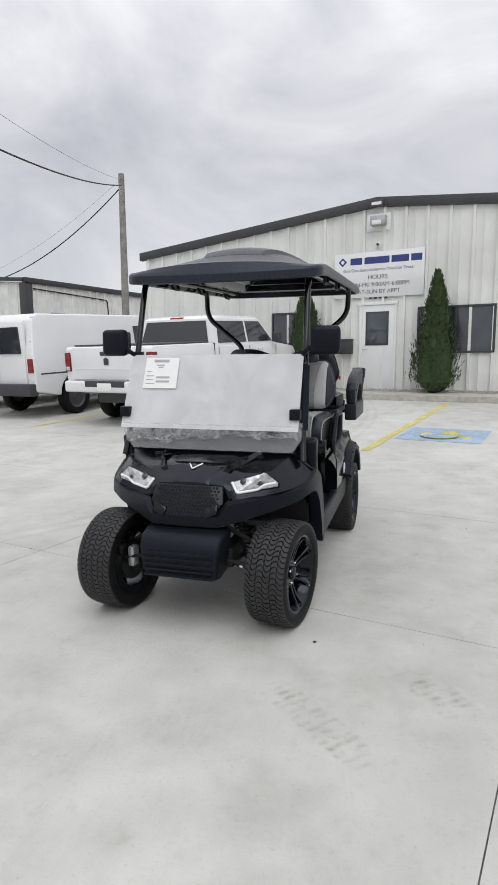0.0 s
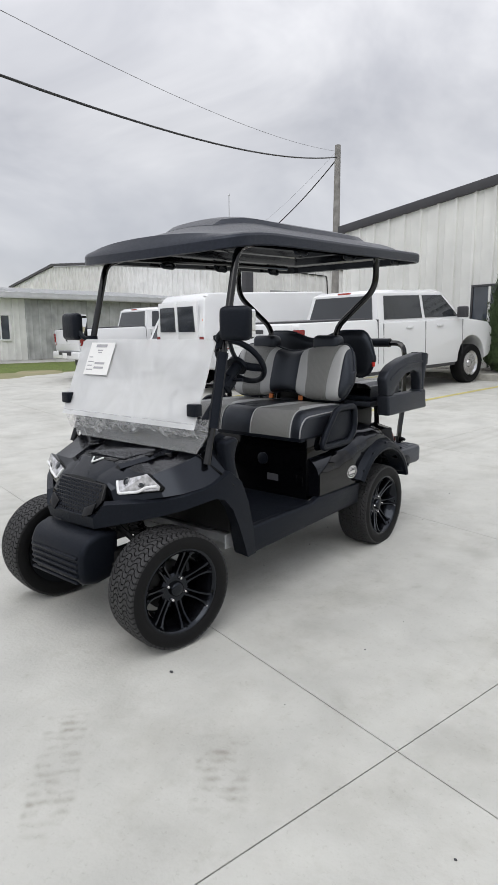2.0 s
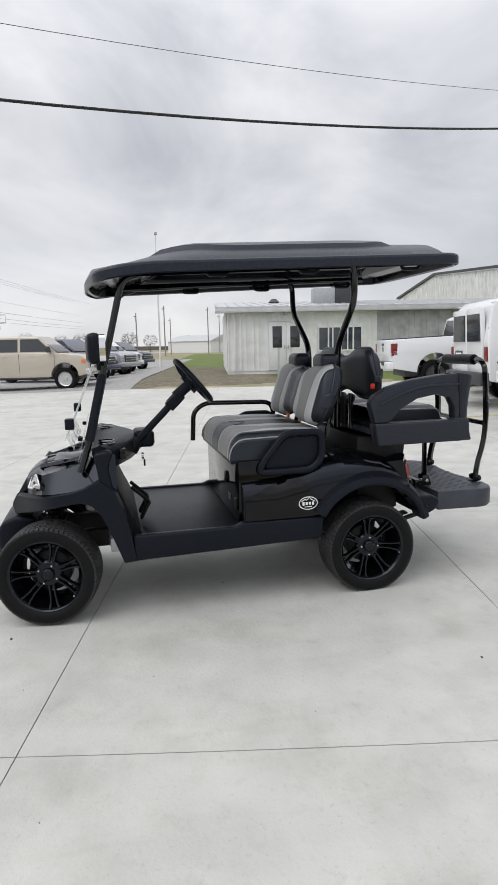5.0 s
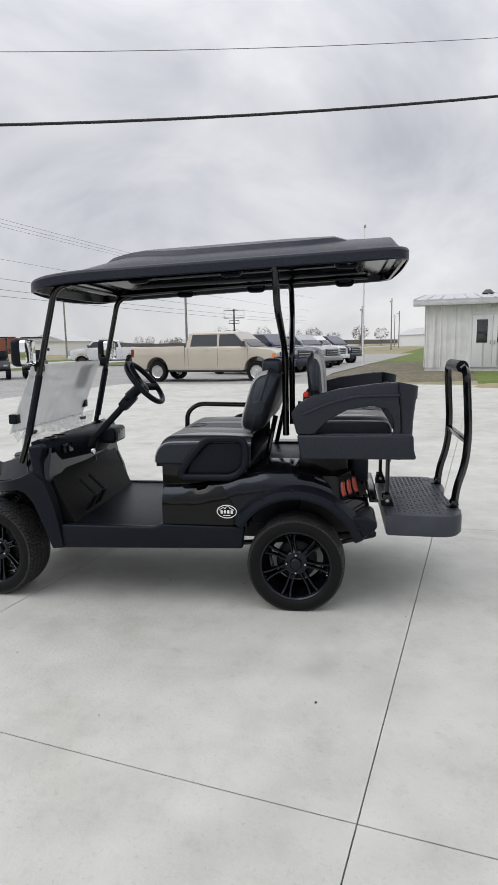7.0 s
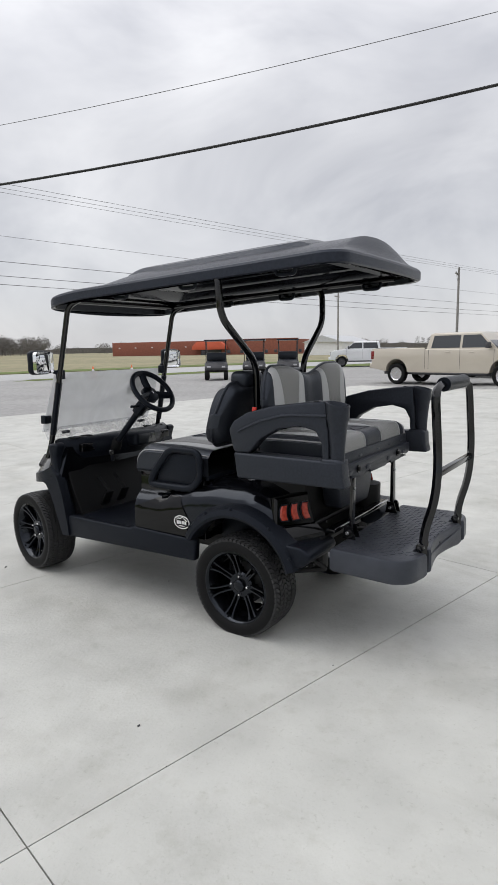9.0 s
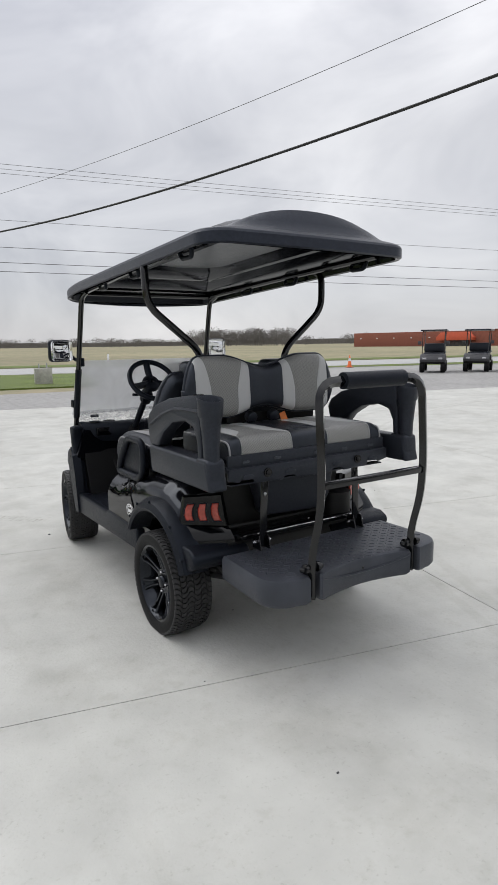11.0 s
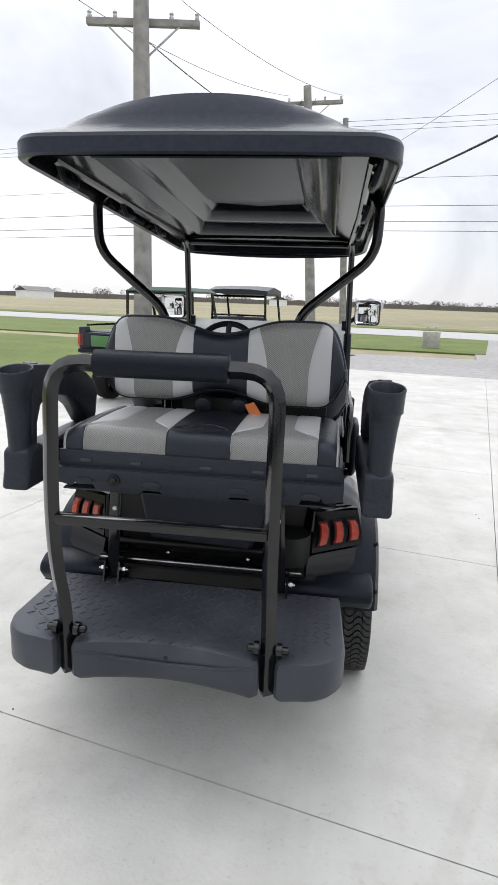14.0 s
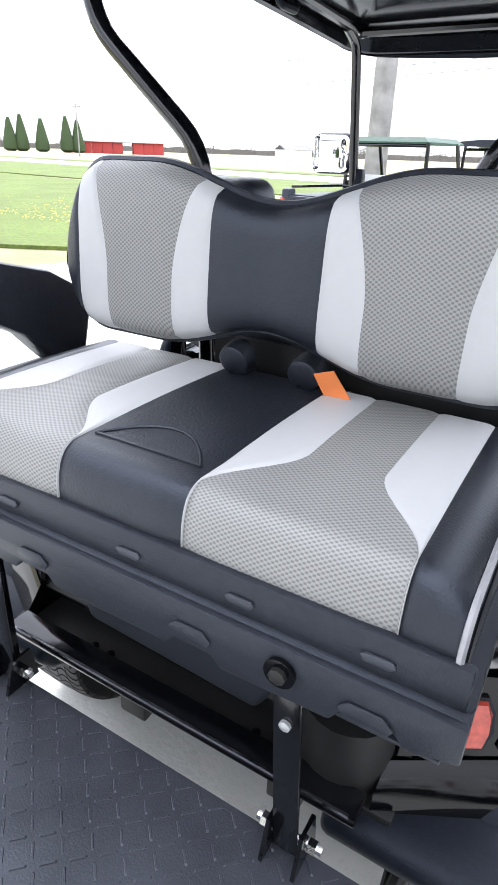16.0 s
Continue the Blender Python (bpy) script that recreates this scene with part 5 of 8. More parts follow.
def stripe_bounds(hw, k1, k2, k3, k4, flare, back_in=1.0):
    """Edges of the strips from one side to the other; flare(w) widens the woven inserts."""
    c = lambda v: (lambda w: v)
    right = [lambda w: hw, lambda w: k1, lambda w: min(k1 - .0006, k2 + flare(w)), lambda w: max(k4 + .0006, k3 - flare(w) * back_in), lambda w: k4]
    left = [(lambda g: (lambda w: -g(w)))(g) for g in right]
    return left + right[::-1]


def back_rest(name, parent, m, hw, zb, zt, hump, lean, facing, label, fat=1.0):
    """A two-lobed bench back. Local y is its front when facing is 1."""
    root = thing(name)
    root.parent, root.matrix_local = parent, m
    tagged(root, label)
    def edge(x):
        e = max(0.0, (abs(x) - (hw - .12)) / .12)
        return min(1, e) ** 2.2
    def top(x):
        dip = (.5 + .5 * math.cos(math.pi * min(1, abs(x) / (hw * .56)))) ** 1.1
        return zt - hump * dip - .16 * edge(x) ** 1.6
    def bot(x):
        dip = (.5 + .5 * math.cos(math.pi * min(1, abs(x) / (hw * .52)))) ** 1.1
        return zb + .045 * dip + .10 * edge(x) ** 1.6
    def front(x, w, lift):
        z0, z1 = bot(x), top(x)
        z = z0 + (z1 - z0) * w
        puff = (max(0, 1 - abs(2 * w - 1) ** 5)) ** .5 * (1 - .75 * edge(x)) ** .5
        lobes = .012 * (1 - min(1, abs(abs(x) - hw * .52) / (hw * .5)) ** 2)
        y = facing * (.022 + .038 * puff * fat + lobes + lift) - lean * (z - zb)
        return (x, y, z)
    fl = lambda w: .040 * max(0, (w - .40) / .60) ** 1.5 - .006
    pad(name, front, M_weave if facing > 0 else M_weave_front, stripe_bounds(hw, hw * .89, hw * .73, hw * .375, hw * .225, fl, 1.0), STRIPES, root, .1)
    def back(a, w):
        x = -hw + 2 * hw * a
        z0, z1 = bot(x), top(x)
        z = z0 + (z1 - z0) * w
        puff = (max(0, 1 - abs(2 * w - 1) ** 6)) ** .5 * (1 - .8 * edge(x)) ** .5
        return (x, facing * (.016 - .034 * puff * fat) - lean * (z - zb), z)
    for e in (0, 1):
        x = -hw + 2 * hw * e
        part("bolster", sheet(lambda a, w: tuple(Vector(front(x, w, 0)).lerp(Vector(back(e, w)), a) + Vector(((2 * e - 1) * .012 * math.sin(a * math.pi), 0, 0))), 6, 14), M_vinyl, root, smooth=70)
    part("shell", sheet(back, 40, 14), M_vinyl, root, "black moulded seat back shell", smooth=70)
    rim = []
    for k in range(81):
        x = -hw + 2 * hw * k / 80
        rim.append((x, facing * .020 - lean * (top(x) - zb), top(x)))
    for k in range(81):
        x = hw - 2 * hw * k / 80
        rim.append((x, facing * .020 - lean * (bot(x) - zb), bot(x)))
    part("piping", tube(rim, .0085, 8, closed=True), M_vinyl, root)
    return root


def cushion(name, parent, m, hw, y_front, y_back, z0, z1, facing, label, roll=.055, bend=.65):
    """A bench cushion; its front edge rolls down. facing -1: the front is towards -y."""
    root = thing(name)
    root.parent, root.matrix_local = parent, m
    tagged(root, label)
    depth = abs(y_back - y_front)
    H = z1 - z0
    def top(x, w, lift):
        e = min(1, max(0.0, (abs(x) - (hw - .07)) / .07))
        # w: 0 at the lower front edge, 1 at the back
        if w < .34:
            t = w / .34
            a = t * math.pi / 2
            d, z = roll * (1 - max(0, math.cos(a)) ** bend), H * .98 * math.sin(a) ** bend
        else:
            t = (w - .34) / .66
            d, z = roll + (depth - roll) * t, H * (.98 + .04 * math.sin(t * math.pi) - .03 * t)
        z = z * (1 - .30 * e ** 2.5) + lift * .8
        y = y_front - facing * 0 + (d if y_back > y_front else -d)
        y += (lift if y_back < y_front else -lift) * (1 if w < .3 else 0)
        return (x, y, z0 + z)
    fl = lambda w: .085 * step01(.56, .30, w)
    pad(name, top, M_weave if facing > 0 else M_weave_front, stripe_bounds(hw, hw * .845, hw * .655, hw * .42, hw * .235, fl), STRIPES, root, .1, nv=40)
    # stitched seam over the centre panel
    seam = [Vector(top(x, .36 + .12 * (1 - (x / (hw * .2)) ** 2), .0012)) for x in [hw * .2 * (k / 10 - 1) for k in range(21)]]
    part("seam", tube(seam, .0022, 5), M_vinyl, root)
    part("seam", tube([Vector(top(x, .36, .0012)) for x in [hw * .2 * (k / 10 - 1) for k in range(21)]], .0022, 5), M_vinyl, root)
    for s in (1, -1):
        pts = [Vector(top(s * hw, w / 16, 0)) for w in range(17)]
        b = bmesh.new()
        vs = [b.verts.new(p) for p in pts]
        lo = [b.verts.new((p.x, p.y, z0)) for p in pts]
        for k in range(16):
            b.faces.new((vs[k], vs[k + 1], lo[k + 1], lo[k]))
        part("cheek", b, M_vinyl, root, smooth=70)
        part("piping", tube([Vector(top(s * hw * .985, w / 20, .002)) for w in range(21)], .0045, 6), M_pipe, root)
    part("seat_board", box(-hw, hw, min(y_front, y_back) + .004, max(y_front, y_back), z0 - .022, z0 + .004, .004), M_plastic, root)
    return root


cushion("front_seat", cart, Matrix(), .485, .095, .64, .805, .955, -1, "black and grey striped front bench cushion", .10, .9)
fb = back_rest("front_backrest", cart, pose(0, .655, 0), .475, .965, 1.315, .045, -.30, -1, "black and grey striped front bench back", 2.0)
for s in (1, -1):
    hr = box(s * .25 - .095, s * .25 + .095, .685, .80, 1.275, 1.375, .035, 4)
    part("headrest", hr, M_vinyl, fb, "small black vinyl headrest").matrix_local = Matrix.Translation((0, -.655, 0))
    part("backrest_bracket", tube([(s * .30, .70, .78), (s * .30, .76, 1.05)], .014, 8), M_steel, cart)
    # hip arm beside the cushion: a padded loop with a sunk panel
    loop = rounded([(.528, .42, .735), (.528, .245, .735), (.528, .275, .80), (.528, .40, .948), (.528, .612, .948), (.528, .615, .80), (.528, .55, .735), (.528, .42, .735)], .05, 6)
    ar = part("hip_arm", mirror_x(tube(loop, .0185, 10, flat=1.15), s), M_plastic, cart, "black moulded hip restraint loop")
    part("sunk_panel", mirror_x(prism([(.285, .75), (.31, .82), (.41, .925), (.60, .925), (.60, .80), (.55, .75)], .492, .520, "x", .006), s), M_plastic, ar)
part("grab_handle", tube([(-.50, .62, .80), (-.50, .62, 1.03), (-.50, .12, 1.04), (-.50, .04, .98), (-.50, .03, .78)], .017, 10, .08), M_steel, cart, "black tubular side grab handle")

cushion("rear_seat", cart, Matrix(), .452, 1.392, .955, .962, 1.060, 1, "black and grey striped rear bench cushion")
back_rest("rear_backrest", cart, pose(0, .975, 0), .457, 1.100, 1.402, .055, .08, 1, "black and grey striped rear bench back")
# rear seat frame, lip and buckles
fr = part("rear_seat_frame", box(-.47, .47, .92, 1.40, .905, .935, .006), M_frameplastic, cart, "black rear seat base frame")
part("lip", box(-.462, .462, 1.388, 1.402, .920, .980, .003), M_frameplastic, fr)
# stepped beam under the lip, its lower edge notched
NOTCH = [(-.47, .875), (-.415, .862), (-.40, .878), (-.345, .878), (-.33, .852), (-.185, .846), (-.17, .862), (-.115, .862), (-.10, .846), (.10, .846), (.115, .862), (.17, .862), (.185, .846), (.33, .852), (.345, .878), (.40, .878), (.415, .862), (.47, .875)]
part("beam", prism([(-.47, .925), (.47, .925)] + NOTCH[::-1], 1.405, 1.421, "y", .003), M_frameplastic, fr)
part("beam_shelf", prism([(1.38, .928), (1.404, .928), (1.421, .920), (1.405, .908), (1.38, .908)], -.47, .47, "x", .003), M_frameplastic, fr)
part("beam_flange", box(-.45, .45, 1.36, 1.406, .846, .852, .001), M_frameplastic, fr)
for x in (-.37, -.14, .14, .37):
    part("notch_tab", prism([(x - .032, .883), (x - .02, .895), (x + .02, .895), (x + .032, .883), (x + .026, .872), (x - .026, .872)], 1.4215, 1.425, "y", .002), M_frameplastic, fr)
for x in (-.37, -.20, -.03, .20, .37):
    part("slot", prism([(x - .02, .948), (x - .014, .942), (x + .016, .942), (x + .02, .950), (x + .014, .954), (x - .016, .954)], 1.4025, 1.406, "y", .001), M_step, fr)
for s in (1, -1):
    part("bracket_plate", lathe([(.020, 0), (.020, .006)], 16, "y"), M_gloss, fr).matrix_local = Matrix.Translation((s * .268, 1.422, .892))
    part("bracket_bolt", lathe([(.011, 0), (.011, .010), (.006, .013)], 8, "y"), M_chassis, fr).matrix_local = Matrix.Translation((s * .268, 1.424, .892))
    st = part("seat_strut", prism([(s * .268 - .019, .885), (s * .268 + .019, .885), (s * .285 + .019, .545), (s * .285 - .019, .545)], 1.398, 1.404, "y", .001), M_steel, cart, "flat black strut from seat to step")
    part("side_flange", prism([(1.382, .885), (1.398, .885), (1.398, .545), (1.382, .545)], s * .275 - .003, s * .275 + .003, "x"), M_steel, st)
    part("strut_bolt", lathe([(.008, 0), (.008, .005), (.004, .007)], 8, "y"), M_metal, st).matrix_local = Matrix.Translation((s * .272, 1.405, .79))
    part("strut_foot", prism([(1.36, .535), (1.43, .535), (1.41, .60), (1.37, .60)], s * .285 - .028, s * .285 - .022, "x"), M_steel, st)
    part("strut_foot", prism([(1.36, .535), (1.43, .535), (1.41, .60), (1.37, .60)], s * .285 + .022, s * .285 + .028, "x"), M_steel, st)
    part("pivot_bolt", tube([(s * .285 - .05, 1.392, .568), (s * .285 + .05, 1.392, .568)], .006, 8), M_chrome, st)
    for k in (-1, 1):
        part("pivot_nut", lathe([(.011, -.006), (.011, .006)], 6, "x"), M_chrome, st).matrix_local = Matrix.Translation((s * .285 + k * .036, 1.392, .568))
    part("back_bracket", box(s * .27 - .014, s * .27 + .014, .885, .905, .92, 1.13, .003), M_steel, cart)
    part("bracket_arm", tube([(s * .27, .90, 1.02), (s * .27, .97, .985)], .006, 8), M_steel, cart)
    bk = part("seat_belt_buckle", tube([(s * .065, .93, .965), (s * .066, .95, 1.03), (s * .07, .98, 1.075)], .025, 12, .03, flat=.75), M_plastic, cart, "black seat belt buckle with a round head")
    hd = lathe([(.029, -.02), (.031, .0), (.029, .016), (.022, .020)], 20, "y")
    part("buckle_head", hd, M_vinyl, bk).matrix_local = Matrix.Translation((s * .07, .982, 1.085)) @ pose(0, 0, 0, -15, 0, 0)
    part("belt", box(s * .065 - .018, s * .065 + .018, .915, .925, .90, 1.0, .003), M_vinyl, bk)
    part("belt_clip", box(s * .12 - .02, s * .12 + .02, .93, .955, .99, 1.05, .006), M_plastic, bk)
tag = part("belt_tag", prism([(-.022, -.032), (.020, -.026), (.018, .034), (-.018, .028)], -.001, .001, "y"), M_orangetag, cart, "orange belt tag")
tag.matrix_local = pose(-.125, .998, 1.072, -12, 28, 0)
for s in (1, -1):
    part("front_belt_tag", box(s * .12 - .015, s * .12 + .015, .61, .625, .955, .985, .003), M_orangetag, cart, "orange seat belt tag")
part("belt_red_latch", box(.468, .482, .93, .955, 1.17, 1.20, .003), M_redtag, cart, "red belt release")
part("gap_panel", box(-.40, .17, .895, .912, .93, 1.10, .006), M_chassis, cart)
# rear arm rests with cup holders
ARM = [(.87, 1.095), (.90, 1.14), (.98, 1.185), (1.12, 1.222), (1.30, 1.246), (1.412, 1.254), (1.418, 1.15), (1.425, 1.13), (1.43, .985), (1.395, .985), (1.39, 1.06), (1.36, 1.115), (1.28, 1.135), (1.16, 1.115), (1.06, 1.06), (.99, .985), (.90, .985)]
for s in (1, -1):
    ab = prism(ARM, .535, .606, "x", .012, 2)
    ar = part("rear_armrest", mirror_x(ab, s), M_frameplastic, cart, "black moulded arched armrest")
    part("base_panel", mirror_x(prism([(.90, .985), (1.475, .985), (1.51, .86), (.92, .855)], .522, .612, "x", .014, 3), s), M_frameplastic, ar)
    cp = lathe([(.033, -.255), (.035, -.19), (.040, -.125), (.0465, -.072), (.0525, -.064), (.0545, -.006), (.056, .002), (.054, .007), (.050, .006), (.046, -.004), (.039, -.095), (.012, -.098)], 28, "z")
    for v in cp.verts:
        v.co.z -= v.co.y * .20 * max(0, min(1, (v.co.z + .075) / .07))
    part("cup_holder", cp, M_frameplastic, ar, "flared open cup holder").matrix_local = Matrix.Translation((s * .570, 1.456, 1.237))
    part("cup_clamp", mirror_x(prism([(1.385, .995), (1.47, .995), (1.492, .985), (1.500, .862), (1.40, .856)], .524, .610, "x", .014, 3), s), M_frameplastic, ar)
    part("phone_slot", mirror_x(box(.55, .592, 1.345, 1.370, 1.244, 1.254, .003), s), M_gloss, ar)
    part("arm_groove", mirror_x(tube([(.606, .93, 1.09), (.606, 1.05, 1.145), (.606, 1.2, 1.185), (.606, 1.42, 1.19)], .008, 6, .05), s), M_frameplastic, ar)
# foot step with tread plate
def step_outline(o=0.0):
    """Rounded lobes beside the rail, slots for the rail's feet, a hollow rear edge between them."""
    half = [(.485 - o, 1.375 + o)]
    for k in range(9):
        a = math.pi / 2 * k / 8
        half.append((.375 + math.cos(a) * (.122 - o), 1.665 + math.sin(a) * (.122 - o)))
    half += [(RX + .030 + o, 1.797 - o), (RX + .022 + o, 1.785 - o), (RX + .022 + o, 1.728 - o), (RX - .022 - o, 1.728 - o), (RX - .022 - o, 1.788 - o), (RX - .032 - o, 1.797 - o),
             (.20, 1.785 - o), (.13, 1.771 - o), (.06, 1.761 - o), (0, 1.758 - o)]
    return half + [(-x, y) for x, y in half[-2::-1]]
RX = .286
stepb = loft([[(x, y, z) for x, y in step_outline(o)] for z, o in ((.415, .012), (.43, .0), (.515, .0), (.530, .006), (.534, .016))])
step = part("foot_step", stepb, M_step, cart, "black folding foot step with tread plate")
tp = bmesh.new()
for i in range(30):
    for j in range(14):
        x, y = -.445 + i * .0307, 1.40 + j * .0265
        if abs(x) > .40 and y > 1.68 or abs(abs(x) - RX) < .045 and y > 1.69:
            continue
        b = bmesh.new()
        bmesh.ops.create_cube(b, size=1)
        for v in b.verts:
            v.co = Vector((v.co.x * .027 * (1 - (v.co.z > 0) * .3), v.co.y * .0042 * (1 - (v.co.z > 0) * .4), v.co.z * .0026))
        b.transform(Matrix.Translation((x, y, .5345)) @ Matrix.Rotation(radians(45 if (i + j) % 2 else -45), 4, "Z"))
        merge_fast(tp, b)
part("tread_pattern", tp, M_step, step, smooth=0)
part("step_lip", tube([(-.25, 1.795, .512), (-.15, 1.777, .488), (0, 1.760, .474), (.15, 1.777, .488), (.25, 1.795, .512)], .004, 6, .05), M_step, step)
part("step_screw", lathe([(.006, 0), (.006, .004)], 8, "y"), M_chassis, step).matrix_local = Matrix.Translation((0, 1.757, .492))
# rear grab rail
part("grab_rail", tube([(RX, 1.765, .425), (RX, 1.765, .62), (RX, 1.815, .78), (RX, 1.825, .95), (RX, 1.80, 1.31), (-RX, 1.80, 1.31), (-RX, 1.825, .95), (-RX, 1.815, .78), (-RX, 1.765, .62), (-RX, 1.765, .425)], .0158, 16, .085, square=.85), M_steel, cart, "black square-tube rear grab rail")
part("rail_pad", tube([(.165, 1.802, 1.312), (-.165, 1.802, 1.312)], .034, 16), M_plastic, cart, "padded rubber grip on the rail")
part("rail_bar", box(-RX, RX, 1.805, 1.835, .893, .921, .004), M_steel, cart, "flat cross bar")
for s in (1, -1):
    for k in (-1, 1):
        part("rail_bolt", lathe([(.020, 0), (.020, .014), (.011, .016), (.011, .030), (.006, .034)], 12, "x"), M_steel, cart).matrix_local = Matrix.Translation((s * RX + k * .024, 1.762, .556)) @ Matrix.Diagonal((k, 1, 1, 1))
part("hitch_bar", box(-.36, .36, 1.290, 1.340, .566, .584, .003), M_steel, cart, "black flat cross bar")
part("hitch_edge", tube([(-.35, 1.338, .585), (.35, 1.338, .585)], .004, 6), M_chrome, cart)
for x in (-.2, -.16, .16, .2):
    part("hitch_bolt", lathe([(.008, 0), (.008, .006), (.004, .008)], 8, "z"), M_steel, cart).matrix_local = Matrix.Translation((x, 1.27, .552))
part("hitch_plate", box(-.40, .40, 1.16, 1.29, .53, .549, .003), M_chassis, cart)
part("cross_tube", tube([(-.40, 1.22, .60), (.40, 1.22, .60)], .012, 8), M_chassis, cart)
part("tow_socket", lathe([(.07, 0), (.075, .05), (.075, .14)], 20, "z"), M_chassis, cart).matrix_local = Matrix.Translation((-.30, 1.23, .55))
for s in (1, -1):
    part("apron_bolt", lathe([(.010, 0), (.010, .010), (.005, .013)], 8, "y"), M_chrome, cart).matrix_local = Matrix.Translation((s * .15, 1.178, .545))
for s in (1, -1):
    part("frame_arm", tube([(s * .44, 1.20, .46), (s * .42, 1.33, .40), (s * .40, 1.08, .33)], .014, 8, .03), M_chassis, cart)

# ---- roof ----
RY0, RY1, RHW, RC = -.56, 1.455, .570, .11


def roof_outline():
    """A rectangle with rounded corners, its front edge bowed forward."""
    pts = []
    for cx, cy, a0 in ((RHW - RC, RY1 - RC, 0), (-RHW + RC, RY1 - RC, 90), (-RHW + RC, RY0 + RC, 180), (RHW - RC, RY0 + RC, 270)):
        for k in range(9):
            a = radians(a0 + 90 * k / 8)
            pts.append((cx + math.cos(a) * RC, cy + math.sin(a) * RC))
    full = []
    for k, p in enumerate(pts):
        q = pts[(k + 1) % len(pts)]
        d = math.hypot(q[0] - p[0], q[1] - p[1])
        m = max(1, round(d / .045))
        full += [(p[0] + (q[0] - p[0]) * i / m, p[1] + (q[1] - p[1]) * i / m) for i in range(m)]
    return [(x, y - (.075 * (1 - (x / RHW) ** 2) if y < -.3 else 0) - (-.02 * (1 - (x / RHW) ** 2) if y > 1.3 else 0)) for x, y in full]


OUTLINE = roof_outline()
NA = len(OUTLINE)
RCY = (RY0 + RY1) / 2


def tilt(y):
    return 1.785 + (y - RY0) / (RY1 - RY0) * .075 - .03 * max(0, (-.2 - y) / .36) ** 2


def dome(x, y):
    """The raised middle of the roof, arched across, steep at the rear."""
    a = .03 + .094 * step01(-.52, .02, y)
    a *= (1 - .12 * step01(.8, 1.35, y)) * (1 - step01(1.385, 1.445, y))
    arc = max(0.0, 1 - (x / .430) ** 2)
    rim_ = .010 * step01(.52, .44, abs(x))
    return a * arc ** .80 + rim_


def roof_ring(f, z, domed=0.0):
    pts = []
    for x, y in OUTLINE:
        xx, yy = x * f, RCY + (y - RCY) * (1 - (1 - f) * (1 if f < .7 else .62))
        if f < .7:
            yy = RCY + (y - RCY) * f * .886 / .7 if f > 0 else RCY
        pts.append((xx, yy, tilt(yy) + z + (dome(xx, yy) * domed)))
    return pts


top_rings = [(.985, .0, 0), (1.0, .006, 0), (1.0, .047, 0), (.992, .058, 0), (.975, .064, .3), (.95, .064, 1), (.93, .064, 1)] + [(f, .064, 1) for f in (.91, .89, .87, .83, .79, .75, .70, .64, .57, .50, .42, .34, .26, .18, .10, .03)]
roofb = loft([roof_ring(*q) for q in top_rings], cap=False)
roofb.verts.ensure_lookup_table()
roofb.faces.new([v for v in roofb.verts][-NA:])
roof = part("roof", roofb, M_roofplastic, cart, "black moulded roof with a raised middle", smooth=22)
# a raised panel with crisp edges on the crown
panel = []
for k in range(23):
    y = -.27 + 1.42 * k / 22
    w = .17 + .13 * step01(-.3, .25, y) - .05 * step01(.9, 1.15, y)
    h = .020 * step01(-.27, -.20, y) * (1 - step01(1.09, 1.15, y))
    sec = [(-w - .022, y, tilt(y) + .060 + dome(w + .022, y))] + [(x, y, tilt(y) + .065 + dome(x, y) + h) for x in [w * (j / 5 - 1) for j in range(11)]] + [(w + .022, y, tilt(y) + .060 + dome(w + .022, y)), (0, y, tilt(y) + .068 + dome(w, y) * .7)]
    panel.append(sec)
part("raised_panel", loft(panel), M_roofplastic, roof, smooth=25)
def liner_ring(xh, y0, y1, r, z, bow):
    """A rounded rectangle under the roof, its front edge bowed with the rim."""
    pts = []
    for cx, cy, a0 in ((xh - r, y1 - r, 0), (-xh + r, y1 - r, 90), (-xh + r, y0 + r, 180), (xh - r, y0 + r, 270)):
        for k in range(7):
            a = radians(a0 + 15 * k)
            pts.append((cx + math.cos(a) * r, cy + math.sin(a) * r))
        if a0 in (0, 180):
            e = 1 if a0 == 0 else -1
            pts += [(e * (xh - r) * (1 - q / 4), y1 if a0 == 0 else y0) for q in range(1, 8)]
    return [(x, y - (.075 * bow * (1 - (x / RHW) ** 2) if y < -.1 else 0), tilt(y) + z) for x, y in pts]


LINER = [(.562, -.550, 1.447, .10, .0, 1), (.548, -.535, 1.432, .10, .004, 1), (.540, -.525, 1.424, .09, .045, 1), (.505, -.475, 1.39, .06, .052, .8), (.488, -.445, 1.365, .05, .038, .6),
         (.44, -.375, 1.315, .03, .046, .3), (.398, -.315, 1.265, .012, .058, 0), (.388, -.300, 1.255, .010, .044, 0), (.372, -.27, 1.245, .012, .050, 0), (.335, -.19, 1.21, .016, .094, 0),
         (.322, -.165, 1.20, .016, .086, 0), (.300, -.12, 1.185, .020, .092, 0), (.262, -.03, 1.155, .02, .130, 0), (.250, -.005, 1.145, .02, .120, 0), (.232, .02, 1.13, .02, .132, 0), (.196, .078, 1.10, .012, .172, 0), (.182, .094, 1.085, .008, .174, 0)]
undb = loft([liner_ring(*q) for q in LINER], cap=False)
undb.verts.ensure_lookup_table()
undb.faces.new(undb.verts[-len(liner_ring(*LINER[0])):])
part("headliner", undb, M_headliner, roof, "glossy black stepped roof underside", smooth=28)
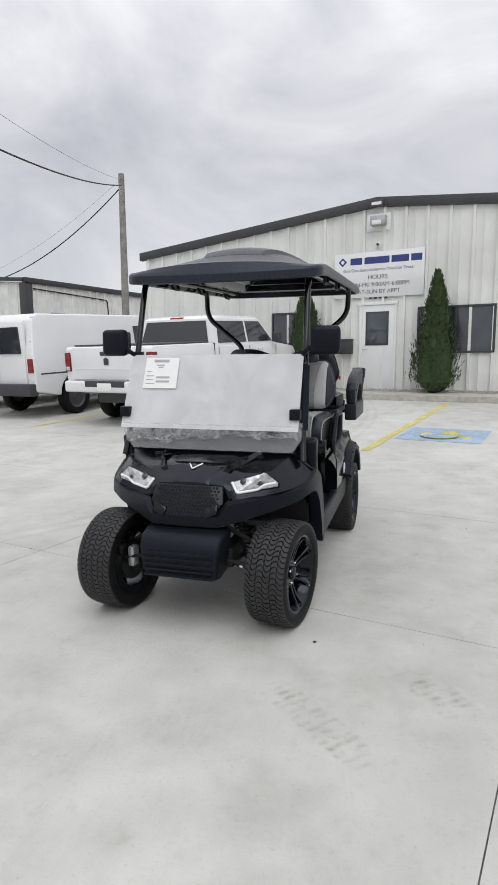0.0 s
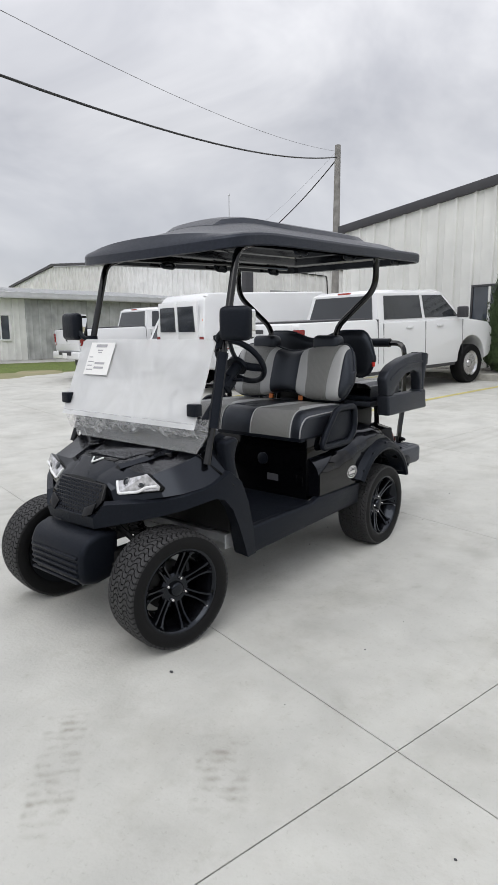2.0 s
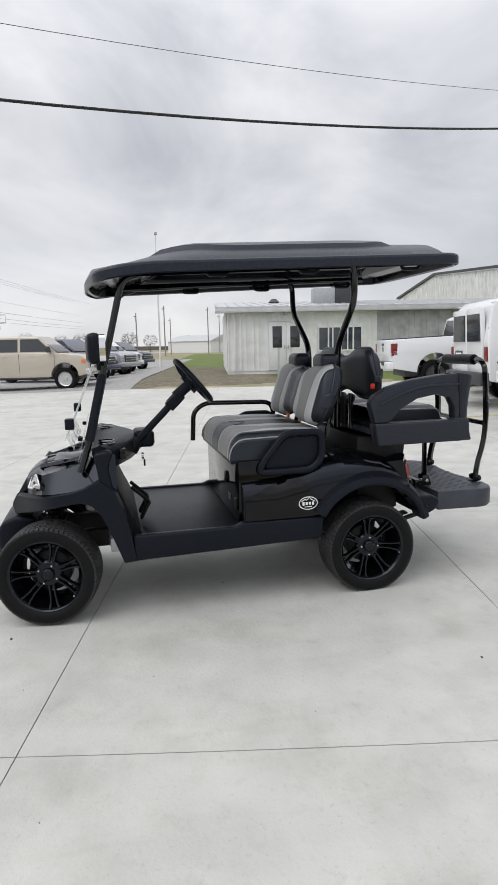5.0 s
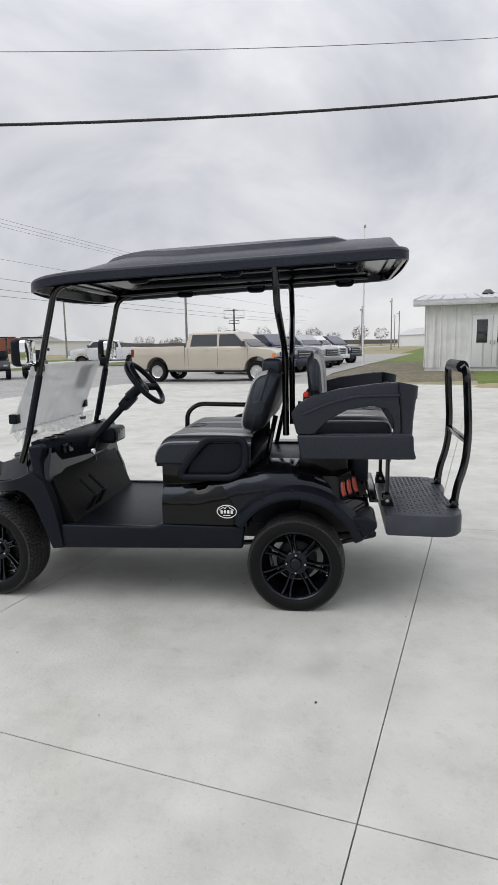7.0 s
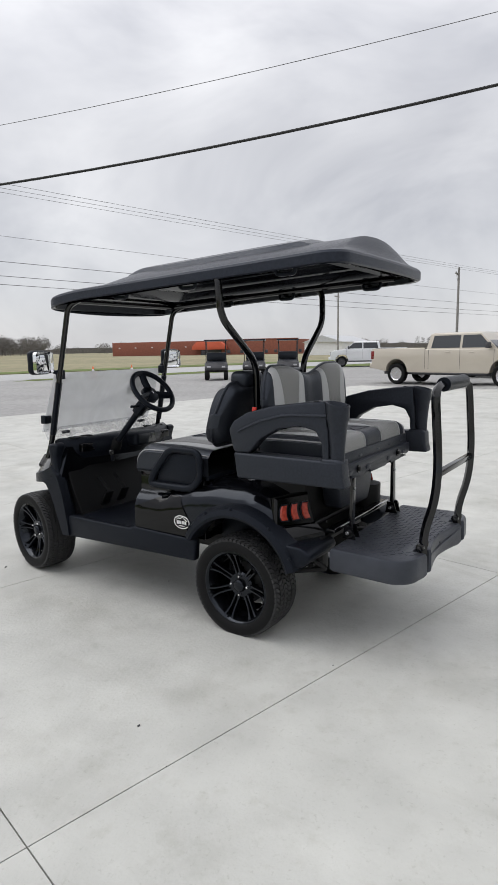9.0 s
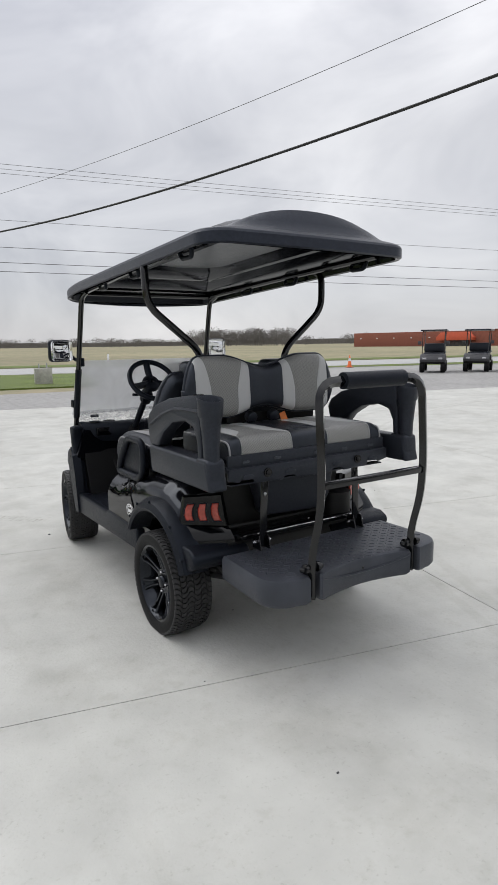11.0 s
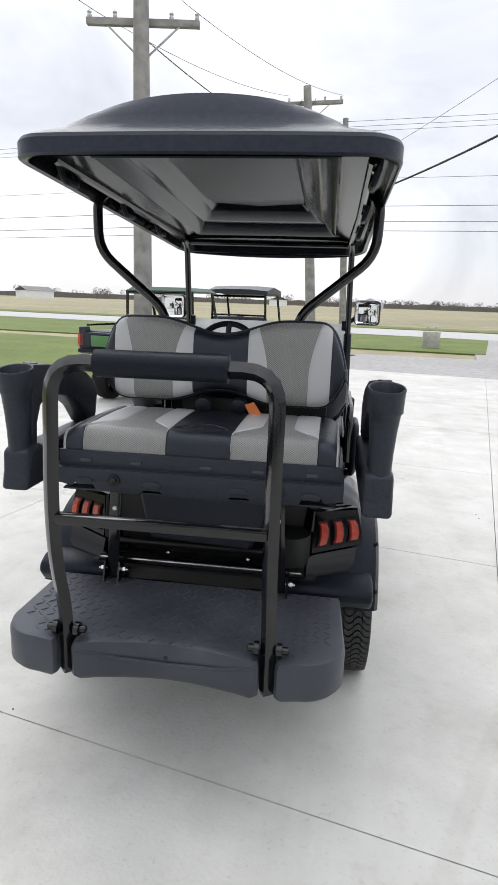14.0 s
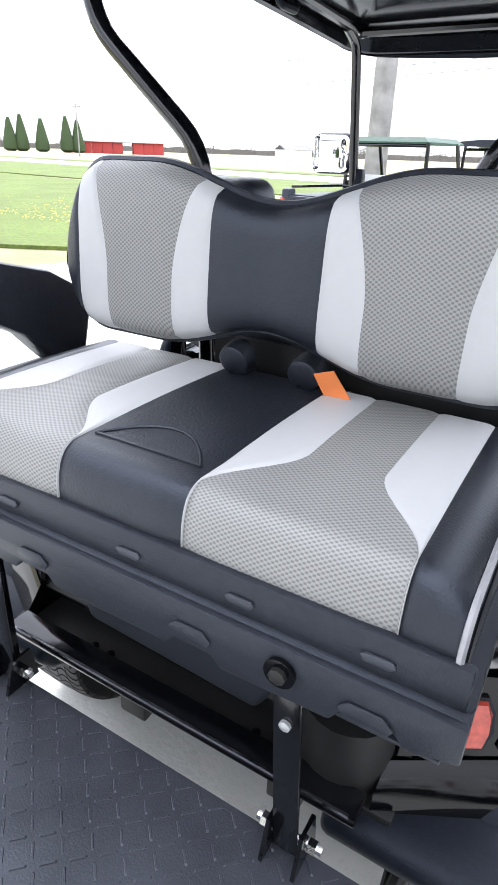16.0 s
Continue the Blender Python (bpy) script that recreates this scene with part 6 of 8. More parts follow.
for s in (1, -1):
    for y in (.05, .55, 1.15):
        gp = tube([(s * .515, y - .06, tilt(y) + .035), (s * .50, y - .05, tilt(y) - .012), (s * .50, y + .05, tilt(y) - .012), (s * .515, y + .06, tilt(y) + .035)], .011, 8, .02)
        part("roof_handle", gp, M_plastic, roof, "black grab handle under the roof rim")
    part("roof_rail", tube([(s * .47, -.45, tilt(-.45) + .03), (s * .49, .4, tilt(.4) + .03), (s * .49, 1.3, tilt(1.3) + .03)], .015, 8), M_steel, roof)
part("roof_front_bar", tube([(-.48, -.42, tilt(-.42) + .025), (.48, -.42, tilt(-.42) + .025)], .015, 8), M_steel, roof)

# ---- running gear ----
part("chassis_rail", box(-.22, -.15, -1.0, 1.2, .30, .40, .006), M_chassis, cart)
part("chassis_rail", box(.15, .22, -1.0, 1.2, .30, .40, .006), M_chassis, cart)
part("rear_axle", tube([(-.42, AXLE, WR), (.42, AXLE, WR)], .035, 12), M_chassis, cart)
part("motor", lathe([(.10, -.16), (.11, -.14), (.11, .14), (.10, .16)], 20, "x"), M_chassis, cart).matrix_local = Matrix.Translation((0, AXLE + .02, .32))
for s in (1, -1):
    part("lower_arm", tube([(s * .14, -AXLE - .08, .34), (s * .40, -AXLE, .24), (s * .14, -AXLE + .12, .34)], .016, 8), M_chassis, cart)
    part("upper_arm", tube([(s * .16, -AXLE - .05, .50), (s * .38, -AXLE, .36), (s * .16, -AXLE + .08, .50)], .014, 8), M_chassis, cart)
    part("tie_rod", tube([(s * .10, -AXLE - .12, .36), (s * .38, -AXLE - .10, .30)], .009, 8), M_chassis, cart)
    sp_ = [(s * (.20 + .09 * k / 120) + math.cos(k * .55) * .032, -AXLE + math.sin(k * .55) * .032, .56 - .22 * k / 120) for k in range(121)]
    part("coil_spring", tube(sp_, .006, 6), M_chassis, cart, "black coil spring over damper")
    part("damper", tube([(s * .19, -AXLE, .60), (s * .30, -AXLE, .30)], .018, 10), M_chassis, cart)
    part("leaf_spring", prism([(AXLE - .34, .30), (AXLE, .335), (AXLE + .34, .38), (AXLE + .34, .392), (AXLE, .355), (AXLE - .34, .312)], s * .36 - .025, s * .36 + .025, "x"), M_chassis, cart)
    part("rear_damper", tube([(s * .34, AXLE + .12, .30), (s * .32, AXLE + .16, .60)], .018, 10), M_chassis, cart)
part("cross_tray", box(-.50, .50, -.568, -.50, .352, .428, .006), M_metal, cart, "bare metal cross member")
part("tray_rib", box(-.50, .50, -.574, -.568, .386, .392, .002), M_metal, cart)
for s in (1, -1):
    part("tray_slot", box(s * .205 - .03, s * .205 + .03, -.573, -.567, .366, .380, .003), M_chassis, cart)
    part("hub_carrier", box(s * .375 - .03, s * .375 + .03, -AXLE - .05, -AXLE + .05, .20, .36, .02), M_chassis, cart)
    part("brake_caliper", box(s * .345 - .02, s * .345 + .02, -AXLE - .11, -AXLE - .04, .25, .36, .015), M_metal, cart, "grey brake caliper")
    part("shock_bolt", lathe([(.010, -.01), (.010, .01)], 8, "y"), M_chrome, cart).matrix_local = Matrix.Translation((s * .26, -AXLE - .09, .31))
part("reservoir", lathe([(.055, 0), (.06, .02), (.06, .10), (.05, .12)], 16, "z"), M_white, cart, "white plastic bottle").matrix_local = Matrix.Translation((-.2, -.66, .42))

# ---- parked vehicles; local +x is forward, origin on the ground at the rear bumper ----
def road_wheel(r, w, hub_mat, name="wheel"):
    """A wheel facing +y."""
    o = thing(name)
    part("tyre", lathe([(r * .66, w * .42), (r * .80, w * .5), (r * .95, w * .46), (r, w * .34), (r, -w * .34), (r * .95, -w * .46), (r * .66, -w * .42), (r * .66, w * .42)], 28, "y"), M_rubber, o)
    part("rim", lathe([(r * .66, w * .30), (r * .64, w * .42), (r * .58, w * .36), (r * .50, w * .22), (r * .22, w * .26), (r * .18, w * .36), (r * .06, w * .38)], 24, "y"), hub_mat, o)
    for k in range(8):
        a = 2 * math.pi * k / 8
        b = lathe([(r * .085, w * .24), (r * .085, w * .262)], 8, "y")
        part("hole", b, M_trim, o).matrix_local = Matrix.Translation((math.cos(a) * r * .42, 0, math.sin(a) * r * .42))
    return o


def slice_at(bm, axis, places):
    """Cuts a mesh across an axis, so that it bends in bands."""
    n = Vector((axis == "x", axis == "y", axis == "z"))
    for p in places:
        bmesh.ops.bisect_plane(bm, geom=bm.verts[:] + bm.edges[:] + bm.faces[:], plane_co=n * p, plane_no=n)
    return bm


def arch(cx, r, z0, n=10):
    return [(cx + math.cos(math.pi * (1 - k / n)) * r, z0 + math.sin(math.pi * (1 - k / n)) * r) for k in range(n + 1)]


def side_glass(parent, pts, hw, tumble, zb, mat, thick=.012):
    """Side panes on both flanks; pts are (x, z)."""
    for s in (1, -1):
        b = bmesh.new()
        q = []
        for off in (-.004, thick):
            q.append([Vector((x, s * (hw - (z - zb) * tumble + off), z)) for x, z in pts])
        part("side_window", loft(q), mat, parent)


def pickup(m, paint, L=6.0, W=2.0, wb=3.78, ra=1.25, bed=1.95, z_bed=1.42, z_belt=1.36, z_roof=1.95, z_hood=1.32, zb=.52, r=.41, four_doors=True, rim=None, label="", group="", brand_dark=True, bumper=None, cover=True):
    o = thing("pickup_truck", m, label, "pickup truck", group)
    hw = W / 2
    fa = ra + wb
    cab0, cab1 = bed + .12, fa - .42
    outline = [(.12, zb + .12), (.10, z_bed - .05), (.14, z_bed), (bed + .05, z_bed), (bed + .12, z_belt), (cab1 + .10, z_belt), (cab1 + .35, z_hood + .02), (L - .35, z_hood - .06), (L - .12, z_hood - .20), (L - .08, zb + .25), (L - .14, zb + .05)]
    low = arch(fa, r * 1.22, zb - .02)[::-1] + [(fa - r * 1.3, zb - .04), (ra + r * 1.3, zb - .04)] + arch(ra, r * 1.22, zb - .02)[::-1]
    b = slice_at(slice_at(prism(outline + low, -hw, hw, "y", .045, 3), "z", (z_belt - .25,)), "x", (bed, fa, L - .6, L - .35))
    for v in b.verts:
        if v.co.z > z_belt - .25:
            v.co.y *= 1 - .05 * (v.co.z - z_belt + .25)
        if v.co.x > L - .6:
            v.co.y *= 1 - .10 * ((v.co.x - L + .6) / .6) ** 2
    body = part("body", b, paint, o)
    # greenhouse
    zt = z_roof
    ring = lambda x0, x1, w, z: [(x0, -w, z), (x1, -w, z), (x1, w, z), (x0, w, z)]
    ws = .62
    g = loft([ring(cab0, cab1 + .18, hw - .05, z_belt - .02), ring(cab0 + .062, cab1 - .17, hw - .113, z_belt + (zt - z_belt) * .45), ring(cab0 + .12, cab1 - ws + .12, hw - .17, zt - .06), ring(cab0 + .22, cab1 - ws + .02, hw - .25, zt)])
    bmesh.ops.bevel(g, geom=[e for e in g.edges if e.calc_face_angle(0) > radians(35)], offset=.03, segments=2, profile=.5, affect="EDGES", clamp_overlap=True)
    cab = part("cab", g, paint, o)
    xs0, xs1 = cab0 + .14, cab1 - .05
    mid = (xs0 + xs1) / 2 + .05
    z0_, z1_ = z_belt + .05, zt - .11
    if four_doors:
        side_glass(cab, [(xs0 + .06, z0_), (mid - .05, z0_), (mid - .05, z1_), (xs0 + .14, z1_)], hw - .055, .20, z_belt, M_darkglass)
        side_glass(cab, [(mid + .05, z0_), (xs1 + .02, z0_), (xs1 - ws * .75, z1_), (mid + .05, z1_)], hw - .055, .20, z_belt, M_darkglass)
    else:
        side_glass(cab, [(xs0 + .3, z0_), (xs1 + .02, z0_), (xs1 - ws * .75, z1_), (xs0 + .34, z1_)], hw - .055, .20, z_belt, M_darkglass)
    part("rear_window", loft([[(cab0 + x + o_, y, z) for x, y, z in ((.005, -hw + .18, z_belt + .06), (.005, hw - .18, z_belt + .06), (.10, hw - .28, zt - .10), (.10, -hw + .28, zt - .10))] for o_ in (-.012, .03)]), M_darkglass, cab)
    part("windshield", loft([[(cab1 + .18 + x + o_, y, z) for x, y, z in ((-.04, -hw + .14, z_belt + .04), (-.04, hw - .14, z_belt + .04), (-.72, hw - .28, zt - .08), (-.72, -hw + .28, zt - .08))] for o_ in (.022, -.03)]), M_darkglass, cab)
    part("brake_lamp", box(cab0 + .13, cab0 + .19, -.16, .16, zt - .055, zt - .02, .008), M_redlens, cab)
    # bed opening and cover
    part("bed_floor", box(.22, bed, -hw + .12, hw - .12, z_bed + .002, z_bed + (.03 if cover else .006), .01), M_trim, o, "dark bed cover")
    tg = part("tailgate", box(.07, .12, -hw + .17, hw - .17, zb + .32, z_bed - .02, .015), paint, o)
    part("gate_handle", box(.055, .075, -.13, .13, z_bed - .16, z_bed - .09, .008), M_trim, tg)
    part("gate_crease", box(.062, .072, -hw + .25, hw - .25, zb + .50, zb + .515, .003), paint, tg)
    part("gate_emblem", prism([(-.05, z_bed - .32), (.05, z_bed - .32), (.055, z_bed - .22), (0, z_bed - .19), (-.055, z_bed - .22)], .058, .072, "x", .004), M_trim if brand_dark else M_chrome, tg)
    for s in (1, -1):
        tl = part("tail_light", box(.075, .24, s * (hw - .065) - .065, s * (hw - .065) + .064, z_bed - .44, z_bed - .10, .02), M_darkred, o, "dark red tail light")
        part("reverse_lamp", box(.070, .10, s * (hw - .07) - .045, s * (hw - .07) + .045, z_bed - .42, z_bed - .35, .008), M_lens, tl)
        part("headlight", box(L - .30, L - .085, s * (hw - .26) - .14, s * (hw - .26) + .14, z_hood - .36, z_hood - .18, .03), M_lens, o, "clear headlight")
        if paint is M_tan:
            part("marker_lamp", box(L - .42, L - .16, s * (hw - .075) - .05, s * (hw - .075) + .05, z_hood - .36, z_hood - .20, .02), M_orangetag, o, "amber corner lamp")
        for dx in ((mid - .35, mid + .62) if four_doors else (mid + .3,)):
            part("door_handle", box(dx - .25, dx - .06, s * (hw + .01) - .012, s * (hw + .01) + .012, z_belt - .13, z_belt - .09, .006), paint, o)
        for dx in ((xs0 - .02, mid, xs1 + .12) if four_doors else (xs0 + .2, xs1 + .12)):
            part("door_gap", box(dx - .006, dx + .006, s * (hw - .002) - .004, s * (hw - .002) + .004, zb + .10, z_belt - .02), M_trim, o)
        mi = part("mirror", box(xs1 - .12, xs1 + .02, s * (hw + .10) - .10, s * (hw + .10) + .10, z_belt + .02, z_belt + .24, .03), M_trim, o, "black door mirror")
        part("step_bar", tube([(ra + r * 1.4, s * (hw - .05), zb - .06), (fa - r * 1.4, s * (hw - .05), zb - .06)], .045, 8), M_trim, o)
    part("bed_gap", box(bed + .08, bed + .092, -hw - .002, hw + .002, zb + .1, z_bed), M_trim, o)
    bm_ = bumper or paint
    part("rear_bumper", box(-.02, .16, -hw + .04, hw - .04, zb + .10, zb + .30, .035, 3), bm_, o, "rear bumper")
    part("bumper_step", box(-.03, .05, -.45, .45, zb + .20, zb + .305, .01), M_trim, o)
    part("plate", box(-.035, -.02, -.16, .16, zb + .13, zb + .27, .006), M_paper, o, "plain licence plate")
    part("front_bumper", box(L - .20, L + .05, -hw + .05, hw - .05, zb + .02, zb + .25, .04, 3), M_chrome if rim is M_chrome else bm_, o)
    gr_ = part("grille", box(L - .12, L - .05, -hw + .40, hw - .40, zb + .28, z_hood - .16, .02), M_trim, o)
    for k in range(3):
        part("grille_bar", box(L - .06, L - .035, -hw + .42, hw - .42, zb + .34 + k * .12, zb + .375 + k * .12, .006), M_chrome, gr_)
    part("underbody", box(.5, L - .5, -hw + .35, hw - .35, zb - .14, zb + .1, .02), M_trim, o)
    w = road_wheel(r, .28, rim or M_metal)
    w.parent = o
    w.matrix_local = pose(ra, hw - .13, r)
    for x, y, a in ((ra, -hw + .13, 180), (fa, hw - .13, 0), (fa, -hw + .13, 180)):
        copy_thing(w, pose(x, y, r, 0, 0, a)).parent = o
    return o


def van(m, paint, label):
    L, W, H, zb, r = 5.5, 1.98, 2.08, .45, .37
    hw = W / 2
    ra, fa = 1.15, 4.65
    o = thing("cargo_van", m, label, "van")
    out = [(.06, zb + .1), (.04, 1.3), (.16, H - .12), (.30, H), (3.5, H), (3.72, H - .05), (4.55, 1.28), (5.25, 1.16), (L - .06, .98), (L - .02, zb + .1)]
    low = arch(fa, r * 1.2, zb - .02)[::-1] + [(fa - r * 1.3, zb - .03), (ra + r * 1.3, zb - .03)] + arch(ra, r * 1.2, zb - .02)[::-1]
    b = slice_at(slice_at(prism(out + low, -hw, hw, "y", .07, 4), "z", (1.2, 1.5, 1.8)), "x", (.5, 2.0, 3.4, 4.0, 4.6, 5.0))
    for v in b.verts:
        if v.co.z > 1.2:
            v.co.y *= 1 - .14 * (v.co.z - 1.2)
        if v.co.x > 4.6:
            v.co.y *= 1 - .12 * ((v.co.x - 4.6) / .9) ** 2
    part("body", b, paint, o)
    part("roof_gutter", tube([(.15, hw - .13, H - .07), (3.6, hw - .13, H - .07)], .012, 6), paint, o)
    part("roof_gutter", tube([(.15, -hw + .13, H - .07), (3.6, -hw + .13, H - .07)], .012, 6), paint, o)
    for s in (1, -1):
        dr = part("rear_door", box(.012, .075, min(s * .01, s * .78), max(s * .01, s * .78), zb + .18, 1.93, .02), paint, o, "white rear cargo door")
        gl = loft([[(x + o_, y, z) for x, y, z in ((.0, s * .08, 1.30), (.0, s * .70, 1.30), (.0, s * .66, 1.82), (.0, s * .08, 1.82))] for o_ in (-.012, .06)])
        part("pane", gl, M_darkglass, dr)
        part("tail_light", box(.02, .12, s * (hw - .10) - .07, s * (hw - .10) + .07, .92, 1.20, .015), M_darkred, o, "dark red tail light")
        part("marker", box(.08, .12, s * (hw - .10) - .02, s * (hw - .10) + .02, 1.42, 1.55, .008), M_orangetag, o)
        part("panel_crease", box(.5, 3.0, s * (hw - .012) - .006, s * (hw - .012) + .006, 1.20, 1.212, .003), paint, o)
        part("cargo_door_gap", box(2.95, 2.962, s * (hw - .006) - .004, s * (hw - .006) + .004, zb + .12, 1.15), M_trim, o)
        front = [(3.15, 1.34), (4.25, 1.34), (3.75, 1.83), (3.15, 1.83)]
        q = [[(x, s * (hw - .14 * (z - 1.2) * hw + e), z) for x, z in front] for e in (-.01, .014)]
        part("door_window", loft(q), M_darkglass, o)
        part("side_trim", box(.2, 4.2, s * (hw - .005) - .01, s * (hw - .005) + .012, .88, .91, .004), M_trim, o)
        part("mirror", box(3.95, 4.1, s * (hw + .12) - .10, s * (hw + .12) + .10, 1.32, 1.60, .03), M_trim, o)
    part("windshield", loft([[(x + o_, y, z + o_ * .8) for x, y, z in ((4.50, -.80, 1.33), (4.50, .80, 1.33), (3.80, .72, 1.98), (3.80, -.72, 1.98))] for o_ in (.012, -.05)]), M_darkglass, o)
    part("rear_bumper", box(-.10, .12, -hw + .02, hw - .02, zb + .02, zb + .26, .02), M_trim, o, "black steel step bumper")
    part("plate", box(-.005, .012, .28, .60, .92, 1.08, .006), M_paper, o, "plain licence plate")
    part("plate_frame", box(.0, .012, .24, .64, .88, 1.12, .006), M_trim, o)
    w = road_wheel(r, .25, M_trim)
    w.parent = o
    w.matrix_local = pose(ra, hw - .13, r)
    for x, y, a in ((ra, -hw + .13, 180), (fa, hw - .13, 0), (fa, -hw + .13, 180)):
        copy_thing(w, pose(x, y, r, 0, 0, a)).parent = o
    return o


def suv(m, paint, label):
    """A mid-size wagon with a raked rear window."""
    L, W, H, zb, r = 4.75, 1.86, 1.74, .42, .36
    hw = W / 2
    ra, fa = .95, 3.75
    o = thing("suv", m, label, "car", "vehicles in the lot")
    out = [(.08, zb + .08), (.03, .85), (.12, 1.05), (.42, H - .05), (.60, H), (2.7, H), (2.95, H - .06), (3.65, 1.10), (4.5, .98), (L - .05, .80), (L - .03, zb + .08)]
    low = arch(fa, r * 1.2, zb - .02)[::-1] + [(fa - r * 1.3, zb - .03), (ra + r * 1.3, zb - .03)] + arch(ra, r * 1.2, zb - .02)[::-1]
    b = slice_at(slice_at(prism(out + low, -hw, hw, "y", .06, 4), "z", (1.05, 1.4)), "x", (.3, 1.5, 2.6, 3.4))
    for v in b.verts:
        if v.co.z > 1.05:
            v.co.y *= 1 - .30 * (v.co.z - 1.05)
        if v.co.x < .3:
            v.co.y *= .97
    part("body", b, paint, o)
    part("rear_window", loft([[(.12 + (z - 1.05) * .455 + e, y, z) for y, z in ((-.72, 1.10), (.72, 1.10), (.62, 1.60), (-.62, 1.60))] for e in (-.012, .05)]), M_darkglass, o)
    for s in (1, -1):
        for x0, x1, c in ((.62, 1.30, .10), (1.40, 2.20, 0), (2.28, 3.20, -.45)):
            pts = [(x0 + max(c, 0) * 1.5, 1.10), (x1, 1.10), (x1 + min(c, 0), 1.60), (x0 + max(c, 0) * 3, 1.60)]
            part("side_window", loft([[(x, s * (hw * (1 - .30 * (z - 1.05)) + e), z) for x, z in pts] for e in (-.01, .012)]), M_darkglass, o)
        part("tail_light", box(.05, .22, s * (hw - .07) - .07, s * (hw - .07) + .06, .78, 1.06, .02), M_darkred, o, "dark red tail light")
        part("mirror", box(2.95, 3.1, s * (hw + .08) - .09, s * (hw + .08) + .09, 1.08, 1.24, .03), paint, o)
    part("rear_bumper", box(-.06, .14, -hw + .06, hw - .06, zb + .02, zb + .26, .04, 3), paint, o)
    part("bumper_strip", box(-.068, -.05, -hw + .12, hw - .12, zb + .22, zb + .25, .004), M_trim, o)
    part("plate", box(.005, .03, -.15, .15, .84, .98, .005), M_paper, o, "plain licence plate")
    w = road_wheel(r, .23, M_metal)
    w.parent = o
    w.matrix_local = pose(ra, hw - .12, r)
    for x, y, a in ((ra, -hw + .12, 180), (fa, hw - .12, 0), (fa, -hw + .12, 180)):
        copy_thing(w, pose(x, y, r, 0, 0, a)).parent = o
    return o


def park(u, v, heading):
    """Pose on the ground at lot (u, v); heading in degrees from the lot's u axis."""
    return LOT @ pose(u, v, rise(u, v) + .002, 0, 0, heading)


def park_rise(u, v, heading, ahead):
    """As park(), pitched to the slope between the rear and a point ahead."""
    d = Vector((math.cos(radians(heading)), math.sin(radians(heading))))
    z0, z1 = rise(u + d.x * 1.0, v + d.y * 1.0), rise(u + d.x * (ahead - 1), v + d.y * (ahead - 1))
    p = math.degrees(math.atan2(z1 - z0, ahead - 2))
    return LOT @ Matrix.Translation((u, v, z0 - (z1 - z0) / (ahead - 2) + .002)) @ pose(0, 0, 0, 0, 0, heading) @ pose(0, 0, 0, 0, -p, 0)


pickup(park_rise(-5.35, 4.55, 90, 6.0), M_carwhite, rim=M_chrome, label="white crew cab pickup parked nose to the shop", group="vehicles in the lot")
van(park_rise(-8.45, 4.85, 90, 5.5), M_carwhite, "white cargo van parked nose to the shed")
pickup(park_rise(-13.6, 4.3, 90, 5.8), M_carwhite, L=5.8, rim=M_trim, label="white pickup with black wheels parked beyond the van", group="vehicles in the lot")
pickup(park(-19.4, -11.9, 90), M_tan, L=6.6, wb=4.37, ra=1.3, bed=2.5, W=2.0, z_roof=1.98, rim=M_chrome, cover=False, label="champagne crew cab long-bed pickup parked on asphalt", group="trucks in the parking row")
pickup(park(-25.85, -11.5, 72), M_carblue, label="dark blue pickup parked in the row", rim=M_metal, group="trucks in the parking row")
pickup(park(-30.35, -11.3, 72), M_carsilver, label="silver pickup parked nose out in the row", rim=M_metal, group="trucks in the parking row")
pickup(park(-34.85, -11.85, 72), M_carwhite, label="white pickup parked in the row", rim=M_metal, group="trucks in the parking row")
pickup(park(-39.85, -11.9, 72), M_carblue, label="dark blue pickup at the end of the row", rim=M_metal, group="trucks in the parking row")
pickup(park(-38.5, -23.0, -52), M_carwhite, label="white pickup standing on the far apron", rim=M_trim)


suv(park_rise(-10.75, 5.75, 90, 4.7), M_carwhite, "white wagon parked close beside the cargo van")


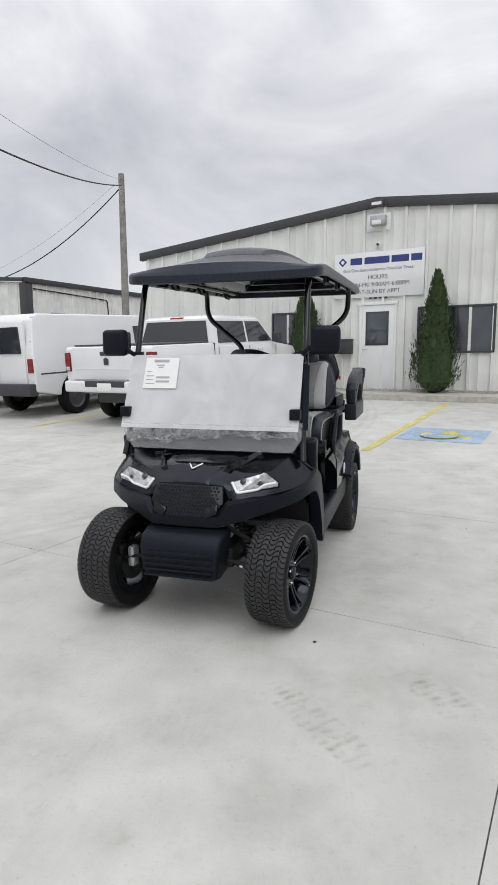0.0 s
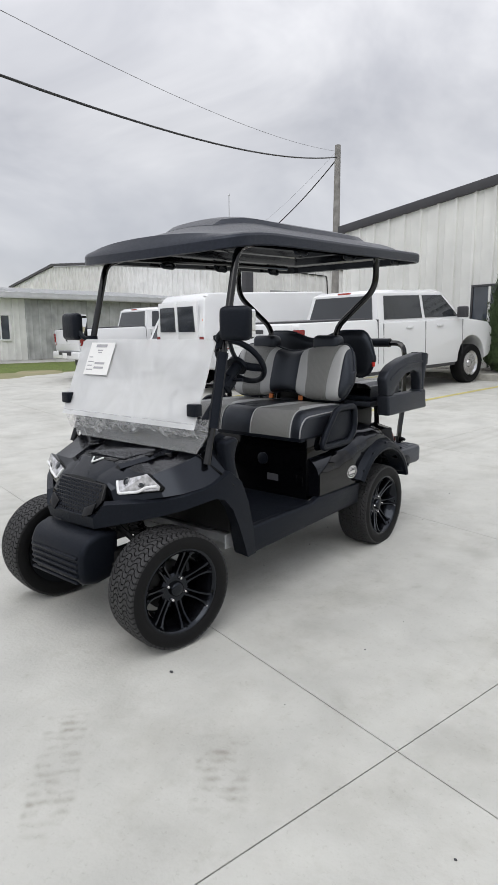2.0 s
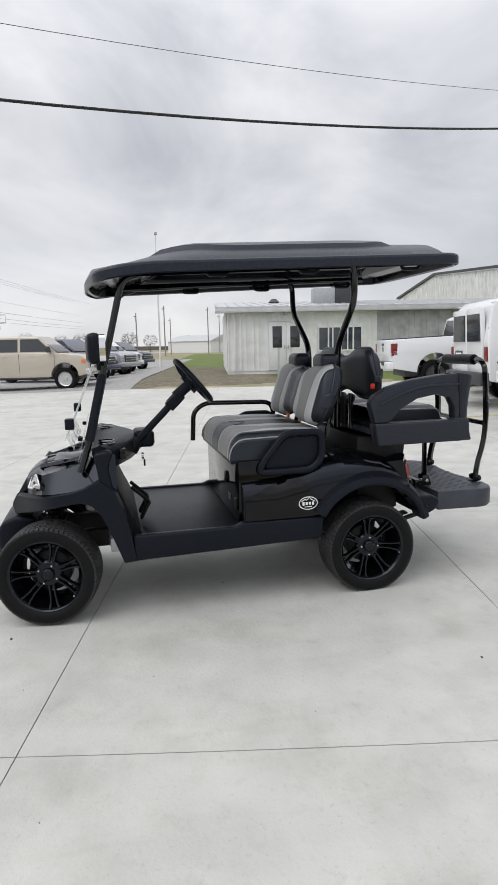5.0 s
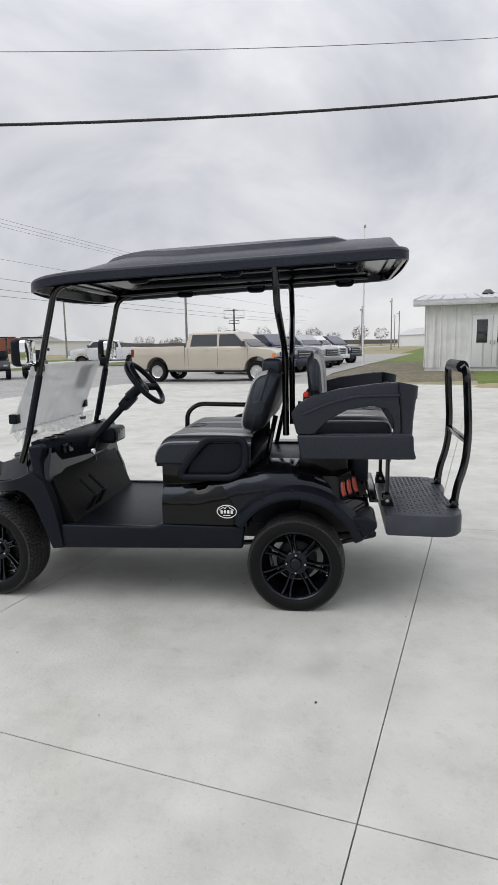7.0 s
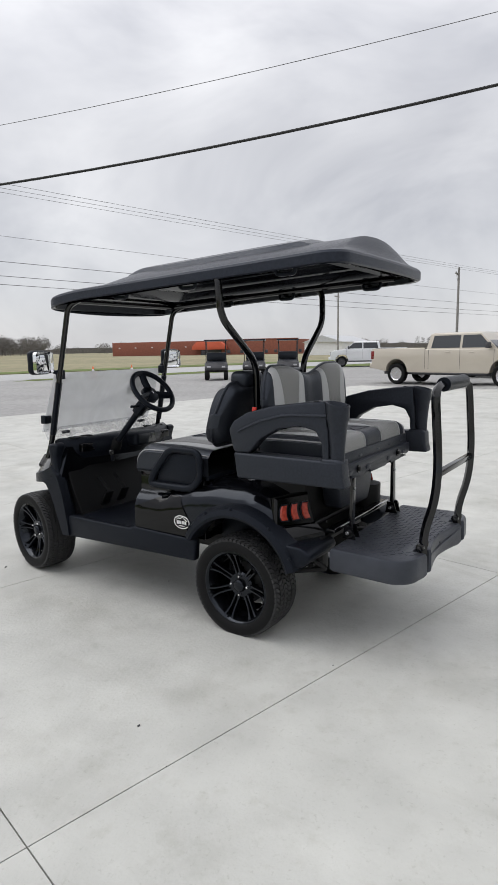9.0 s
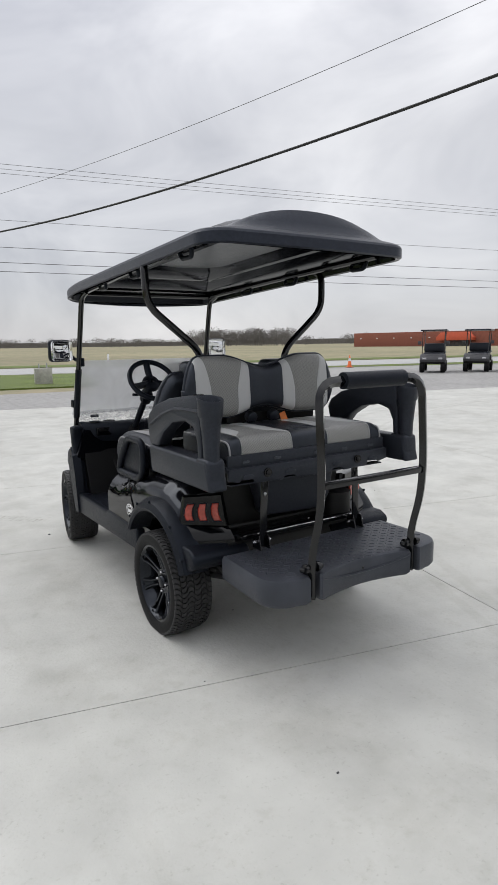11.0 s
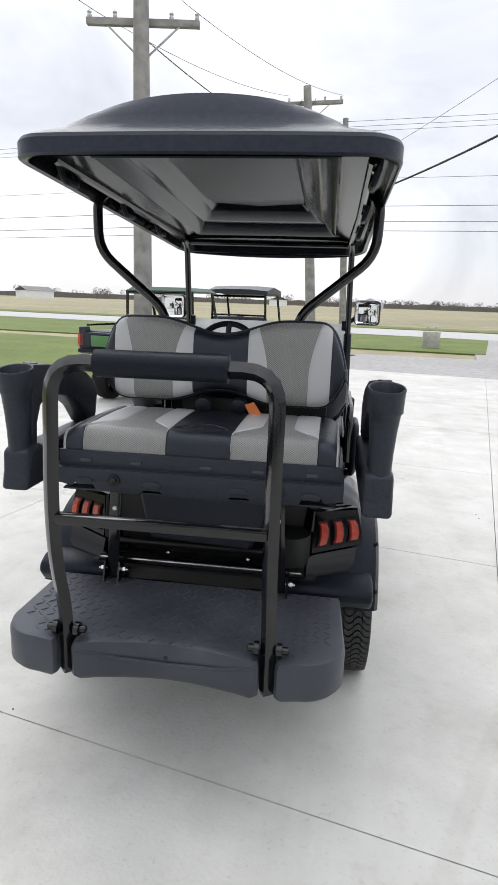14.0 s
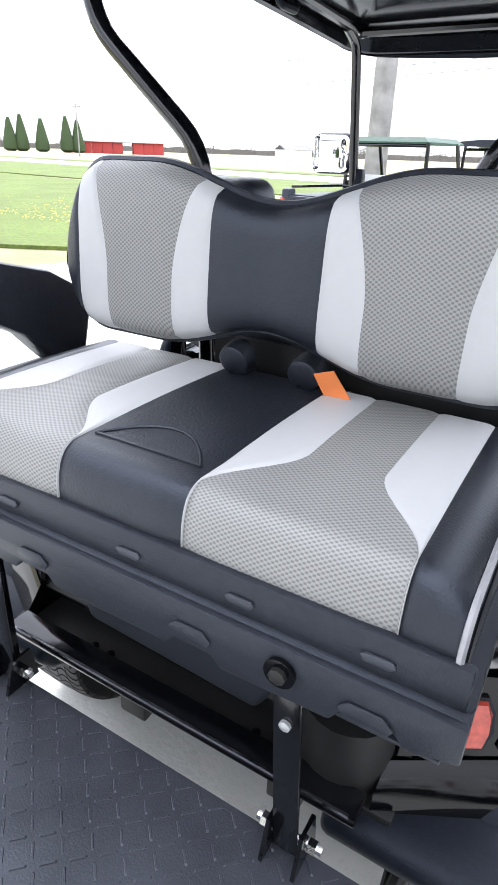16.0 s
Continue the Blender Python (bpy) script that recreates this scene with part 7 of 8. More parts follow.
def small_cart(m, label, group):
    """A four-seat cart seen far off; +x forward."""
    o = thing("golf_cart", m, label, "golf cart", group)
    part("body", prism([(.1, .38), (.1, .72), (.8, .78), (.95, .5), (1.45, .48), (1.75, .55), (1.85, .85), (2.25, .78), (2.4, .6), (2.35, .4)], -.55, .55, "y", .04), M_gloss, o)
    part("front_cowl", prism([(1.80, .55), (1.84, .88), (2.28, .80), (2.43, .60), (2.35, .45)], -.57, .57, "y", .04), M_trim, o)
    part("seat", box(.75, 1.3, -.5, .5, .75, .92, .05), M_vinyl, o)
    part("backrest", box(.62, .76, -.5, .5, .95, 1.35, .05), M_vinyl, o)
    part("rear_seat", box(.0, .5, -.5, .5, .85, .98, .05), M_vinyl, o)
    part("roof", loft([[(x, y, z) for x, y in ((.0, -.58), (2.0, -.58), (2.05, .58), (.0, .58))] for z in (1.93, 1.99)]), M_roofplastic, o)
    for s in (1, -1):
        part("front_post", tube([(1.95, s * .5, .85), (1.65, s * .5, 1.94)], .02, 6), M_steel, o)
        part("rear_post", tube([(.6, s * .45, .9), (.55, s * .5, 1.94)], .02, 6), M_steel, o)
        part("mirror", box(1.75, 1.82, s * .64 - .08, s * .64 + .08, 1.30, 1.46, .02), M_trim, o)
    for s in (1, -1):
        part("headlight", box(2.36, 2.42, s * .36 - .09, s * .36 + .09, .62, .70, .01), M_lens, o)
    w = road_wheel(.27, .22, M_trim)
    w.parent = o
    w.matrix_local = pose(.45, .47, .27)
    for x, y, a in ((.45, -.47, 180), (2.1, .47, 0), (2.1, -.47, 180)):
        copy_thing(w, pose(x, y, .27, 0, 0, a)).parent = o
    return o


for u, v, a in ((-20.36, -20.9, 44), (-22.06, -20.1, 44), (-18.06, -21.5, 50)):
    small_cart(park(u, v, a), "black golf cart with a roof parked on the apron", "carts on the apron")


def utility_cart(m, top_mat, soft, paint, label):
    """A two-seat work vehicle with a cargo box; +x forward."""
    o = thing("utility_vehicle", m, label, "utility vehicle", "work vehicles")
    part("cargo_box", box(.0, 1.15, -.65, .65, .78, 1.08, .03), M_frameplastic, o, "black plastic cargo box")
    part("box_rail", tube([(.05, -.62, 1.16), (1.1, -.62, 1.16), (1.1, .62, 1.16), (.05, .62, 1.16)], .018, 6, .05), M_steel, o)
    part("tailgate", box(-.04, .01, -.62, .62, .80, 1.06, .02), M_frameplastic, o)
    for s in (1, -1):
        part("panel_rim", box(-.050, -.03, s * .30 - .225, s * .30 + .225, .835, 1.035, .012), M_plastic, o)
        part("gate_panel", box(-.058, -.03, s * .30 - .20, s * .30 + .20, .85, 1.02, .015), paint, o, "green gate panel")
        part("tail_light", box(-.05, .0, s * .68 - .05, s * .68 + .05, .86, 1.04, .01), M_redlens, o)
    part("bumper_sill", box(-.10, .06, -.70, .70, .76, .82, .02), M_plastic, o)
    part("gate_latch", box(-.07, -.03, -.06, .06, .90, 1.02, .012), M_plastic, o)
    part("chassis", box(.2, 2.7, -.5, .5, .36, .60, .04), M_frameplastic, o)
    part("exhaust_box", box(.05, .35, -.35, .30, .42, .62, .04), M_chassis, o)
    part("hitch", box(-.14, .05, -.05, .05, .40, .46, .01), M_chassis, o)
    part("cage_bar", tube([(1.11, -.58, 1.66), (1.11, .58, 1.66)], .022, 8), M_steel, o)
    part("cage_bar", tube([(1.12, -.58, 1.28), (1.12, .58, 1.28)], .018, 8), M_steel, o)
    part("seat", box(1.2, 1.65, -.6, .6, .72, .86, .05), M_frameplastic, o)
    part("backrest", box(1.12, 1.25, -.6, .6, .88, 1.25, .05), M_frameplastic, o)
    part("floor", box(1.65, 2.15, -.62, .62, .42, .48, .01), M_frameplastic, o)
    part("bonnet", loft([[(2.1, -.62, .5), (2.1, .62, .5), (2.1, .60, .98), (2.1, -.60, .98)], [(2.5, -.58, .52), (2.5, .58, .52), (2.5, .52, .94), (2.5, -.52, .94)], [(2.85, -.42, .50), (2.85, .42, .50), (2.85, .36, .78), (2.85, -.36, .78)]]), paint, o, "green bonnet")
    for s in (1, -1):
        part("front_fender", prism([(1.95, .60), (2.05, .78), (2.35, .86), (2.70, .76), (2.78, .58), (2.68, .60), (2.36, .72), (2.10, .64)], s * .72 - .10, s * .72 + .10, "y", .01), paint, o)
        part("side_stripe", box(.18, 1.08, s * .655 - .008, s * .655 + .008, .90, 1.00, .004), paint, o, "green stripe on the cargo box")
        part("stripe_decal", box(.40, 1.0, s * .664 - .003, s * .664 + .003, .955, .985, .002), M_wheelyellow, o)
        part("corner_post", box(-.05, .10, s * .655 - .06, s * .655 + .06, .74, 1.14, .03), M_frameplastic, o)
        part("seat_side", box(1.1, 1.7, s * .60 - .06, s * .60 + .06, .50, .74, .03), M_frameplastic, o)
        part("lower_arm", tube([(.55, s * .15, .42), (.55, s * .48, .32)], .03, 8), M_chassis, o)
        part("rear_fender", prism([(.15, .72), (.25, .80), (.9, .80), (1.0, .70)], s * .68 - .09, s * .68 + .09, "y", .01), M_frameplastic, o)
        part("cage_post", tube([(2.15, s * .60, .95), (1.85, s * .58, 1.76 if soft else 1.69)], .025, 8), M_steel, o)
        part("cage_post", tube([(1.12, s * .60, .85), (1.10, s * .58, 1.76 if soft else 1.69)], .025, 8), M_steel, o)
    if soft:
        part("canopy", loft([[(1.0, y, 1.78 + .03 * math.cos(y * 3)) for y in (-.66, -.3, .3, .66)] + [(1.0, .66, 1.70), (1.0, -.66, 1.70)], [(1.4, y, 1.86 + .02 * math.cos(y * 3)) for y in (-.66, -.3, .3, .66)] + [(1.4, .66, 1.74), (1.4, -.66, 1.74)], [(1.95, y, 1.79) for y in (-.64, -.3, .3, .64)] + [(1.95, .64, 1.68), (1.95, -.64, 1.68)]]), top_mat, o, "sagging black soft top")
    else:
        part("canopy", loft([[(x, y, z) for x, y in ((1.08, -.58), (2.02, -.58), (2.02, .58), (1.08, .58))] for z in (1.68, 1.70)] + [[(x, y, 1.755) for x, y in ((1.14, -.5), (1.95, -.5), (1.95, .5), (1.14, .5))]]), top_mat, o, "dark green hard canopy")
    ring = [(math.cos(2 * math.pi * k / 20) * .16, math.sin(2 * math.pi * k / 20) * .16, 0) for k in range(20)]
    part("steering_wheel", tube(ring, .015, 6, closed=True), M_frameplastic, o).matrix_local = pose(1.9, .3, 1.12, 0, -50, 0)
    w = road_wheel(.30, .26, M_wheelyellow)
    w.parent = o
    w.matrix_local = pose(.55, .60, .30)
    for x, y, a in ((.55, -.60, 180), (2.38, .60, 0), (2.38, -.60, 180)):
        copy_thing(w, pose(x, y, .30, 0, 0, a)).parent = o
    return o


utility_cart(park(3.435, -4.06, -90) @ Matrix.Scale(.94, 4), M_greentop, False, M_green, "green work vehicle with yellow wheels and a hard canopy")
utility_cart(park(3.388, -7.13, -90) @ Matrix.Scale(.954, 4), M_vinyl, True, M_green, "dark green work vehicle with yellow wheels and soft top")

# ---- poles and wires ----
def utility_pole(x, y, z0, top, r=.13, arm=0.0, arm_z=0.0, turn=0.0, lean=(0, 0), label="", can=False):
    o = thing("utility_pole", pose(x, y, 0, lean[0], lean[1], 0), label, "utility pole")
    part("pole", loft([[(math.cos(2 * math.pi * k / 14) * q, math.sin(2 * math.pi * k / 14) * q, z) for k in range(14)] for z, q in ((z0 - .3, r * 1.15), ((z0 + top) / 2, r), (top, r * .8))]), M_wood, o)
    if arm:
        a = Matrix.Rotation(radians(turn), 4, "Z")
        b = box(-arm / 2, arm / 2, -r - .10, -r + .02, arm_z - .06, arm_z + .06, .01)
        b.transform(a)
        part("cross_arm", b, M_wood, o)
        for s in (-1, 1):
            t_ = tube([(s * arm * .32, -r - .02, arm_z - .05), (0, -r, arm_z - .65)], .02, 6)
            t_.transform(a)
            part("brace", t_, M_metal, o)
        for k in (-.95, -.5, .5, .95):
            i = lathe([(.035, arm_z + .06), (.045, arm_z + .10), (.03, arm_z + .13), (.045, arm_z + .16), (.02, arm_z + .2)], 8, "z")
            i.transform(a @ Matrix.Translation((k * arm / 2, -r - .04, 0)))
            part("insulator", i, M_metal, o)
    if can:
        part("transformer", box(-.10, .60, .18, .62, arm_z - 1.78, arm_z - 1.22, .06, 3), M_siding_grey, o, "pale grey box transformer")
        part("lid", box(-.12, .62, .16, .64, arm_z - 1.25, arm_z - 1.18, .02), M_siding_grey, o)
        part("bracket", box(-.06, .06, .05, .20, arm_z - 1.6, arm_z - 1.4), M_metal, o)
        part("cutout_arm", box(-.25, .75, .10, .18, arm_z - .62, arm_z - .54, .01), M_wood, o)
        for k in (0, 1, 2):
            x = .02 + k * .23
            part("bushing", lathe([(.045, arm_z - 1.18), (.05, arm_z - 1.12), (.03, arm_z - 1.08), (.045, arm_z - 1.02), (.025, arm_z - .95)], 8, "z"), M_wood, o).matrix_local = Matrix.Translation((x, .40, 0))
            part("lead", tube([(x, .40, arm_z - .95), (x + .05, .35, arm_z - .75), (x + .08, .2, arm_z - .62), (x - .3, -.1, arm_z + .1)], .010, 5, .1), M_wire, o)
            part("fuse_cutout", tube([(x + .06, .22, arm_z - .85), (x + .10, .20, arm_z - .55)], .035, 6), M_trim, o)
        part("down_cable", tube([(-.12, .3, arm_z - 1.5), (-.3, .2, arm_z - 1.9), (-.12, .14, arm_z - 2.3), (-.13, .13, arm_z - 3.4)], .02, 6, .15), M_wire, o)
    return o


def wire(a, b, sag, r=.012, n=24, label="thin weathered overhead wire between wooden poles", low=.5):
    """A hanging wire between two points."""
    a, b = Vector(a), Vector(b)
    pts = []
    for k in range(n + 1):
        t = k / n
        p = a.lerp(b, t)
        p.z -= sag * 4 * t * (1 - t)
        pts.append(p)
    o = link("overhead_wire", tube(pts, r, 6), M_wire if r > .015 else M_barewire)
    return tagged(o, label, "wire", "overhead wires")


def hanging(s_low, z_low, k, r, label):
    """The service cable between the shop's pole and the road pole: a parabola."""
    A, B = Vector((-10.8, 18.4, 0)), Vector((.9, -18.7, 0))
    d = (B - A).length
    pts = []
    for i in range(41):
        s = d * i / 40
        p = A.lerp(B, i / 40)
        pts.append((p.x, p.y, z_low + k * (s - s_low) ** 2))
    return tagged(link("service_cable", tube(pts, r, 8), M_wire if r > .015 else M_barewire), label, "cable", "overhead wires")


utility_pole(-10.8, 18.4, .3, 8.5, .14, label="weathered wooden pole beside the shop")
utility_pole(3.55, -8.7, 0, 7.1, .17, 2.1, 6.45, 8, label="thick weathered wooden pole with a cross arm")
utility_pole(.62, -18.7, 0, 8.5, .16, 2.4, 8.05, 8, (0, 4), "leaning wooden pole with a transformer", True)
utility_pole(-.5, -20.1, 0, 7.9, .12, 1.6, 6.9, 8, (0, 3), "second wooden pole behind the leaning one")
hanging(28.5, 4.13, .00486, .020, "thick black service cable over the lot")
hanging(29.0, 5.0, .0039, .0045, "thin service wire over the lot")
wire((-10.8, 18.35, 8.0), (LOT @ Vector((SU - 2.5, SV + .1, 4.9))), .55, .022, label="black service drop to the shed")
wire((-10.8, 18.35, 8.3), (LOT @ Vector((SU - 3.5, SV + .1, 5.1))), .4, .004)
for dz, off in ((7.35, -1.1), (7.2, 0), (7.05, 1.1), (5.55, .3), (4.75, 0), (4.25, .1), (3.95, .2)):
    wire((.9 + off * .3, -18.7 + off, dz), (-75, -4 + off, dz + .1), .25, .010 if dz < 5 else .007)
    wire((.9 + off * .3, -18.7 + off, dz), (50, -28 + off, dz), .3, .010 if dz < 5 else .007)
for off in (-.9, .9):
    wire((3.55 + off, -8.7, 6.6), (.9 + off, -18.7, 8.2), .25, .006)
    wire((3.55 + off, -8.7, 6.6), (11 + off, 20, 8), .6, .006)
wire((3.6, -8.7, 6.2), (.9, -18.7, 6.6), .3, .012)


def far_pole(x, y, h, r=.12, arm=2.0):
    return utility_pole(x, y, 0, h, r, arm, h - .6, 10, label="distant wooden utility pole")


far_pole(-75, -37, 9.2)
for x, y, h in ((-58, -15.3, 9.0), (-120, 10, 10), (-140, 22, 11), (-150, 14, 9), (-170, 30, 11), (-190, 16, 10), (-110, 4, 8), (-205, 40, 12), (95, -90, 9)):
    far_pole(x, y, h)
fp = thing("flagpole", pose(-30, 2.07, .12), "tall thin white pole standing in bare dirt", "pole")
part("pole", lathe([(.055, -.3), (.052, 2.5), (.040, 5.0), (.030, 7.35), (.02, 7.36)], 10, "z"), M_white, fp)
part("collar", lathe([(.05, 4.9), (.062, 4.92), (.062, 5.02), (.05, 5.04)], 10, "z"), M_metal, fp)
part("finial", box(-.05, .05, -.05, .09, 7.34, 7.50, .02), M_metal, fp)
part("base", lathe([(.3, -.1), (.3, .06), (.1, .12)], 12, "z"), M_kerb, fp)
mast = thing("radio_mast", pose(-34, 38, 0), "thin metal mast behind the shed", "mast")
part("tube", tube([(0, 0, 0), (0, 0, 13.2)], .035, 6), M_metal, mast)
part("cap", lathe([(.02, 13.1), (.10, 13.2), (.02, 13.4)], 8, "z"), M_metal, mast)
bs = thing("sign_frame", pose(-176, -32, 0, 0, 0, 80), "tall black sign frame far behind the trucks", "sign frame")
part("post", tube([(0, 0, 0), (0, 0, 12)], .25, 6), M_trim, bs)
for z0, z1, w in ((9.4, 11.6, 3.2), (7.8, 8.6, 1.6)):
    part("frame", tube([(-w, 0, z0), (w, 0, z0), (w, 0, z1), (-w, 0, z1), (-w, 0, z0)], .10, 5), M_trim, bs)
    part("divider", tube([(0, 0, z0), (0, 0, z1)], .08, 5), M_trim, bs)

# ---- brick store far off ----
store = thing("brick_store", pose(-150, -88.3, 0, 0, 0, -74.84), "long red brick store with an orange entrance", "building", kind="structure")
part("wall", box(0, 63, -14, 0, -.8, 4.3, .05), M_brick, store)
part("wall_step", box(0, 22, -1, .3, -.8, 4.4, .05), M_brick, store)
part("canopy", prism([(22, 1.6), (33, 1.6), (33, 2.5), (31.5, 3.9), (23.5, 3.9), (22, 2.5)], .3, 2.5, "y", .05), M_orange, store, "orange entrance canopy")
part("parapet", box(-.2, 22.2, -1, .45, 4.4, 4.6, .03), M_brick, store)
for k in range(5):
    part("wall_lamp", box(36 + k * 6, 36.4 + k * 6, 0, .3, 2.4, 2.7), M_white, store)
part("entrance_glass", box(24, 31, .25, .42, -.5, 1.6), M_winglass, store)
M_redsiding = material("red_siding", (.42, .05, .045), .7, 0, 2, .1)
red = thing("red_store", pose(170, -181, 0, 0, 0, 45), "long low red building across the road", "building", kind="structure")
for k in range(9):
    if k != 3:
        part("bay", box(-16 + k * 3.6, -12.5 + k * 3.6, 0, 10, -.5, 3.6, .05), M_redsiding, red)
part("roof", box(-16.5, 17, -.4, 11, 3.6, 4.0, .1), M_roofmetal, red)
for i, (x, y, w, d, h, mm) in enumerate(((-120, -60, 14, 9, 4.2, M_white), (-180, -40, 22, 12, 5, M_roofmetal), (-210, 30, 20, 12, 6, M_white), (160, -300, 16, 10, 6, M_white), (-20, -420, 26, 12, 7, M_roofmetal), (40, -380, 14, 10, 6, M_white))):
    hs = thing("farm_building", pose(x, y, 0, 0, 0, 20 * i), "small pale building in the distance", "building", kind="structure")
    part("wall", box(-w / 2, w / 2, -d / 2, d / 2, -.3, h * .65), mm, hs)
    part("roof", prism([(-d / 2 - .4, h * .65), (d / 2 + .4, h * .65), (0, h)], -w / 2 - .4, w / 2 + .4, "x"), M_trim if i % 2 else M_roofmetal, hs)

# ---- planting ----
def arborvitae(m, h, r, seed, label):
    """A columnar evergreen of many small upright sprays round a trunk."""
    rnd = random.Random(seed)
    o = thing("arborvitae_tree", m, label, "tree", "evergreens by the shop")
    part("trunk", loft([[(math.cos(2 * math.pi * k / 8) * q, math.sin(2 * math.pi * k / 8) * q, z) for k in range(8)] for z, q in ((-.05, .06), (h * .5, .035), (h * .9, .01))]), M_bark, o)
    core, crown = bmesh.new(), bmesh.new()
    def width(t):
        return r * (min(1, t / .12) ** .6) * (1 - max(0, t - .15) / .87) ** .75
    core = loft([[(math.cos(2 * math.pi * k / 12) * width(t) * .7, math.sin(2 * math.pi * k / 12) * width(t) * .7, h * t) for k in range(12)] for t in (.02, .1, .25, .45, .65, .82, .93)])
    part("inner_crown", core, M_foliage, o)
    tips = [(0, 0, 0), (rnd.uniform(.06, .14), rnd.uniform(-.1, .1), -.12 * h)]
    for i in range(3600):
        t = rnd.random() ** .8
        a = rnd.uniform(0, 2 * math.pi)
        lump = 1 + .10 * math.sin(a * 5 + t * 14 + seed) + .08 * math.sin(a * 3 - t * 23)
        q = width(t) * rnd.uniform(.62, 1.06) * lump
        dx, dy, dz = tips[rnd.random() < .45] if t > .5 else (0, 0, 0)
        k = max(0, (t - .5) / .5)
        base = Vector((math.cos(a) * q + dx * k, math.sin(a) * q + dy * k, h * t * 1.0 + dz * k))
        up = Vector((math.cos(a) * .35, math.sin(a) * .35, 1)).normalized()
        side = Vector((-math.sin(a), math.cos(a), rnd.uniform(-.5, .5))).normalized()
        s = rnd.uniform(.05, .10)
        w = s * rnd.uniform(.28, .5)
        vs = [crown.verts.new(base - side * w), crown.verts.new(base + side * w + up * s * .2), crown.verts.new(base + up * s * 1.25 + side * rnd.uniform(-.3, .3) * s), ]
        crown.faces.new(vs)
    tagged(part("crown", crown, M_foliage, o, smooth=0), kind="stuff")
    return o


arborvitae(LOT @ Matrix.Translation((S0 + 1.50, FRONT - .48, .5)), 2.72, .60, 3, "dark green columnar evergreen in front of the window")
arborvitae(LOT @ Matrix.Translation((S0 - 1.75, FRONT - .48, .5)), 2.55, .64, 8, "dark green twin-topped evergreen by the shop wall")

rnd = random.Random(5)
stones = bmesh.new()
for i in range(700):
    u, v = rnd.uniform(-9.8, 3.5), rnd.uniform(10.88, 11.26)
    b = bmesh.new()
    bmesh.ops.create_icosphere(b, subdivisions=1, radius=rnd.uniform(.018, .045))
    b.transform(LOT @ Matrix.Translation((u, v, rise(u, v) + .16)) @ Matrix.Diagonal((1, rnd.uniform(.6, 1), .6, 1)))
    merge_fast(stones, b)
tagged(link("gravel_stones", stones, M_gravel), "loose pale river stones along the wall", "gravel", kind="stuff")


def bare_tree_mesh(seed, h=1.0):
    """A trunk, rising limbs and a haze of fine twigs, one unit high."""
    rnd = random.Random(seed)
    b = bmesh.new()
    def strip(p, q, w):
        d = (q - p).normalized()
        side = d.cross(Vector((rnd.random() - .5, rnd.random() - .5, .1))).normalized() * w
        b.faces.new([b.verts.new(v) for v in (p - side, p + side, q + side * .3, q - side * .3)])
    strip(Vector((0, 0, 0)), Vector((0, 0, .5)), .02)
    strip(Vector((0, 0, 0)), Vector((0, 0, .55)), .02)
    for _ in range(9):
        a = rnd.uniform(0, 6.28)
        r = rnd.uniform(.1, .26)
        strip(Vector((0, 0, rnd.uniform(.2, .45))), Vector((math.cos(a) * r, math.sin(a) * r, rnd.uniform(.6, .92))), .008)
    for _ in range(240):
        a, t, k = rnd.uniform(0, 6.28), rnd.uniform(-1, 1), rnd.uniform(.35, 1) ** .5
        rr = math.sqrt(1 - t * t) * .30 * k
        p = Vector((math.cos(a) * rr, math.sin(a) * rr, .62 + t * .36 * k))
        d = Vector((math.cos(a) * .6, math.sin(a) * .6, rnd.uniform(-.2, 1))).normalized()
        strip(p, p + d * rnd.uniform(.04, .09), rnd.uniform(.006, .014))
    return b


woods = bmesh.new()
proto = [bare_tree_mesh(s) for s in range(4)]
def wood_row(count, place, hmin, hmax, seed):
    r_ = random.Random(seed)
    for _ in range(count):
        x, y = place(r_)
        h = r_.uniform(hmin, hmax)
        m = Matrix.Translation((x, y, -.2)) @ Matrix.Rotation(r_.uniform(0, 6.28), 4, "Z") @ Matrix.Diagonal((h * 1.25, h * 1.25, h, 1))
        src = r_.choice(proto)
        vs = {v: woods.verts.new(m @ v.co) for v in src.verts}
        for f in src.faces:
            woods.faces.new([vs[v] for v in f.verts])
def ray_place(a0, a1, d0, d1):
    """Bearings in degrees from -y towards -x."""
    def f(r_):
        a, d = radians(r_.uniform(a0, a1)), r_.uniform(d0, d1)
        return -math.sin(a) * d, -math.cos(a) * d
    return f
wood_row(130, ray_place(26, 36, 380, 460), 6, 13, 1)
wood_row(60, ray_place(18, 26, 480, 560), 5, 8, 11)
wood_row(110, ray_place(-2, 20, 620, 760), 7, 11, 2)
wood_row(110, ray_place(36, 80, 420, 560), 5, 9, 3)
wood_row(150, ray_place(-70, -2, 600, 760), 7, 12, 4)
wood_row(20, ray_place(78, 108, 260, 340), 6, 11, 6)
tagged(link("far_woods", woods, M_twig, smooth=0), "leafless grey-brown woods along the horizon", "woods", kind="stuff")
for p in proto:
    p.free()
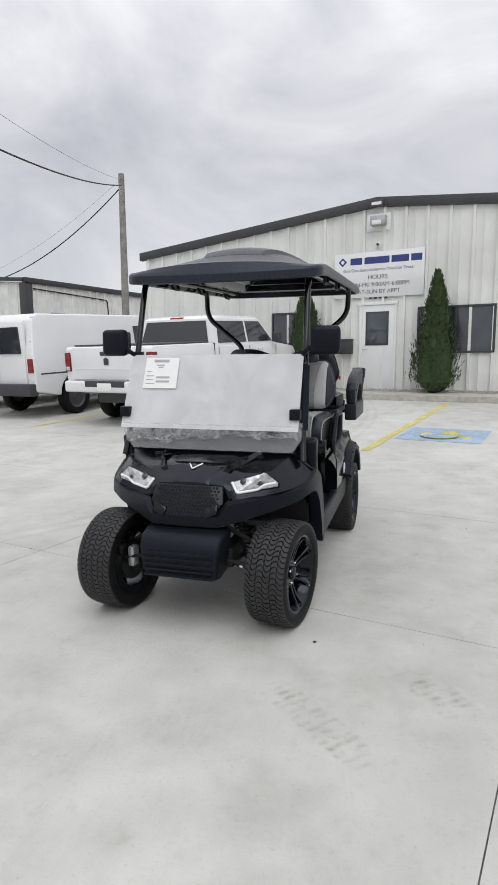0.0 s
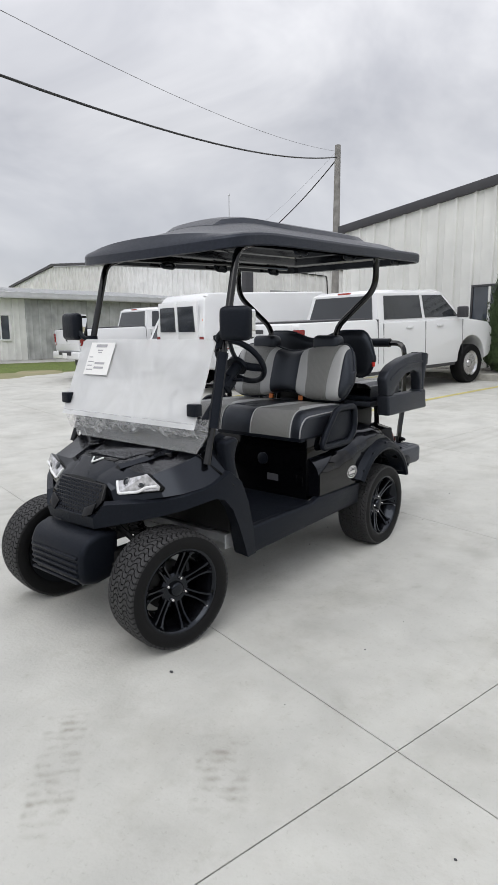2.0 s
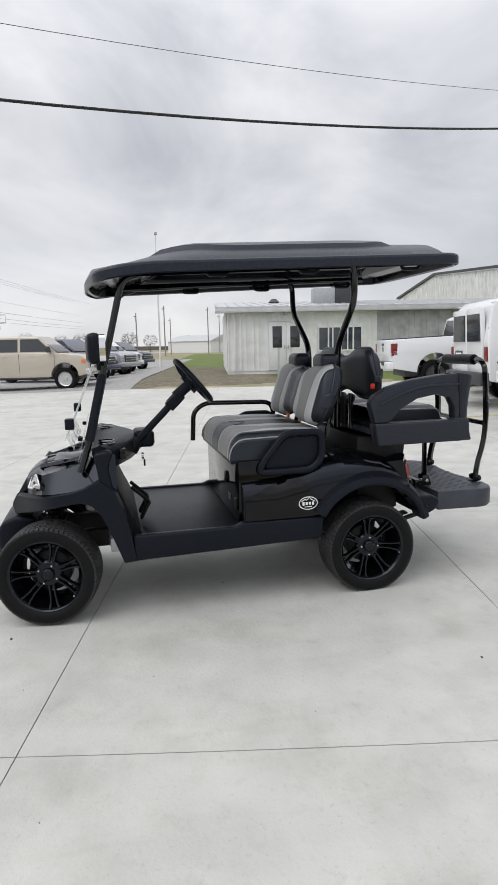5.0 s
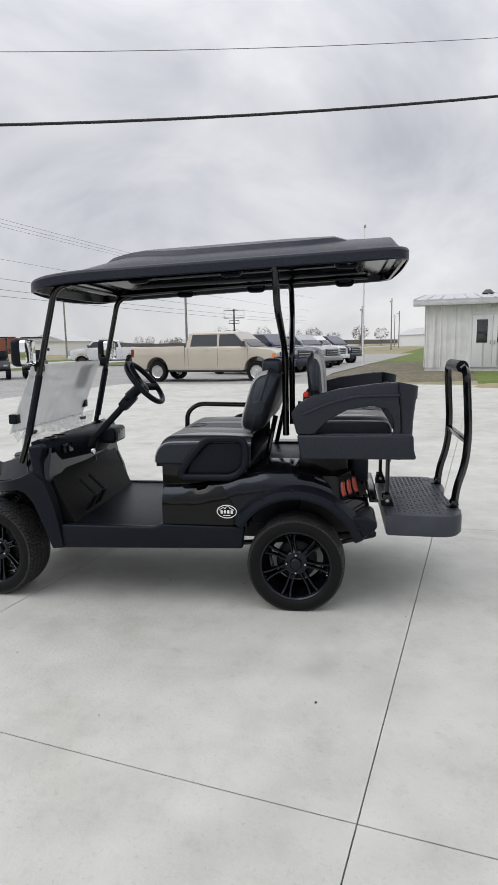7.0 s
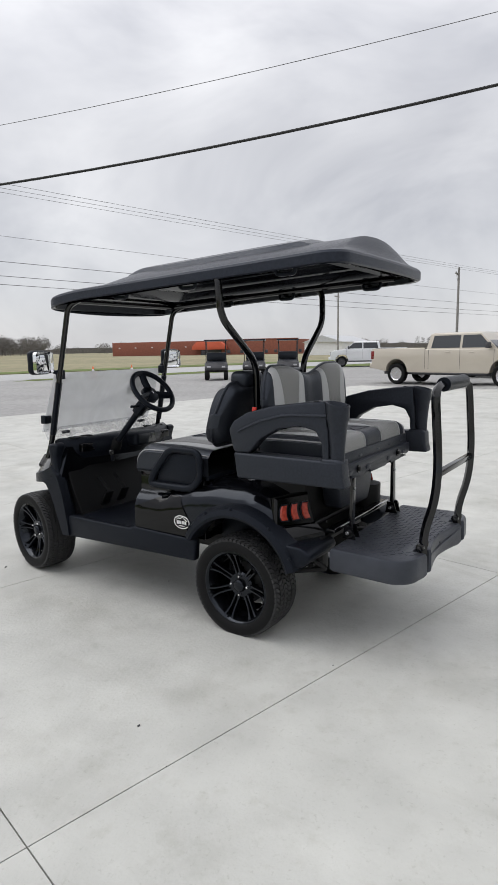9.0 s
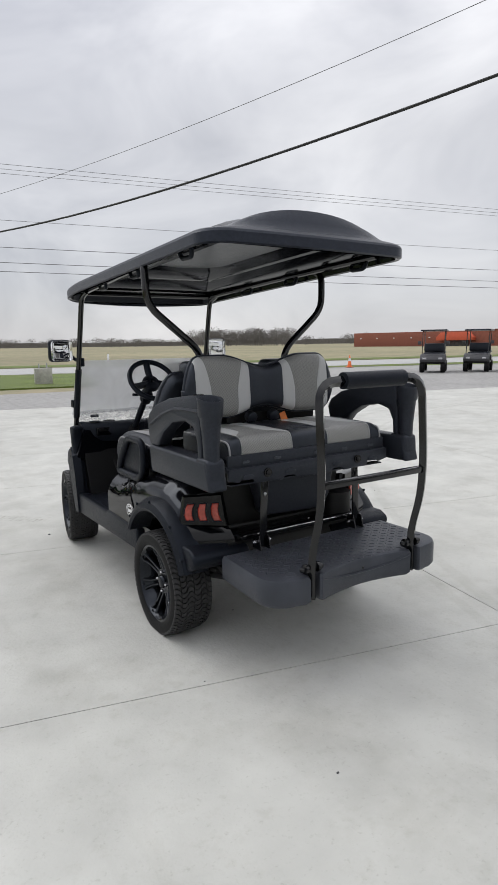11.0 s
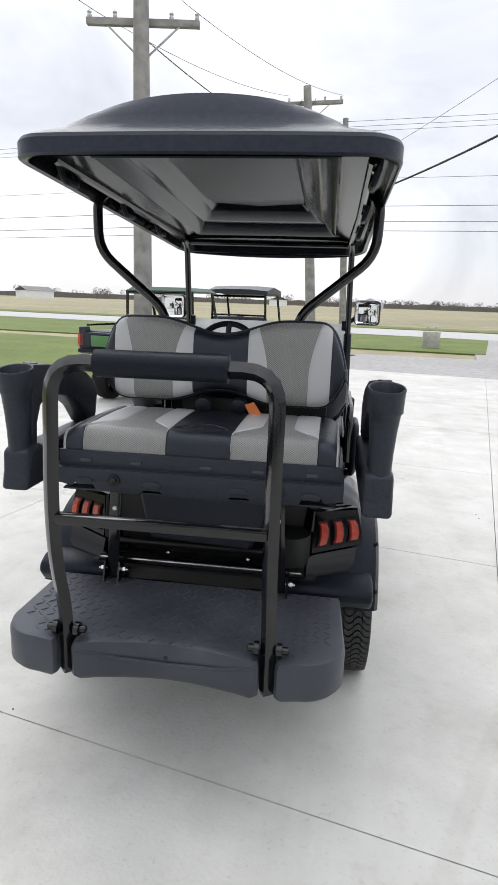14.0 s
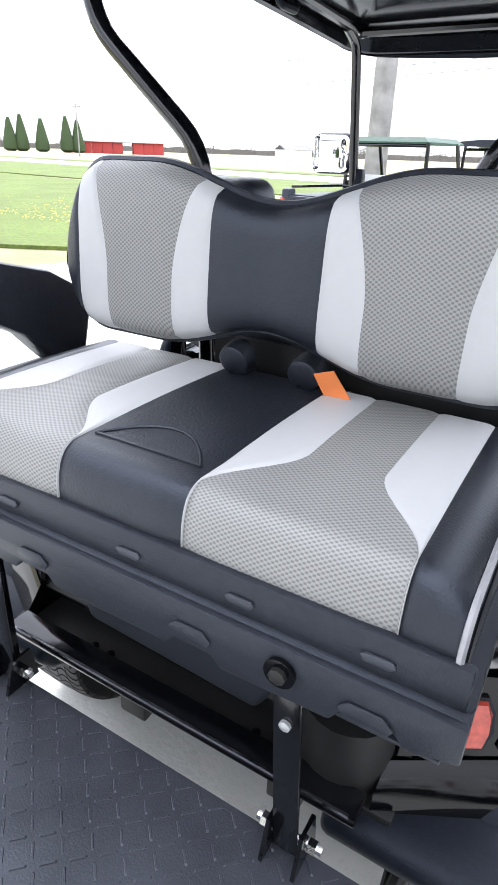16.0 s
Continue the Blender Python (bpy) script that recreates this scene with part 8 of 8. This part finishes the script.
# low hazy hedge line that closes the horizon
hedge = bmesh.new()
r_ = random.Random(9)
for ring_, (dist, hh) in enumerate(((820, 9), (1000, 12))):
    pts = []
    for k in range(361):
        a = radians(k)
        pts.append((math.cos(a) * dist, math.sin(a) * dist, hh * (.55 + .35 * noise.noise(Vector((k * .09, ring_, 0))) + .25 * noise.noise(Vector((k * .6, ring_, 3))))))
    lo = [hedge.verts.new((x, y, -1)) for x, y, z in pts]
    hi = [hedge.verts.new(p) for p in pts]
    for k in range(360):
        hedge.faces.new((lo[k], lo[k + 1], hi[k + 1], hi[k]))
tagged(link("backdrop", hedge, M_twig, smooth=0), "hazy low line of trees on the horizon", "treeline", kind="structure")
for k, (x, y) in enumerate(((180, -142), (178, -145), (173, -149), (168, -155), (166, -158))):
    arborvitae(pose(x, y, -.5), 11 + k % 2, 3.6, 20 + k, "tall dark columnar evergreen across the road")

rnd = random.Random(31)
flowers = bmesh.new()
for k in range(420):
    x, y = 9.2 + abs(rnd.gauss(0, 2.2)) + rnd.uniform(-.3, .3), rnd.uniform(-12.5, -7.0)
    r_ = rnd.uniform(.012, .024)
    z = rnd.uniform(.05, .09)
    merge_fast(flowers, loft([[(x + math.cos(a) * r_ * q, y + math.sin(a) * r_ * q, z + h) for a in [math.pi / 3 * i for i in range(6)]] for q, h in ((.5, 0), (1, .006), (.6, .012))]))
tagged(link("dandelion_flowers", flowers, M_wheelyellow), "yellow dandelions scattered in the lawn", "flowers", kind="stuff")
# cones, utility box
def cone(m):
    o = thing("traffic_cone", m, "orange traffic cone with a white band on grass", "traffic cone", "cones by the road")
    part("base", box(-.18, .18, -.18, .18, 0, .04, .01), M_cone, o)
    part("body", lathe([(.13, .04), (.03, .70), (.02, .71)], 16, "z"), M_cone, o)
    part("band", lathe([(.085, .36), (.055, .54), (.05, .54), (.08, .36)], 16, "z"), M_white, o)


cone(park(-14.0, -27.4, 0))
cone(park(-16.6, -27.6, 10))
ub = thing("utility_pedestal", park(.6, -21.3, 8), "grey concrete utility box on the grass", "utility box")
part("box", box(-.32, .32, -.2, .2, 0, .62, .02), M_kerb, ub)
part("stub", tube([(-.15, 0, .6), (-.15, 0, .82)], .03, 8), M_metal, ub)
part("stub", tube([(.15, 0, .6), (.15, 0, .80)], .03, 8), M_metal, ub)
ps = thing("marker_post", park(-3.0, -30.5, 0), "short white marker post by the field", "marker post")
part("post", box(-.05, .05, -.05, .05, 0, 1.0, .01), M_white, ps)

# disabled-bay paint
bay = thing("painted_bay", None, "worn blue painted accessible-parking square", "road marking", kind="structure")
def on_lot(u, v, off):
    return LOT @ Vector((u, v, rise(u, v) + off))
def paint_sheet(name, u0, u1, v0, v1, mat, off):
    part(name, sheet(lambda a, b: on_lot(u0 + (u1 - u0) * a, v0 + (v1 - v0) * b, off), 6, 6), mat, bay)
paint_sheet("blue_square", -.45, .75, 5.2, 6.35, M_bluepaint, .004)
sy = bmesh.new()
for pts in ([(.10, 6.15), (.10, 5.80), (.35, 5.80), (.48, 5.50), (.58, 5.54)], [(.10, 5.98), (.32, 5.98)]):
    merge_fast(sy, tube([on_lot(u, v, .009) for u, v in pts], .028, 4, .05, flat=.12))
merge_fast(sy, tube([on_lot(.12 + math.cos(radians(a)) * .26, 5.62 + math.sin(radians(a)) * .26, .009) for a in range(130, 371, 15)], .026, 4, flat=.12))
part("symbol", sy, M_yellow, bay)

# grit and small stones lying on the slabs
rnd = random.Random(11)
for k in range(46):
    x, y, r_ = (.68, -1.07, .008) if k == 0 else (1.46, 1.05, .006) if k == 1 else (.53, 2.24, .005) if k == 2 else (rnd.uniform(-3, 4), rnd.uniform(-3, 4), rnd.uniform(.002, .005))
    b = bmesh.new()
    bmesh.ops.create_icosphere(b, subdivisions=1, radius=r_)
    b.transform(Matrix.Translation((x, y, rise(*(LOT.inverted() @ Vector((x, y, 0))).xy) + r_ * .5)) @ Matrix.Diagonal((1.3, .9, .6, 1)))
    tagged(link("pebble", b, M_trim), "small dark pebble lying on the concrete", "pebble", "pebbles on the concrete")
